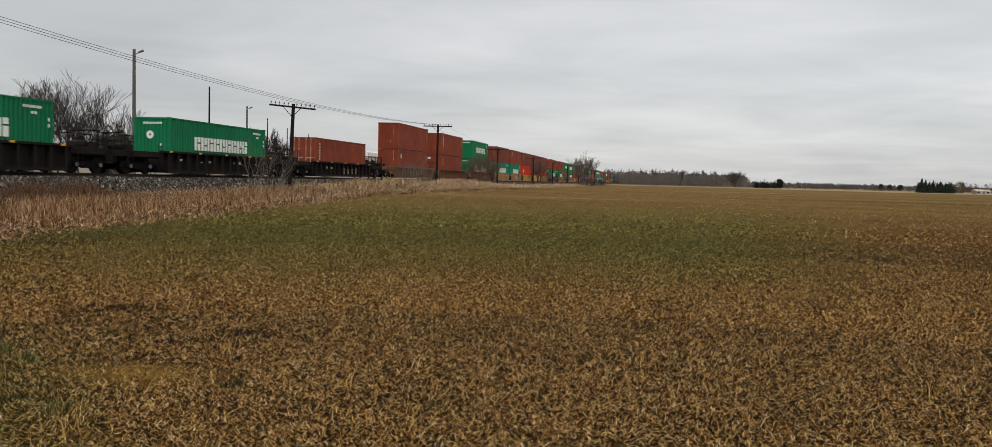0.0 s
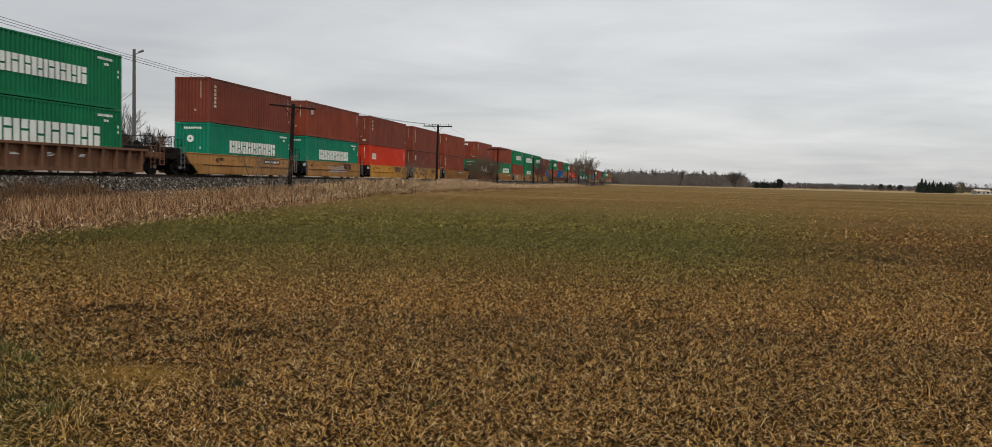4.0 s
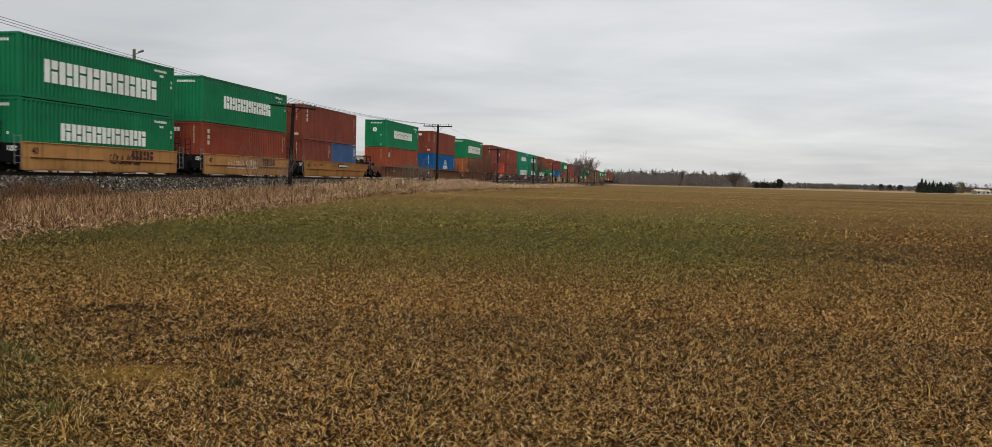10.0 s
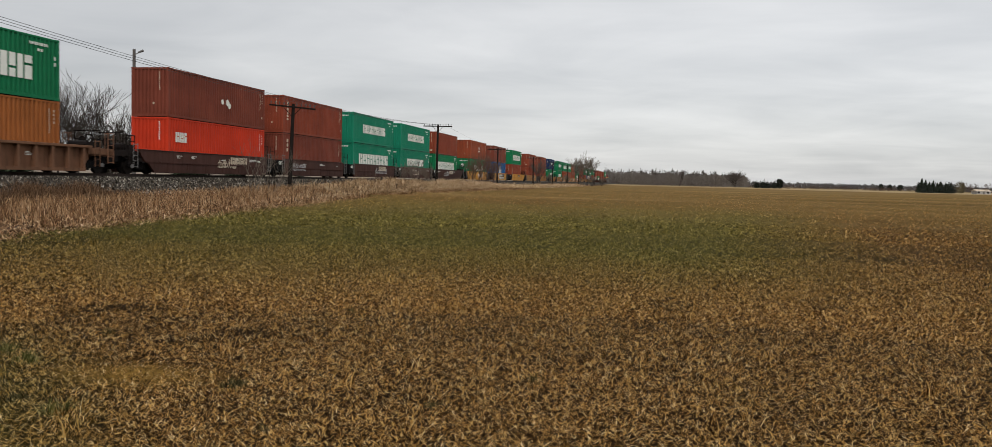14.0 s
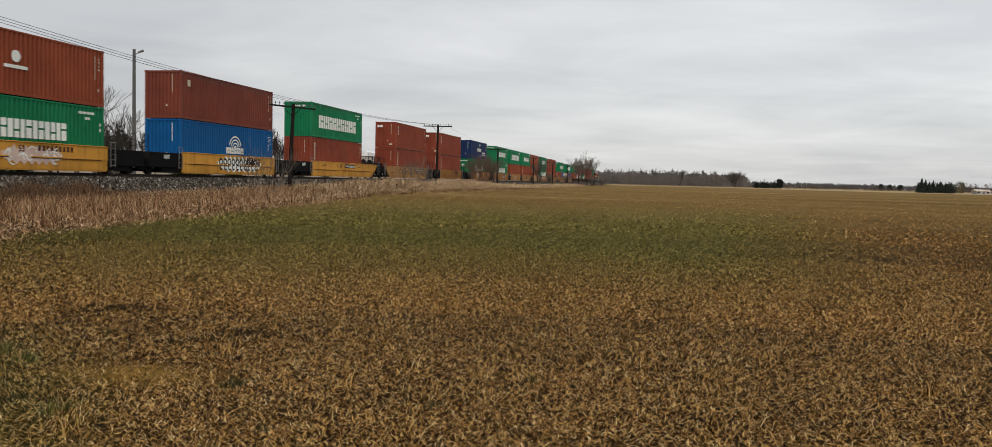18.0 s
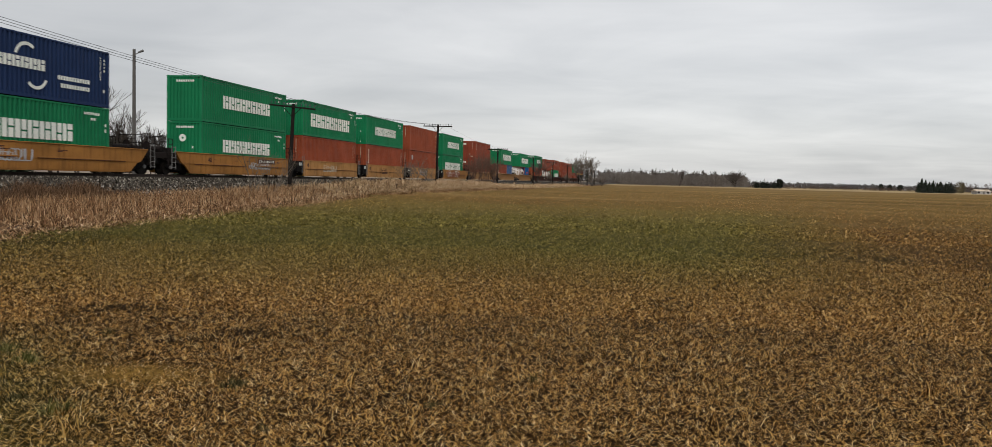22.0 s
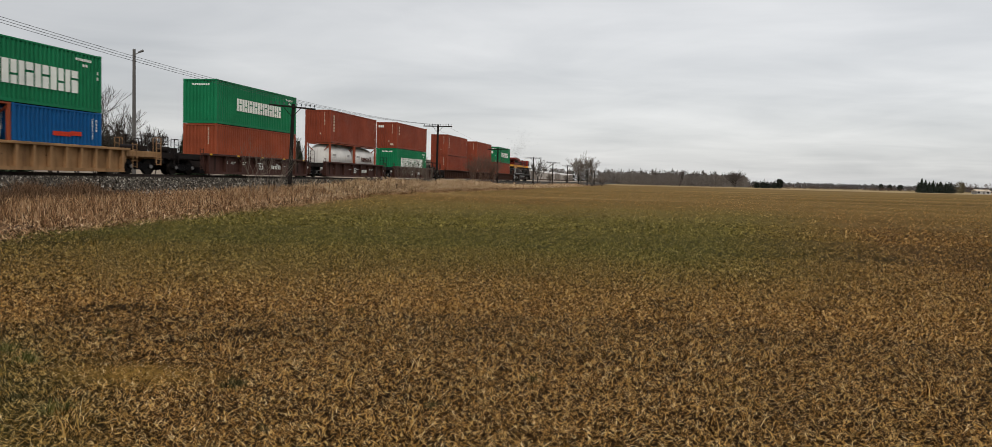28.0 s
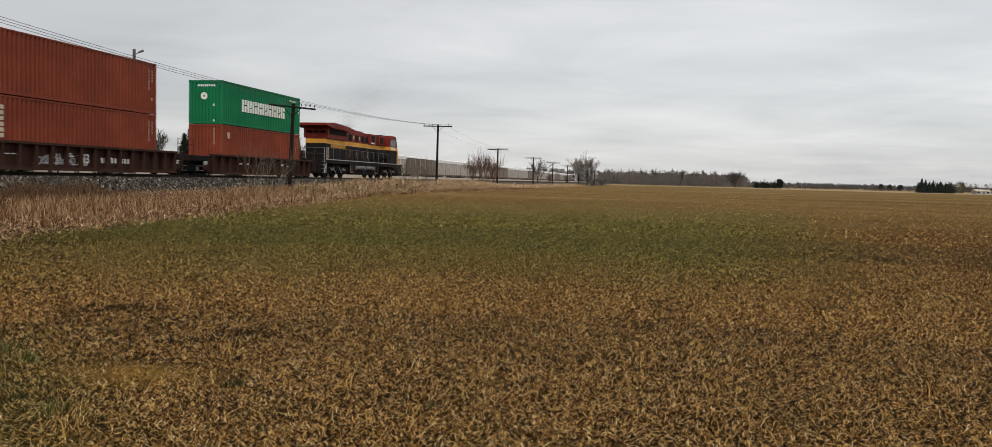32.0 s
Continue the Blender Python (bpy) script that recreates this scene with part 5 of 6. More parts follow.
    p("end_rail", PAINT["rack_dark"], lambda b: (rod(b, (-1.4, 0.75, 2.6), (1.4, 0.75, 2.6), 0.02, 6), rod(b, (-1.4, 0.75, 2.1), (1.4, 0.75, 2.1), 0.016, 6), [rod(b, (x, 0.75, 1.6), (x, 0.75, 2.6), 0.018, 6) for x in (-1.4, -0.5, 0.5, 1.4)]))
    for yy in (7.6, 9.3, 11.0, 12.2):
        for sx in (-1, 1):
            p("grille", blk, lambda b: (box(b, sx * 0.957 - 0.01, sx * 0.957 + 0.01, yy, yy + 0.9, 3.55, 4.15), [box(b, sx * 0.972 - 0.008, sx * 0.972 + 0.008, yy + 0.04, yy + 0.86, 3.6 + 0.1 * j, 3.63 + 0.1 * j) for j in range(5)]))
    for i in range(10):
        p("panel_seam", blk, lambda b: box(b, 0.945, 0.958, 7.35 + i * 1.09, 7.38 + i * 1.09, 3.44, 4.34))
    p("pinstripe", PAINT["cream"], lambda b: [box(b, sx * 0.968 - 0.003, sx * 0.968 + 0.003, 2.1, 18.3, 3.02, 3.05) for sx in (-1, 1)], "pale line below the yellow stripe")
    p("end_door", PAINT["soot"], lambda b: box(b, -0.35, 0.35, 2.06, 2.1, 1.66, 2.95, 0.01))
    p("number_board", M_GLASS, lambda b: [box(b, sx * 0.62 - 0.25, sx * 0.62 + 0.25, 2.05, 2.1, 3.95, 4.15) for sx in (-1, 1)])
    for sx in (-1, 1):
        p("stair_rail", PAINT["rack_white"], lambda b: (rod(b, (sx * 1.47, 0.62, 0.5), (sx * 1.47, 1.35, 1.7), 0.024, 6), rod(b, (sx * 1.47, 1.35, 1.7), (sx * 1.47, 1.35, 2.62), 0.024, 6)), "pale bent stair rail")
        p("stair_rail", PAINT["rack_white"], lambda b: (rod(b, (sx * 1.47, 23.2, 0.5), (sx * 1.47, 22.4, 1.7), 0.024, 6), rod(b, (sx * 1.47, 22.4, 1.7), (sx * 1.47, 22.4, 2.62), 0.024, 6)), "pale bent stair rail")
        for yy in (2.6, 5.5, 17.3, 20.2):
            p("brake_cylinder", PAINT["rack_dark"], lambda b: rod(b, (sx * 1.27, yy - 0.28, 0.78), (sx * 1.27, yy + 0.28, 0.72), 0.13, 10))
        for yy in (3.3, 4.7, 18.1, 19.5):
            p("brake_rod", PAINT["rack_tan"], lambda b: rod(b, (sx * 1.3, yy - 0.35, 0.95), (sx * 1.3, yy + 0.3, 0.45), 0.035, 6))
        p("sand_box", PAINT["umber"], lambda b: box(b, min(sx * 1.0, sx * 1.44), max(sx * 1.0, sx * 1.44), 1.5, 2.2, 1.63, 2.3, 0.04))
        p("sill_grime", PAINT["soot"], lambda b: box(b, min(sx * 1.5, sx * 1.508), max(sx * 1.5, sx * 1.508), 1.2, 22.8, 1.27, 1.52), "sooty frame side")
    for i in range(3):
        p("roof_vent", red, lambda b: box(b, -0.55, 0.55, 12.6 + i * 1.8, 13.6 + i * 1.8, 4.36, 4.56, 0.04))
    p("antenna", blk, lambda b: (box(b, -0.3, 0.3, 19.0, 19.6, 4.62, 4.72, 0.02), rod(b, (0.5, 19.3, 4.62), (0.5, 19.3, 5.0), 0.015, 6)))
    p("exhaust_hump", red, lambda b: prism(b, [(7.2, 4.4), (12.4, 4.4), (11.8, 4.62), (7.6, 4.66)], -0.75, 0.75))
    p("horn", M_BEAR, lambda b: rod(b, (0.3, 17.9, 4.5), (0.3, 18.2, 4.55), 0.06, 8))
    p("headlight", M_BEAR, lambda b: [rod(b, (x, 2.05, 4.05), (x, 2.1, 4.05), 0.11, 12) for x in (-0.14, 0.14)])
    p("owner_lettering", yel, lambda b: block_word(b, even_spans(3.2, 6.8, 8), 2.86, 0.3, 0.966), "yellow painted block lettering")
    p("number_mark", PAINT["white"], lambda b: (bars(b, 1.511, 18.8, 3.1, 0.22, 0.28, 4, 0.1, False), bars(b, 1.16, 13.3, 3.5, 0.18, 0.14, 4, 0.14, False)))
    wh = shared("wheel", "wheel", M_WHEEL, one_wheel)
    for c in (4.0, 18.8):
        tr = put("truck", shared("loco_truck", "truck", PAINT["black"], lambda b: (box(b, -1.1, 1.1, -2.7, 2.7, 0.5, 1.24, 0.05), [rod(b, (-0.72, yy, 0.53), (0.72, yy, 0.53), 0.1, 8) for yy in (-2.0, 0, 2.0)])), ob, Matrix.Translation((0, c, 0)))
        fr = shared("loco_sideframe", "side_frame", PAINT["soot"], lambda b: (
            prism(b, [(-2.7, 0.5), (-2.6, 1.0), (-1.2, 0.92), (-0.9, 1.15), (0.9, 1.15), (1.2, 0.92), (2.6, 1.0), (2.7, 0.5), (1.5, 0.42), (1.0, 0.6), (-1.0, 0.6), (-1.5, 0.45)], -0.08, 0.08),
            [rod(b, (0.1, yy, 0.35), (0.1, yy, 0.85), 0.1, 8) for yy in (-2.3, -1.7, -0.3, 0.3, 1.7, 2.3)]))
        for sx in (-1, 1):
            put("side_frame", fr, tr, Matrix.Translation((sx * 1.15, 0, 0)) @ (Matrix() if sx > 0 else TURNED))
            for yy in (-2.0, 0.0, 2.0):
                put("wheel", wh, tr, Matrix.Translation((sx * 0.79, yy, 0.53)) @ Matrix.Scale(1.25, 4) @ (Matrix() if sx > 0 else TURNED))


build_locomotive(866.3, RAIL_Z)


# ---- the row of standing car carriers on the siding ----
def build_autoracks():
    def body(b):
        prism(b, [(-13.4, 0.95), (13.4, 0.95), (13.4, 1.25), (11.0, 1.25), (9.6, 0.9), (-9.6, 0.9), (-11.0, 1.25), (-13.4, 1.25)], -1.45, 1.45)

    first = None
    tones = ("rack_brown", "rack_tan", "rack_tan", "rack_tan", "rack_brown", "rack_tan", "rack_tan")
    made = {}
    for i in range(-1, 15):
        tone = tones[i % 7]
        y = 201.95 + i * 27.9
        if tone in made:
            copy_thing(made[tone], pose(SIDING_X, y, 1.35))
            continue
        ob = thing("autorack_car", "%s closed car-carrier wagon with a pale roof" % ("grimy brown" if tone == "rack_brown" else "pale tan-grey"), "rail car", "standing car carriers", pose(SIDING_X, y, 1.35))
        made[tone] = ob
        bm = bmesh.new()
        body(bm)
        part("frame", bm, PAINT["brown"], ob)
        for sx in (-1, 1):
            for j in range(12):
                bm = bmesh.new()
                y0 = -13.2 + j * 2.2
                wave(bm, y0 + 0.05, y0 + 2.15, 1.25, 5.0, 1.47, 0.03, 0.3)
                q = part("side_panel", bm, PAINT[tone], ob)
                q.matrix_basis = Matrix() if sx > 0 else TURNED
                bm = bmesh.new()
                box(bm, 1.44, 1.53, y0 - 0.05, y0 + 0.05, 1.1, 5.1)
                q = part("post", bm, PAINT["rack_dark" if j % 4 == 0 else "rack_tan"], ob)
                q.matrix_basis = Matrix() if sx > 0 else TURNED
        bm = bmesh.new()
        eave = 4.95 if tone == "rack_brown" else 4.45
        prism_pts = [(-1.54, eave), (1.54, eave), (1.5, 5.2), (0.9, 5.42), (-0.9, 5.42), (-1.5, 5.2)]
        k = [[bm.verts.new((x, yy, zz)) for x, zz in prism_pts] for yy in (-13.3, 13.3)]
        for j in range(6):
            bm.faces.new((k[0][j], k[0][(j + 1) % 6], k[1][(j + 1) % 6], k[1][j]))
        bm.faces.new(k[0])
        bm.faces.new(list(reversed(k[1])))
        part("roof", bm, PAINT["rack_white"], ob, "pale painted roof")
        for s in (-1, 1):
            bm = bmesh.new()
            box(bm, -1.4, 1.4, s * 13.25 - 0.04, s * 13.25 + 0.04, 1.2, 4.95, 0.03)
            part("end_door", bm, PAINT[tone], ob)
            truck(ob, s * 10.3)


build_autoracks()


# ---- pole lines and wires ----
def tube(bm, pts, r, n=5):
    """One unbroken round line through the points."""
    rings = []
    for i, p in enumerate(pts):
        d = pts[min(i + 1, len(pts) - 1)] - pts[max(i - 1, 0)]
        turn = d.to_track_quat("Z", "Y").to_matrix()
        rings.append([bm.verts.new(p + turn @ Vector((r * math.cos(2 * math.pi * k / n), r * math.sin(2 * math.pi * k / n), 0))) for k in range(n)])
    for a, b in zip(rings, rings[1:]):
        for k in range(n):
            bm.faces.new((a[k], a[(k + 1) % n], b[(k + 1) % n], b[k]))


def telegraph_pole(y, top, lean=0.0, tilt=0.0, arm=True):
    """A dark old line-side pole with a cross-arm and its insulators."""
    x = -24.0
    ground = float(lie(x, y)) - 0.15
    h = top - ground
    ob = thing("telegraph_pole", "old dark wooden telegraph pole with a cross-arm, in weeds", "utility pole", "line-side poles", pose(x, y, ground, 0, lean, 0))
    bm = bmesh.new()
    rod(bm, (0, 0, 0), (0, 0, h), 0.15, 10, 0.11)
    part("shaft", bm, M_POLE, ob)
    bm = bmesh.new()
    za = h - 0.22
    box(bm, -1.66, 1.66, -0.19, -0.09, za - 0.055, za + 0.055, 0.01)
    cross = part("cross_arm", bm, M_POLE, ob)
    cross.matrix_basis = Matrix.Translation((0, 0, za)) @ pose(0, 0, 0, 0, tilt, 0) @ Matrix.Translation((0, 0, -za))
    for sx in (-1, 1):
        bm = bmesh.new()
        rod(bm, (sx * 0.62, -0.14, za - 0.05), (sx * 0.06, -0.13, za - 0.6), 0.022, 6)
        part("brace", bm, M_POLE, ob)
    pin = shared("pin", "insulator", M_INSUL, lambda b: (rod(b, (0, 0, 0), (0, 0, 0.12), 0.018, 6), rod(b, (0, 0, 0.1), (0, 0, 0.22), 0.05, 8, 0.03)))
    for px in (-1.55, -1.25, -0.95, -0.62, -0.3, 0.3, 0.62, 0.95, 1.25, 1.55):
        put("insulator", pin, cross, Matrix.Translation((px, -0.14, za + 0.05)))
    return ob


POLES = [(12.0, 8.1, 0, 0), (51.6, 6.33, 2.2, 3.0), (90.0, 7.66, 0.4, 0), (127.0, 6.52, 0.3, 0), (167.0, 6.40, -0.6, 0), (200.0, 6.25, 0.8, 1.0), (236.0, 6.2, 0.0, 0), (273.0, 6.2, 1.0, 0), (311.0, 6.2, -1.0, 0), (350.0, 6.2, 0.5, 0)]
for py, ptop, plean, ptilt in POLES:
    telegraph_pole(py, ptop, plean, ptilt)


def hang(name, p, q, sag, r, label):
    bm = bmesh.new()
    n = 28
    pts = []
    for i in range(n + 1):
        t = i / n
        pts.append(Vector(p).lerp(Vector(q), t) - Vector((0, 0, sag * 4 * t * (1 - t))))
    tube(bm, pts, r)
    tagged(new(name, mesh_of(bm, name, M_WIRE, True)), label, "wire", "line wires")


SAGS = [(-0.3, 7.99, 1.05), (0.0, 7.82, 1.13), (0.3, 7.64, 1.20)]
for wx, wz, sag in SAGS:
    hang("wire", (-24 + wx, 11.86, wz), (-24 + wx, 89.86, 7.63), sag, 0.010, "sagging grey line wire between old poles")
for (ya, za, *_), (yb, zb, *_) in zip(POLES[2:6], POLES[3:7]):
    for wx in (-0.95, 0.95):
        hang("wire", (-24 + wx, ya - 0.14, za - 0.03), (-24 + wx, yb - 0.14, zb - 0.03), 0.5, 0.007, "thin grey line wire between old poles")


def road_pole(x, y, top, lamp):
    ground = float(lie(x, y)) - 0.2
    h = top - ground
    ob = thing("street_lamp" if lamp else "utility_pole", "tall grey wooden pole %s beyond the railway" % ("with a street lamp" if lamp else "without arms"), "street lamp" if lamp else "utility pole", "roadside poles", pose(x, y, ground))
    bm = bmesh.new()
    rod(bm, (0, 0, 0), (0, 0, h), 0.16 if lamp else 0.12, 10, 0.11 if lamp else 0.08)
    part("shaft", bm, M_GREYPOLE if lamp else M_POLE, ob)
    if lamp:
        bm = bmesh.new()
        rod(bm, (0, 0, h - 0.5), (0.42, 0, h - 0.24), 0.03, 6)
        part("arm", bm, M_BEAR, ob)
        bm = bmesh.new()
        rod(bm, (0.36, 0, h - 0.27), (0.78, 0, h - 0.12), 0.07, 8, 0.10)
        part("lamp_head", bm, PAINT["rack_dark"], ob)


for rx, ry, rt, lamp in ((-40.0, 57.9, 11.05, True), (-48.3, 83.3, 11.05, False), (-56.2, 106.9, 11.0, True), (-64.3, 129.5, 11.0, False), (-73.5, 156.8, 11.0, False), (-78.9, 179.7, 11.0, False)):
    road_pole(rx, ry, rt, lamp)


# ---- bare trees, bushes and conifers ----
def tubes(segs, sides):
    """Triangles for many tapered twigs: rows of start, end, radius, radius."""
    s = np.asarray(segs, float)
    p, q, r0, r1 = s[:, 0:3], s[:, 3:6], s[:, 6], s[:, 7]
    d = q - p
    d /= np.maximum(np.linalg.norm(d, axis=1, keepdims=True), 1e-6)
    ref = np.where(np.abs(d[:, 2:3]) > 0.9, np.array([[1.0, 0, 0]]), np.array([[0, 0, 1.0]]))
    u = np.cross(d, ref)
    u /= np.linalg.norm(u, axis=1, keepdims=True)
    v = np.cross(d, u)
    ang = 2 * np.pi * np.arange(sides) / sides
    ca, sa = np.cos(ang)[None, :, None], np.sin(ang)[None, :, None]
    off = u[:, None] * ca + v[:, None] * sa
    a = p[:, None] + off * r0[:, None, None]
    b = q[:, None] + off * r1[:, None, None]
    verts = np.concatenate([a, b], 1).reshape(-1, 3)
    tri = []
    for i in range(sides):
        j = (i + 1) % sides
        tri += [(i, j, sides + j), (i, sides + j, sides + i)]
    tris = (np.array(tri)[None] + 2 * sides * np.arange(len(s))[:, None, None]).reshape(-1, 3)
    return verts, tris


def grow(height, spread, seed, stems=1, levels=4, thick=0.02, rise=0.12, thin=0.012):
    """Skeleton of a leafless tree: thick limbs and fine twigs that reach upwards."""
    rng = random.Random(seed)
    limbs, fine = [], []

    def branch(p, d, length, r, level):
        n = 3 if level < 3 else 2
        q = p
        for i in range(n):
            d = (d + Vector((rng.gauss(0, 0.12), rng.gauss(0, 0.12), rng.gauss(rise, 0.08)))).normalized()
            e = q + d * (length / n)
            ra, rb = r * (1 - 0.45 * i / n), r * (1 - 0.45 * (i + 1) / n)
            (limbs if level < 2 else fine).append((*q, *e, ra, rb))
            if level < levels and (i > 0 or level > 1):
                for _ in range(2 if level == 0 else 1):
                    out = Vector((rng.gauss(0, 1), rng.gauss(0, 1), rng.uniform(0.1, 0.9)))
                    out = (d * rng.uniform(0.55, 0.95) + out.normalized() * spread).normalized()
                    branch(e, out, length * rng.uniform(0.5, 0.85), rb * 0.62, level + 1)
            q = e
        if level < levels:
            for _ in range(2):
                out = (d + Vector((rng.gauss(0, 0.5), rng.gauss(0, 0.5), rng.gauss(0.1, 0.2))) * spread).normalized()
                branch(q, out, length * rng.uniform(0.55, 0.85), r * 0.5, level + 1)

    for s in range(stems):
        lean = Vector((rng.gauss(0, 0.3), rng.gauss(0, 0.3), 1)).normalized() if stems > 1 else Vector((rng.gauss(0, 0.05), rng.gauss(0, 0.05), 1)).normalized()
        branch(Vector((rng.gauss(0, 0.03), rng.gauss(0, 0.03), 0)) * (stems > 1), lean, height * rng.uniform(0.26, 0.36), height * thick, 0)
    top = max(s[5] for s in limbs + fine)
    k = height / top
    fix = lambda rows: [tuple(v * k for v in s[:6]) + (max(s[6] * k, thin), max(s[7] * k, thin * 0.7)) for s in rows]
    return fix(limbs), fix(fine)


def at_view(px, depth):
    """A spot on the ground by its bearing from the viewpoint and its depth."""
    c = (px - 784) / 1291.2 * depth
    return 0.9826 * c - 0.1856 * depth, 0.1856 * c + 0.9826 * depth


def bare_tree(x, y, height, seed, label, spread=0.75, stems=1, levels=4, thick=0.016, rise=0.12, twig_mat=None, name="tree", category="tree", bark=None, wide=1.0, twig=0.00012):
    limbs, fine = grow(height, spread, seed, stems, levels, thick, rise, max(0.006, twig * math.hypot(x, y)))
    ob = thing(name, label, category, "", pose(x, y, float(lie(x, y)) - 0.1, 0, 0, seed * 37 % 360))
    limbs, fine = ([(a * wide, b * wide, c, d * wide, e * wide, f, r, q) for a, b, c, d, e, f, r, q in rows] for rows in (limbs, fine))
    put("trunk", fast_mesh("trunk", *tubes(limbs, 6), bark or M_BARK, True), ob)
    put("crown", fast_mesh("crown", *tubes(fine, 3), twig_mat or M_BARK), ob)
    return ob


LEAFLESS = "leafless grey tree with fine bare twigs"
for px, dep, h, sd, st, sp, wd in ((40, 66, 8.2, 11, 3, 0.8, 1.2), (88, 64, 8.7, 12, 3, 0.8, 1.25), (128, 63, 8.1, 13, 3, 0.8, 1.2), (168, 66, 7.4, 14, 2, 0.75, 1.1), (240, 78, 5.4, 16, 2, 0.6, 1.0),
                                    (332, 92, 6.4, 17, 2, 0.5, 0.9), (383, 98, 6.6, 18, 2, 0.5, 0.9), (405, 100, 6.0, 35, 2, 0.5, 0.9), (428, 104, 6.8, 19, 2, 0.5, 0.9), (442, 108, 6.2, 36, 2, 0.5, 0.9)):
    tx, ty = at_view(px, dep)
    bare_tree(tx, ty, h, sd, LEAFLESS + " beyond the railway track", sp, st, 4, 0.0105, 0.15, M_BARK, wide=wd, twig=0.00018)
tx, ty = at_view(915, 256)
bare_tree(tx, ty, 11.6, 21, LEAFLESS + ", spreading, at the field's edge", 0.72, 6, 3, 0.006, 0.09, M_TWIG, bark=M_GREYTWIG, wide=1.4, twig=0.00016)
tx, ty = at_view(848, 190)
bare_tree(tx, ty, 6.6, 22, "small leafless tree among trackside weeds", 0.8, 5, 2, 0.006, 0.07, M_GREYTWIG, twig=0.00022)
tx, ty = at_view(410, 46.7)
bare_tree(tx - 0.2, ty, 3.7, 23, "pale leafless sapling with thin twigs in the trackside weeds", 0.75, 3, 2, 0.006, 0.06, M_TWIG, "sapling", "sapling", M_TWIG)
tx, ty = at_view(428, 47.5)
bare_tree(tx, ty, 3.1, 24, "thin leafless sapling in the trackside weeds", 0.75, 3, 2, 0.005, 0.06, M_TWIG, "sapling", "sapling", M_TWIG)
for px, dep, h, sd in ((640, 80, 2.7, 25), (658, 82, 3.0, 26), (676, 84, 2.5, 27)):
    tx, ty = at_view(px, dep)
    bare_tree(tx, ty, h, sd, "low pale leafless bush in the trackside weeds", 0.9, 5, 2, 0.007, 0.05, M_TWIG, "bush", "bush", M_TWIG)
for px, dep, h, sd in ((744, 112, 4.2, 28), (753, 118, 5.0, 29), (762, 117, 5.6, 30), (771, 121, 5.4, 31), (780, 119, 4.4, 32)):
    tx, ty = at_view(px, dep)
    bare_tree(tx, ty, h, sd, "dense leafless bush with reddish-brown stems beside the track", 0.5, 7, 2, 0.0055, 0.15, M_REDTWIG, "bush", "bush", M_REDTWIG)
for px, dep, h, sd in ((934, 270, 4.2, 33), (950, 300, 4.0, 34), (868, 215, 3.6, 37), (895, 245, 3.5, 38)):
    tx, ty = at_view(px, dep)
    bare_tree(tx, ty, h, sd, "low leafless scrub at the field's edge", 0.95, 6, 2, 0.008, 0.05, M_TWIG, "bush", "bush")

M_NEEDLE = islands("conifer_needles", ((0.0, (0.010, 0.016, 0.010)), (0.6, (0.024, 0.036, 0.020)), (1.0, (0.05, 0.062, 0.035))), 0.9)


def needle_rows(height, width, n, rng):
    """Drooping fans of needles on a cone, with gaps."""
    t = rng.random(n) ** 0.8
    a = rng.uniform(0, 2 * np.pi, n)
    r = width / 2 * (1 - t) * rng.uniform(0.45, 1.1, n) + 0.05
    z = height * (0.06 + 0.94 * t)
    c = np.stack([np.cos(a) * r, np.sin(a) * r, z - r * 0.25], -1)
    size = (0.09 * height * (1 - t) + 0.05 * height)[:, None] * rng.uniform(0.5, 1.2, (n, 1))
    tip = c + np.stack([np.cos(a), np.sin(a), -0.35 + 0 * a], -1) * size
    side = np.stack([-np.sin(a), np.cos(a), 0 * a], -1) * size * 0.42
    back = c - np.stack([np.cos(a), np.sin(a), -0.3 + 0 * a], -1) * size * 0.5
    v = np.stack([tip, back + side, back - side], 1).reshape(-1, 3)
    return v, np.arange(3 * n).reshape(n, 3)


def conifer(x, y, height, width, seed, label="dark green spruce tree beyond the railway track"):
    rng = np.random.default_rng(seed)
    ob = thing("conifer", label, "conifer", "", pose(x, y, float(lie(x, y)) - 0.1))
    bm = bmesh.new()
    rod(bm, (0, 0, 0), (0, 0, height * 0.95), height * 0.018, 7, 0.01)
    part("trunk", bm, M_BARK, ob)
    put("crown", fast_mesh("crown", *needle_rows(height, width, 1500, rng), M_NEEDLE), ob)


for px, dep, h, w, sd in ((24, 60, 5.6, 2.2, 1), (8, 62, 4.6, 2.6, 2), (290, 88, 4.9, 2.6, 3), (300, 90, 5.5, 2.8, 4), (311, 92, 5.0, 2.6, 5), (366, 96, 4.8, 2.2, 6), (470, 120, 5.2, 2.6, 7), (506, 130, 5.6, 3.0, 8)):
    tx, ty = at_view(px, dep)
    conifer(tx, ty, h, w, sd)


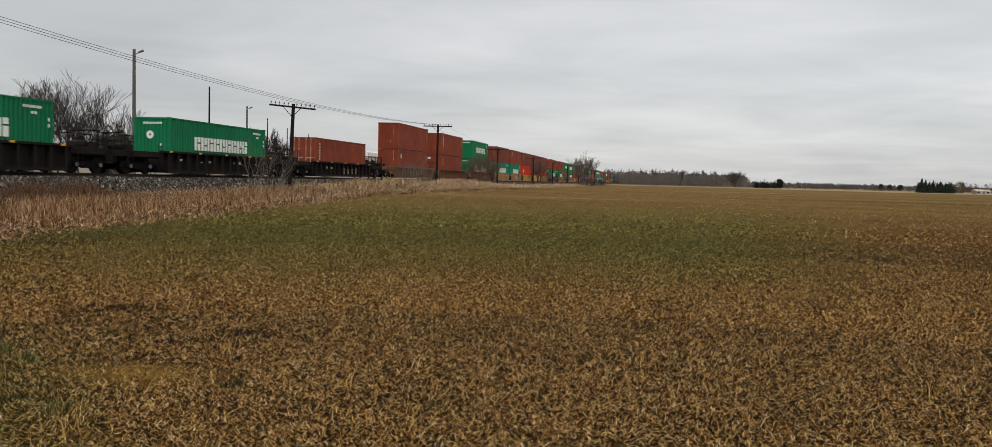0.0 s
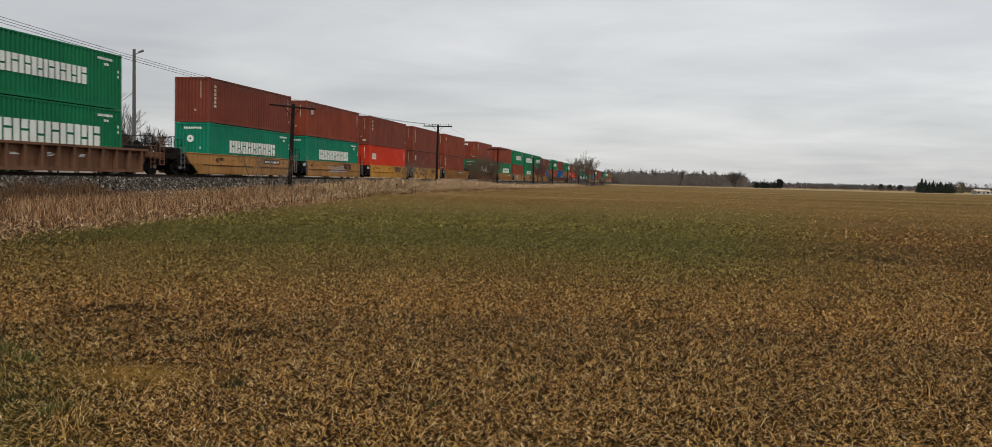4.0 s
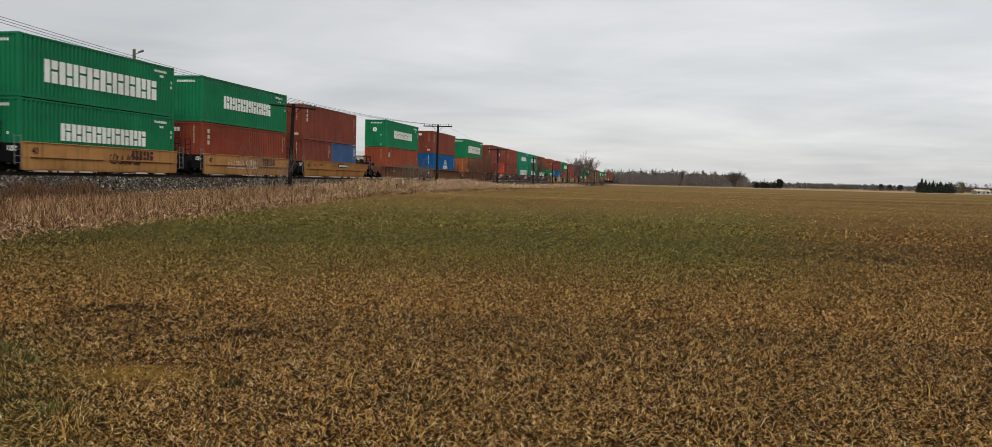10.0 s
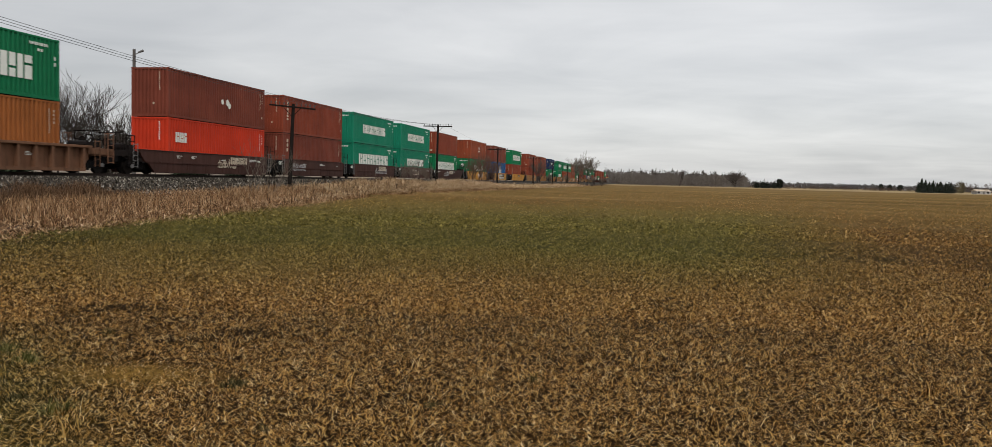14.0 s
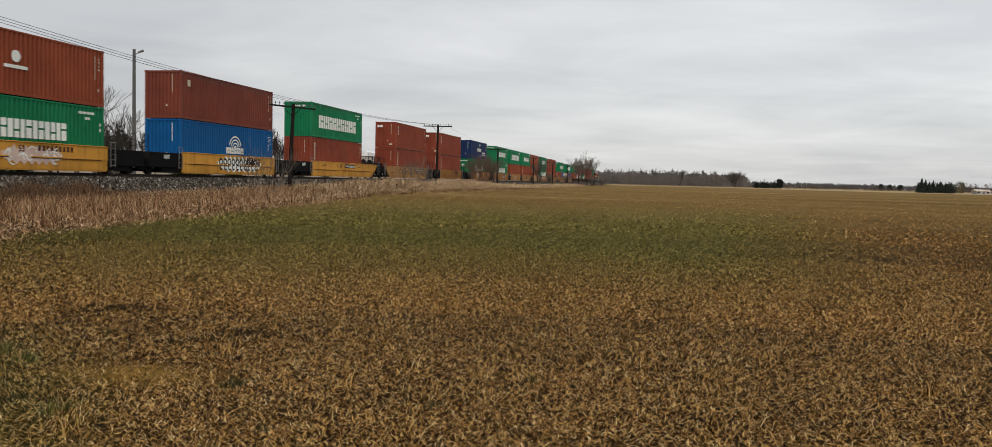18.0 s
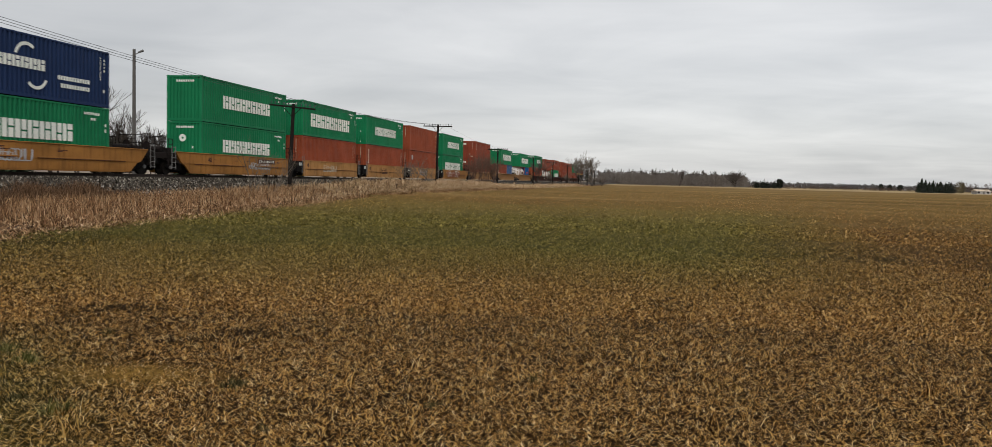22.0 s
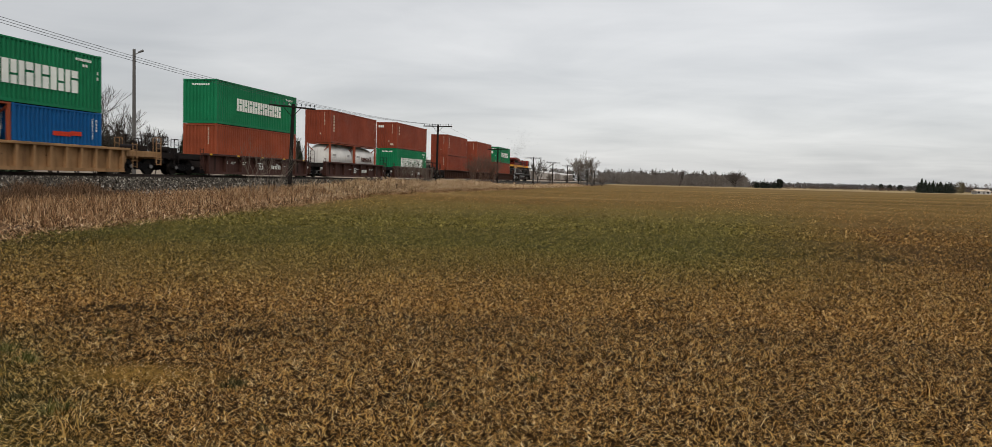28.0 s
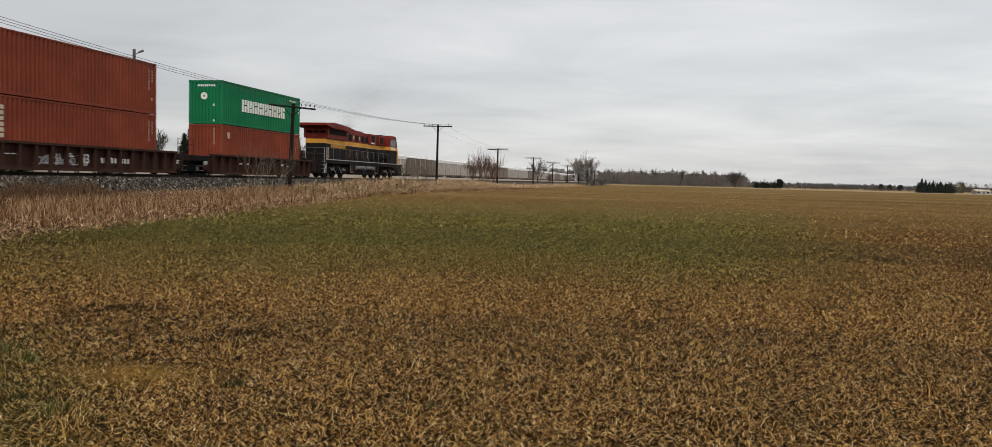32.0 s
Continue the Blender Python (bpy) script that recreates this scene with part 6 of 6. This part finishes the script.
def evergreen_shrub(x, y, h, w, seed, label="dense dark evergreen shrub beyond the railway track", clump=0.12, tones=((0, (0.03, 0.03, 0.022)), (1, (0.085, 0.075, 0.06)))):
    rng = np.random.default_rng(seed)
    n = 2600
    d = rng.normal(0, 1, (n, 3))
    d /= np.linalg.norm(d, axis=1, keepdims=True)
    lump = 0.75 + 0.25 * np.sin(d[:, 0] * 5 + seed) * np.cos(d[:, 1] * 6)
    c = d * np.array([w / 2, w / 2, h / 2]) * (lump * rng.uniform(0.55, 1.0, n) ** 0.5)[:, None] + np.array([0, 0, h / 2])
    v = (c[:, None] + rng.normal(0, clump, (n, 3, 3))).reshape(-1, 3)
    ob = thing("evergreen_shrub", label, "shrub", "", pose(x, y, float(lie(x, y)) - 0.1))
    put("foliage", fast_mesh("foliage", v, np.arange(3 * n).reshape(n, 3), islands("shrub_foliage", tones)), ob)
    bm = bmesh.new()
    rod(bm, (0, 0, 0), (0, 0, h * 0.5), 0.08, 6, 0.03)
    part("stem", bm, M_BARK, ob)


for px, dep, h, w, sd in ((165, 70, 4.6, 3.0, 1), (190, 72, 4.9, 2.8, 2)):
    tx, ty = at_view(px, dep)
    evergreen_shrub(tx, ty, h, w, sd)


# ---- the far edge of the fields ----
def woods(name, label, px0, px1, dep, n, hmin, hmax, tones, dense, seed, cone=0.0, width=0.5, size=1.0):
    """A belt of far trees, one mesh: upright bare crowns, and spires for conifers."""
    rng = np.random.default_rng(seed)
    px = rng.uniform(px0, px1, n)
    d = dep * rng.uniform(0.92, 1.12, n)
    x, y = at_view(px, d)
    h = rng.uniform(hmin, hmax, n)
    vs = []
    is_cone = rng.random(n) < cone
    m = np.count_nonzero(~is_cone)
    if m:
        bx, by, bh = x[~is_cone], y[~is_cone], h[~is_cone]
        k = dense
        t = rng.uniform(0.05, 1.0, (m, k))
        rad = bh[:, None] * width * np.sin(np.clip(t, 0.12, 1) * np.pi) ** 0.6 * 0.6
        a = rng.uniform(0, 2 * np.pi, (m, k))
        cx, cy, cz = bx[:, None] + rad * np.cos(a) * rng.random((m, k)), by[:, None] + rad * np.sin(a), bh[:, None] * t
        s = bh[:, None] * rng.uniform(0.03, 0.075, (m, k)) * size
        c = np.stack([cx, cy, cz], -1)
        up = np.stack([np.cos(a) * 0.6, np.sin(a) * 0.6, np.ones_like(a)], -1) * s[..., None] * 1.0
        sd = np.stack([-np.sin(a), np.cos(a), 0 * a], -1) * s[..., None] * 0.9
        vs.append(np.stack([c + up, c - sd, c + sd], 2).reshape(-1, 3))
    for i in np.nonzero(is_cone)[0]:
        v, _ = needle_rows(h[i], h[i] * 0.42, 70, rng)
        vs.append(v + np.array([x[i], y[i], 0]))
    v = np.concatenate(vs)
    tagged(new(name, fast_mesh(name, v, np.arange(len(v)).reshape(-1, 3), islands(name + "_tone", tones, 0.95))), label, "trees", kind="stuff")


GREYWOOD = ((0.0, (0.120, 0.106, 0.096)), (0.6, (0.165, 0.146, 0.133)), (1.0, (0.21, 0.186, 0.168)))
DARKWOOD = ((0.0, (0.012, 0.016, 0.013)), (0.7, (0.026, 0.032, 0.025)), (1.0, (0.055, 0.057, 0.045)))
MISTWOOD = ((0.0, (0.075, 0.074, 0.076)), (1.0, (0.125, 0.118, 0.114)))
RUSTWOOD = ((0.0, (0.045, 0.030, 0.024)), (1.0, (0.120, 0.082, 0.062)))
woods("far_bare_woods", "distant belt of grey leafless woods across the field", 945, 1178, 640, 420, 7.0, 9.4, GREYWOOD, 220, 1, 0, 0.9, 0.85)
woods("far_conifer_ridge", "distant dark conifers along the wooded ridge", -80, 1142, 800, 900, 12.4, 15.6, DARKWOOD, 10, 2, 1.0)
woods("far_thicket", "distant grey thicket behind the conifers", -80, 1136, 770, 460, 10.4, 12.6, GREYWOOD, 90, 12, 0, 0.9, 1.2)
for i in range(11):
    tx, ty = at_view(1018 + i * 11.3 + 3 * math.sin(i * 2.3), 630 + 8 * math.cos(i * 1.7))
    bare_tree(tx, ty, 12.4 + 1.6 * math.sin(i * 1.9), 60 + i, "tall thin leafless tree above the distant woods", 0.5, 2, 2, 0.008, 0.2, M_GREYTWIG, wide=0.7, twig=0.00022)
woods("far_dark_clump", "distant dark green conifers beside the woods", 1184, 1226, 640, 34, 4.0, 7.4, DARKWOOD, 30, 4, 0.85)
for px, dep, h, w in ((1230, 640, 8.0, 5.6), (1222, 641, 4.6, 4.4), (1212, 640, 3.8, 4.4), (1204, 640, 4.8, 4.6), (1194, 640, 4.0, 4.0), (1390, 900, 7.6, 5.0), (1404, 910, 7.2, 4.4), (1420, 900, 7.0, 5.4)):
    tx, ty = at_view(px, dep)
    evergreen_shrub(tx, ty, h, w, round(px), "dark round-topped evergreen standing above the distant hedge", 0.4, DARKWOOD)
woods("far_low_belt", "low distant belt of trees on the horizon", 1090, 1620, 1250, 1200, 4.6, 8.2, MISTWOOD, 40, 5, 0.03, 0.9, 2.2)
woods("far_hedge", "distant russet hedge line across the field", 1090, 1450, 700, 420, 1.4, 3.2, RUSTWOOD, 26, 6, 0, 0.9, 1.8)
woods("far_conifer_grove", "dark green conifer grove beside a farmhouse", 1447, 1508, 520, 300, 3.4, 6.8, DARKWOOD, 60, 7, 0.7)
for px, h in ((1449, 5.6), (1454, 9.2), (1460, 8.4), (1466, 7.2), (1472, 7.9), (1479, 6.6), (1484, 7.5), (1491, 6.4), (1497, 6.9)):
    tx, ty = at_view(px, 515)
    conifer(tx, ty, h, h * 0.6, round(px), "dark green spruce in the grove beside a farmhouse")
woods("far_yard_trees", "pale leafless yard trees beside the farmhouse", 1488, 1600, 535, 44, 3.6, 7.4, RUSTWOOD, 60, 8, 0, 0.6, 0.8)
woods("far_willow", "dense ochre leafless willow beside the farmhouse", 1511, 1520, 500, 10, 5.4, 7.2, ((0.0, (0.06, 0.052, 0.030)), (1.0, (0.13, 0.11, 0.065))), 160, 9, 0, 0.55, 0.8)
tx, ty = at_view(1160, 560)
bare_tree(tx, ty, 12.6, 41, "large leafless spreading tree at the wood's edge", 0.75, 7, 3, 0.0045, 0.08, M_GREYTWIG, wide=1.5, twig=0.00014)


def farmhouse(px, dep):
    x, y = at_view(px, dep)
    ob = thing("farmhouse", "small distant white farmhouse with a pale roof", "house", "", pose(x, y, -0.4, 0, 0, 12))
    for nm, mat, fn in (("wall", PAINT["rack_grey"], lambda b: box(b, -4.2, 4.2, -3, 3, 0, 2.3)),
                        ("roof", PAINT["cream"], lambda b: prism(b, [(-3.5, 2.2), (3.5, 2.2), (0, 3.3)], -4.6, 4.6)),
                        ("door", PAINT["rack_dark"], lambda b: box(b, -0.5, 0.5, -3.05, -2.98, 0, 2.05))):
        bm = bmesh.new()
        fn(bm)
        part(nm, bm, mat, ob)
    for wx in (-3.2, 2.6):
        bm = bmesh.new()
        box(bm, wx - 0.7, wx + 0.7, -3.05, -2.98, 0.9, 2.1)
        part("window", bm, M_GLASS, ob)


farmhouse(1548, 505)


# ---- weeds along the railway, and the field's own stubble ----
def edge_x(y):
    """Where the crop ends and the weeds begin."""
    return -12.2 - np.clip(0.15 * y, 0, 8.6)


def blades(name, label, category, x, y, h, w, lean, mat, rng, curl=0.5):
    """Bent grass blades: three corners at the foot and knee, one at the tip."""
    n = len(x)
    z = lie(x, y)
    a = rng.uniform(0, 2 * np.pi, n)
    l = lean * rng.uniform(0.2, 1.0, n)
    d = np.stack([np.cos(a), np.sin(a), 0 * a], -1)
    turn = a + rng.normal(0, curl, n)
    d2 = np.stack([np.cos(turn), np.sin(turn), 0 * a], -1)
    foot = np.stack([x, y, z - 0.01], -1)
    up = np.array([0, 0, 1.0])
    knee = foot + d * (h * l * 0.45)[:, None] + up * (h * np.sqrt(np.maximum(0.05, 1 - l ** 2)) * 0.6)[:, None]
    tip = knee + d2 * (h * (l * 0.6 + curl * 0.25))[:, None] + up * (h * np.sqrt(np.maximum(0.02, 1 - l ** 2)) * 0.4 - h * l * 0.12)[:, None]
    b = rng.uniform(0, 2 * np.pi, n)
    s = np.stack([np.cos(b), np.sin(b), 0 * b], -1) * w[:, None]
    v = np.stack([foot - s, foot + s, knee - s * 0.8, knee + s * 0.8, tip], 1).reshape(-1, 3)
    t = np.array([(0, 1, 3), (0, 3, 2), (2, 3, 4)])
    tris = (t[None] + 5 * np.arange(n)[:, None, None]).reshape(-1, 3)
    return tagged(new(name, fast_mesh(name, v, tris, mat)), label, category, kind="stuff")


def curls(name, label, x, y, l, w, mat, rng, lift=0.022):
    """Dead blades that lie curled on the soil, every way round."""
    n = len(x)
    a = rng.uniform(0, 2 * np.pi, n)
    t = a + rng.choice([-1, 1], n) * rng.uniform(0.3, 1.9, n)
    d1 = np.stack([np.cos(a), np.sin(a), 0 * a], -1)
    d2 = np.stack([np.cos(t), np.sin(t), 0 * a], -1)
    foot = np.stack([x, y, lie(x, y) + rng.uniform(-0.004, lift, n)], -1)
    up = np.array([0, 0, 1.0])
    knee = foot + d1 * (l * 0.5)[:, None] + up * (l * rng.uniform(0.0, 0.42, n))[:, None]
    tip = knee + d2 * (l * 0.5)[:, None] + up * (l * rng.uniform(-0.15, 0.42, n))[:, None]
    s2 = (np.cross(d1 + d2, up) + up * rng.uniform(-0.6, 0.6, (n, 1))) * w[:, None]
    v = np.stack([foot, knee - s2, knee + s2, tip], 1).reshape(-1, 3)
    tri = np.array([(0, 2, 1), (1, 2, 3)])
    tris = (tri[None] + 4 * np.arange(n)[:, None, None]).reshape(-1, 3)
    return tagged(new(name, fast_mesh(name, v, tris, mat)), label, "stubble", kind="stuff")


def build_weeds():
    rng = np.random.default_rng(21)
    straw = islands("dry_weed_straw", ((0.0, (0.016, 0.0078, 0.0032)), (0.4, (0.145, 0.074, 0.034)), (0.72, (0.37, 0.208, 0.104)), (0.94, (0.58, 0.39, 0.22)), (1.0, (0.70, 0.53, 0.34))), 0.9)
    pale = islands("pale_dead_grass", ((0.0, (0.045, 0.026, 0.013)), (0.35, (0.34, 0.218, 0.112)), (0.8, (0.56, 0.40, 0.235)), (1.0, (0.72, 0.58, 0.41))), 0.9)
    russet = islands("russet_weed_stems", ((0.0, (0.016, 0.0085, 0.0045)), (0.6, (0.105, 0.058, 0.030)), (1.0, (0.27, 0.17, 0.10))), 0.9)
    n = 34000
    y = 8 + 300 * rng.random(n) ** 2.0
    top_x = edge_x(y)
    x = -24.9 + (top_x + 24.9) * rng.random(n)
    clump = np.sin(x * 1.9 + np.sin(y * 0.7) * 2) * np.sin(y * 0.9 + 1.3 * np.sin(x * 0.8)) + 0.5 * np.sin(y * 2.3 + x * 1.1) * np.sin(x * 3.7 - y * 0.6)
    keep = (rng.random(n) < np.clip((66 - y) / 24, 0.08, 1)) & (rng.random(n) < np.clip(0.55 + 0.6 * clump, 0.08, 1) * np.clip((top_x + 0.3 - x) / 2.0, 0.15, 1))
    x, y, clump, top_x = x[keep], y[keep], clump[keep], top_x[keep]
    h = rng.uniform(0.10, 0.40, len(x)) * (1 + 1.0 * np.clip(clump, -0.6, 1)) * (1 + 0.9 * np.clip((y - 55) / 30, 0, 1)) * np.clip((top_x + 0.6 - x) / 3, 0.35, 1) * (1 - 0.55 * np.clip((-21.8 - x) / 1.5, 0, 1) * np.clip((60 - y) / 10, 0, 1))
    blades("dry_weeds", "tall dry straw-coloured grass along the railway bank", "dry grass", x, y, h, 0.0042 + 0.0001 * y, 0.8, straw, rng, 1.0)
    n = 72000
    y = 8 + 240 * rng.random(n) ** 1.8
    x = -24.6 + (edge_x(y) + 24.9) * rng.random(n) ** 0.85
    # a ragged fringe where the bank's dead grass lies over the edge of the crop
    m = 16000
    fy = 9 + 130 * rng.random(m) ** 1.7
    fx = edge_x(fy) + 0.25 + rng.normal(0, 0.42, m) + 0.35 * np.sin(fy * 0.8) * np.sin(fy * 0.31)
    curls("fringe_grass", "pale trampled grass along the edge of the crop", fx, fy, rng.uniform(0.07, 0.2, m) * (1 + fy / 90), 0.004 + 0.00011 * fy, straw, rng, 0.05)
    close = y < 46 + rng.normal(0, 5, n)
    for name, sel, mat in (("matted_grass", close, straw), ("bleached_grass", ~close, pale)):
        gx, gy = x[sel], y[sel]
        curls(name, "matted dead grass lying on the railway bank" if mat == straw else "bleached matted grass lying along the track", gx, gy, rng.uniform(0.10, 0.32, len(gx)) * (1 + gy / 120), 0.0048 + 0.00011 * gy, mat, rng, 0.26)
    n = 11000
    y = rng.uniform(23.5, 34.5, n)
    x = rng.normal(-23.1, 0.6, n)
    h = rng.uniform(0.35, 0.95, n) * np.exp(-((y - 29) / 3.7) ** 4) * (0.85 + 0.2 * np.sin(y * 2.1 + x * 1.3)) + 0.12
    blades("russet_weeds", "dead reddish-brown weeds standing below the ballast", "dead weeds", x, y, h, np.full(n, 0.006), 0.4, russet, rng, 0.4)
    # pale grass heaped on the mound further along
    n = 64000
    y = 40 + 230 * rng.random(n) ** 1.5
    x = -24.9 + (edge_x(y) + 25.2) * rng.random(n)
    lump = np.sin(x * 1.7 + np.sin(y * 0.5) * 2) * np.sin(y * 0.7) + 0.4 * np.sin(y * 1.9 + x)
    ok = (rng.random(n) < 0.65 + 0.5 * lump) & (rng.random(n) < np.clip((y - 40) / 18, 0, 1))
    x, y, lump = x[ok], y[ok], lump[ok]
    h = rng.uniform(0.22, 0.62, len(x)) * (1 + 0.6 * lump) * np.clip((edge_x(y) + 0.8 - x) / 2.5, 0.3, 1)
    blades("pale_grass", "pale bleached dead grass heaped along the track", "dry grass", x, y, h, 0.006 + 0.00012 * y, 0.95, pale, rng, 1.2)
    # upright stems along the foot of the bank
    n = 40000
    y = rng.uniform(19, 52, n)
    x = edge_x(y) - 0.4 - 5.0 * rng.random(n) ** 1.2
    dense = np.sin(x * 1.3 + y * 0.4) * np.sin(y * 0.8) > -0.45
    x, y = x[dense], y[dense]
    blades("standing_stems", "upright russet and straw-coloured stems along the bank's foot", "dead weeds", x, y, rng.uniform(0.25, 0.65, len(x)) * np.clip((edge_x(y) - x) / 1.5, 0.3, 1), np.full(len(x), 0.0075), 0.35, straw, rng, 0.3)
    n = 2600
    y = 14 + 60 * rng.random(n) ** 1.6
    x = -24.4 + (np.minimum(edge_x(y), -18.0) + 25.0) * rng.random(n)
    blades("weed_stalks", "bare upright weed stalks on the bank", "dead weeds", x, y, rng.uniform(0.35, 0.95, n), 0.006 + 0.00008 * y, 0.3, russet, rng, 0.2)


build_weeds()


def build_stubble():
    rng = np.random.default_rng(33)
    # random tones; the near-black lower half paints shaded gaps among the blades
    tone = islands("stubble_blades_gap_shade", ((0.0, (0.004, 0.0019, 0.0005)), (0.47, (0.046, 0.0195, 0.0040)), (0.66, (0.36, 0.178, 0.041)), (0.90, (0.69, 0.42, 0.140)), (1.0, (0.90, 0.68, 0.38))), 0.85,
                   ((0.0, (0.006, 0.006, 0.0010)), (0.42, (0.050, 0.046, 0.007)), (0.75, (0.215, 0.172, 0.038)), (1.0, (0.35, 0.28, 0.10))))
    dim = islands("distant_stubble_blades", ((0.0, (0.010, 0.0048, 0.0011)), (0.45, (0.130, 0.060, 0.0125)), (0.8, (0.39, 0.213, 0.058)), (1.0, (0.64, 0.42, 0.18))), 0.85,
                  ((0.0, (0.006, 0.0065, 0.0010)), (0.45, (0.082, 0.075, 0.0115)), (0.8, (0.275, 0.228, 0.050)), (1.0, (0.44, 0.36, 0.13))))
    # density thins out with distance
    def patch(n, r0, r1, power):
        r = r0 * (r1 / r0) ** (rng.random(n) ** power)
        a = np.radians(rng.uniform(-46, 26, n))
        return r * np.sin(a), r * np.cos(a)
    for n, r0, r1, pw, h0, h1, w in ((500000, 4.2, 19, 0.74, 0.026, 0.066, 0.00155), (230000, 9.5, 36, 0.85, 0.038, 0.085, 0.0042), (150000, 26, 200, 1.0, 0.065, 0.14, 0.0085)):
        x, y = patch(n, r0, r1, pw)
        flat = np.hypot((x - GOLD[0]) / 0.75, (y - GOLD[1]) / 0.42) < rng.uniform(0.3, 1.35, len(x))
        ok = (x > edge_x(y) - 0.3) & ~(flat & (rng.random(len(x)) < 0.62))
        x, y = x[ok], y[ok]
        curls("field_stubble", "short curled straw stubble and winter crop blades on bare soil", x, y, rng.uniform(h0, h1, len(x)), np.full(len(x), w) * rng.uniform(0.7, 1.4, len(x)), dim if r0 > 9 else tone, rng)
    # the same stubble all round, thinner
    n = 42000
    x, y = rng.uniform(-11, 14, n), rng.uniform(-10, 12, n)
    ok = (np.hypot(x, y) < 4.6) | (np.degrees(np.arctan2(x, y)) < -44) | (np.degrees(np.arctan2(x, y)) > 25)
    x, y = x[ok & (x > edge_x(y) - 0.3)], y[ok & (x > edge_x(y) - 0.3)]
    curls("field_stubble", "short curled straw stubble and winter crop blades on bare soil", x, y, rng.uniform(0.04, 0.09, len(x)), np.full(len(x), 0.004), tone, rng)
    # a few coarser tufts and stalks
    n = 46
    tx, ty = patch(n, 4.5, 24, 1.0)
    xs, ys, hs = [], [], []
    for cx, cy in zip(tx, ty):
        m = rng.integers(12, 34)
        xs.append(cx + rng.normal(0, 0.045, m)), ys.append(cy + rng.normal(0, 0.045, m)), hs.append(rng.uniform(0.08, 0.2, m))
    x, y, h = np.concatenate(xs), np.concatenate(ys), np.concatenate(hs)
    blades("grass_tufts", "coarse grass tufts growing in the stubble", "grass tuft", x, y, h, np.full(len(x), 0.003), 0.75, tone, rng, 0.4)


build_stubble()

def tuft(px, dep, seed, count, size, dark):
    """A single tuft of coarse grass."""
    rng = np.random.default_rng(seed)
    cx, cy = at_view(px, dep)
    mat = islands("tuft_blades", ((0, (0.012, 0.010, 0.004)), (0.6, (0.05, 0.045, 0.014)), (1, (0.20, 0.16, 0.07))) if dark else ((0, (0.03, 0.035, 0.008)), (0.6, (0.09, 0.09, 0.022)), (1, (0.34, 0.28, 0.12))))
    ob = blades("grass_tuft", "single coarse tuft of grass on the field", "grass tuft", cx + rng.normal(0, size * 0.28, count), cy + rng.normal(0, size * 0.28, count), rng.uniform(0.5, 1.0, count) * size, np.full(count, 0.0042), 0.9, mat, rng, 0.3)


for tpx, tdep, tseed, tcount, tsize, tdark in ((88, 5.25, 1, 90, 0.17, False), (372, 6.0, 2, 170, 0.13, True), (20, 5.5, 3, 160, 0.11, True), (690, 5.6, 8, 90, 0.08, True), (170, 7.9, 9, 120, 0.09, True), (420, 5.0, 10, 80, 0.07, True), (40, 6.6, 4, 110, 0.16, False), (12, 7.0, 5, 90, 0.15, False), (850, 6.4, 6, 50, 0.10, True), (560, 9.5, 7, 40, 0.12, True)):
    tuft(tpx, tdep, tseed, tcount, tsize, tdark)

# a short dark post by the bank
bm = bmesh.new()
box(bm, -0.03, 0.03, -0.03, 0.03, 0, 0.75, 0.01)
post_x, post_y = at_view(157, 37.0)
marker = tagged(new("marker_post", mesh_of(bm, "marker_post", M_POLE)), "short dark wooden post standing in the bank weeds", "post")
marker.matrix_basis = pose(post_x, post_y, float(lie(post_x, post_y)) - 0.1)


# ---- thin exhaust smoke that drifts along with the locomotive ----
def build_smoke():
    soot = islands("thin_exhaust_soot", ((0.0, (0.03, 0.028, 0.026)), (1.0, (0.07, 0.066, 0.062))), 1.0, None, 0.0)
    ob = thing("exhaust_smoke", "thin grey diesel exhaust smoke above the locomotive", "smoke")
    MOVING.append((ob, TRACK_X, 876.0, RAIL_Z + 4.8))
    rng = np.random.default_rng(5)
    for i in range(6):
        t = i / 5
        n = 6500
        c = rng.normal(0, 1, (n, 3)) * np.array([0.4 + 0.9 * t, 1.0 + 2.8 * t, 0.4 + 1.2 * t])
        c[:, 2] = np.maximum(c[:, 2], -0.3 - 1.4 * t)
        v = (c[:, None] + rng.normal(0, 0.0060, (n, 3, 3))).reshape(-1, 3)
        puff = put("puff", fast_mesh("puff", v, np.arange(3 * n).reshape(n, 3), soot), ob, Matrix.Translation((0, 0.2 + 11.0 * t, 0.6 + 4.2 * t ** 0.8)))


build_smoke()


def motions():
    """The whole train rolls towards the camera's side at a steady speed."""
    for ob, x, y, z in MOVING:
        walk(ob, [(0.0, pose(x, y, z)), (SECONDS, pose(x, y - 25.0 * SECONDS, z))])


motions()
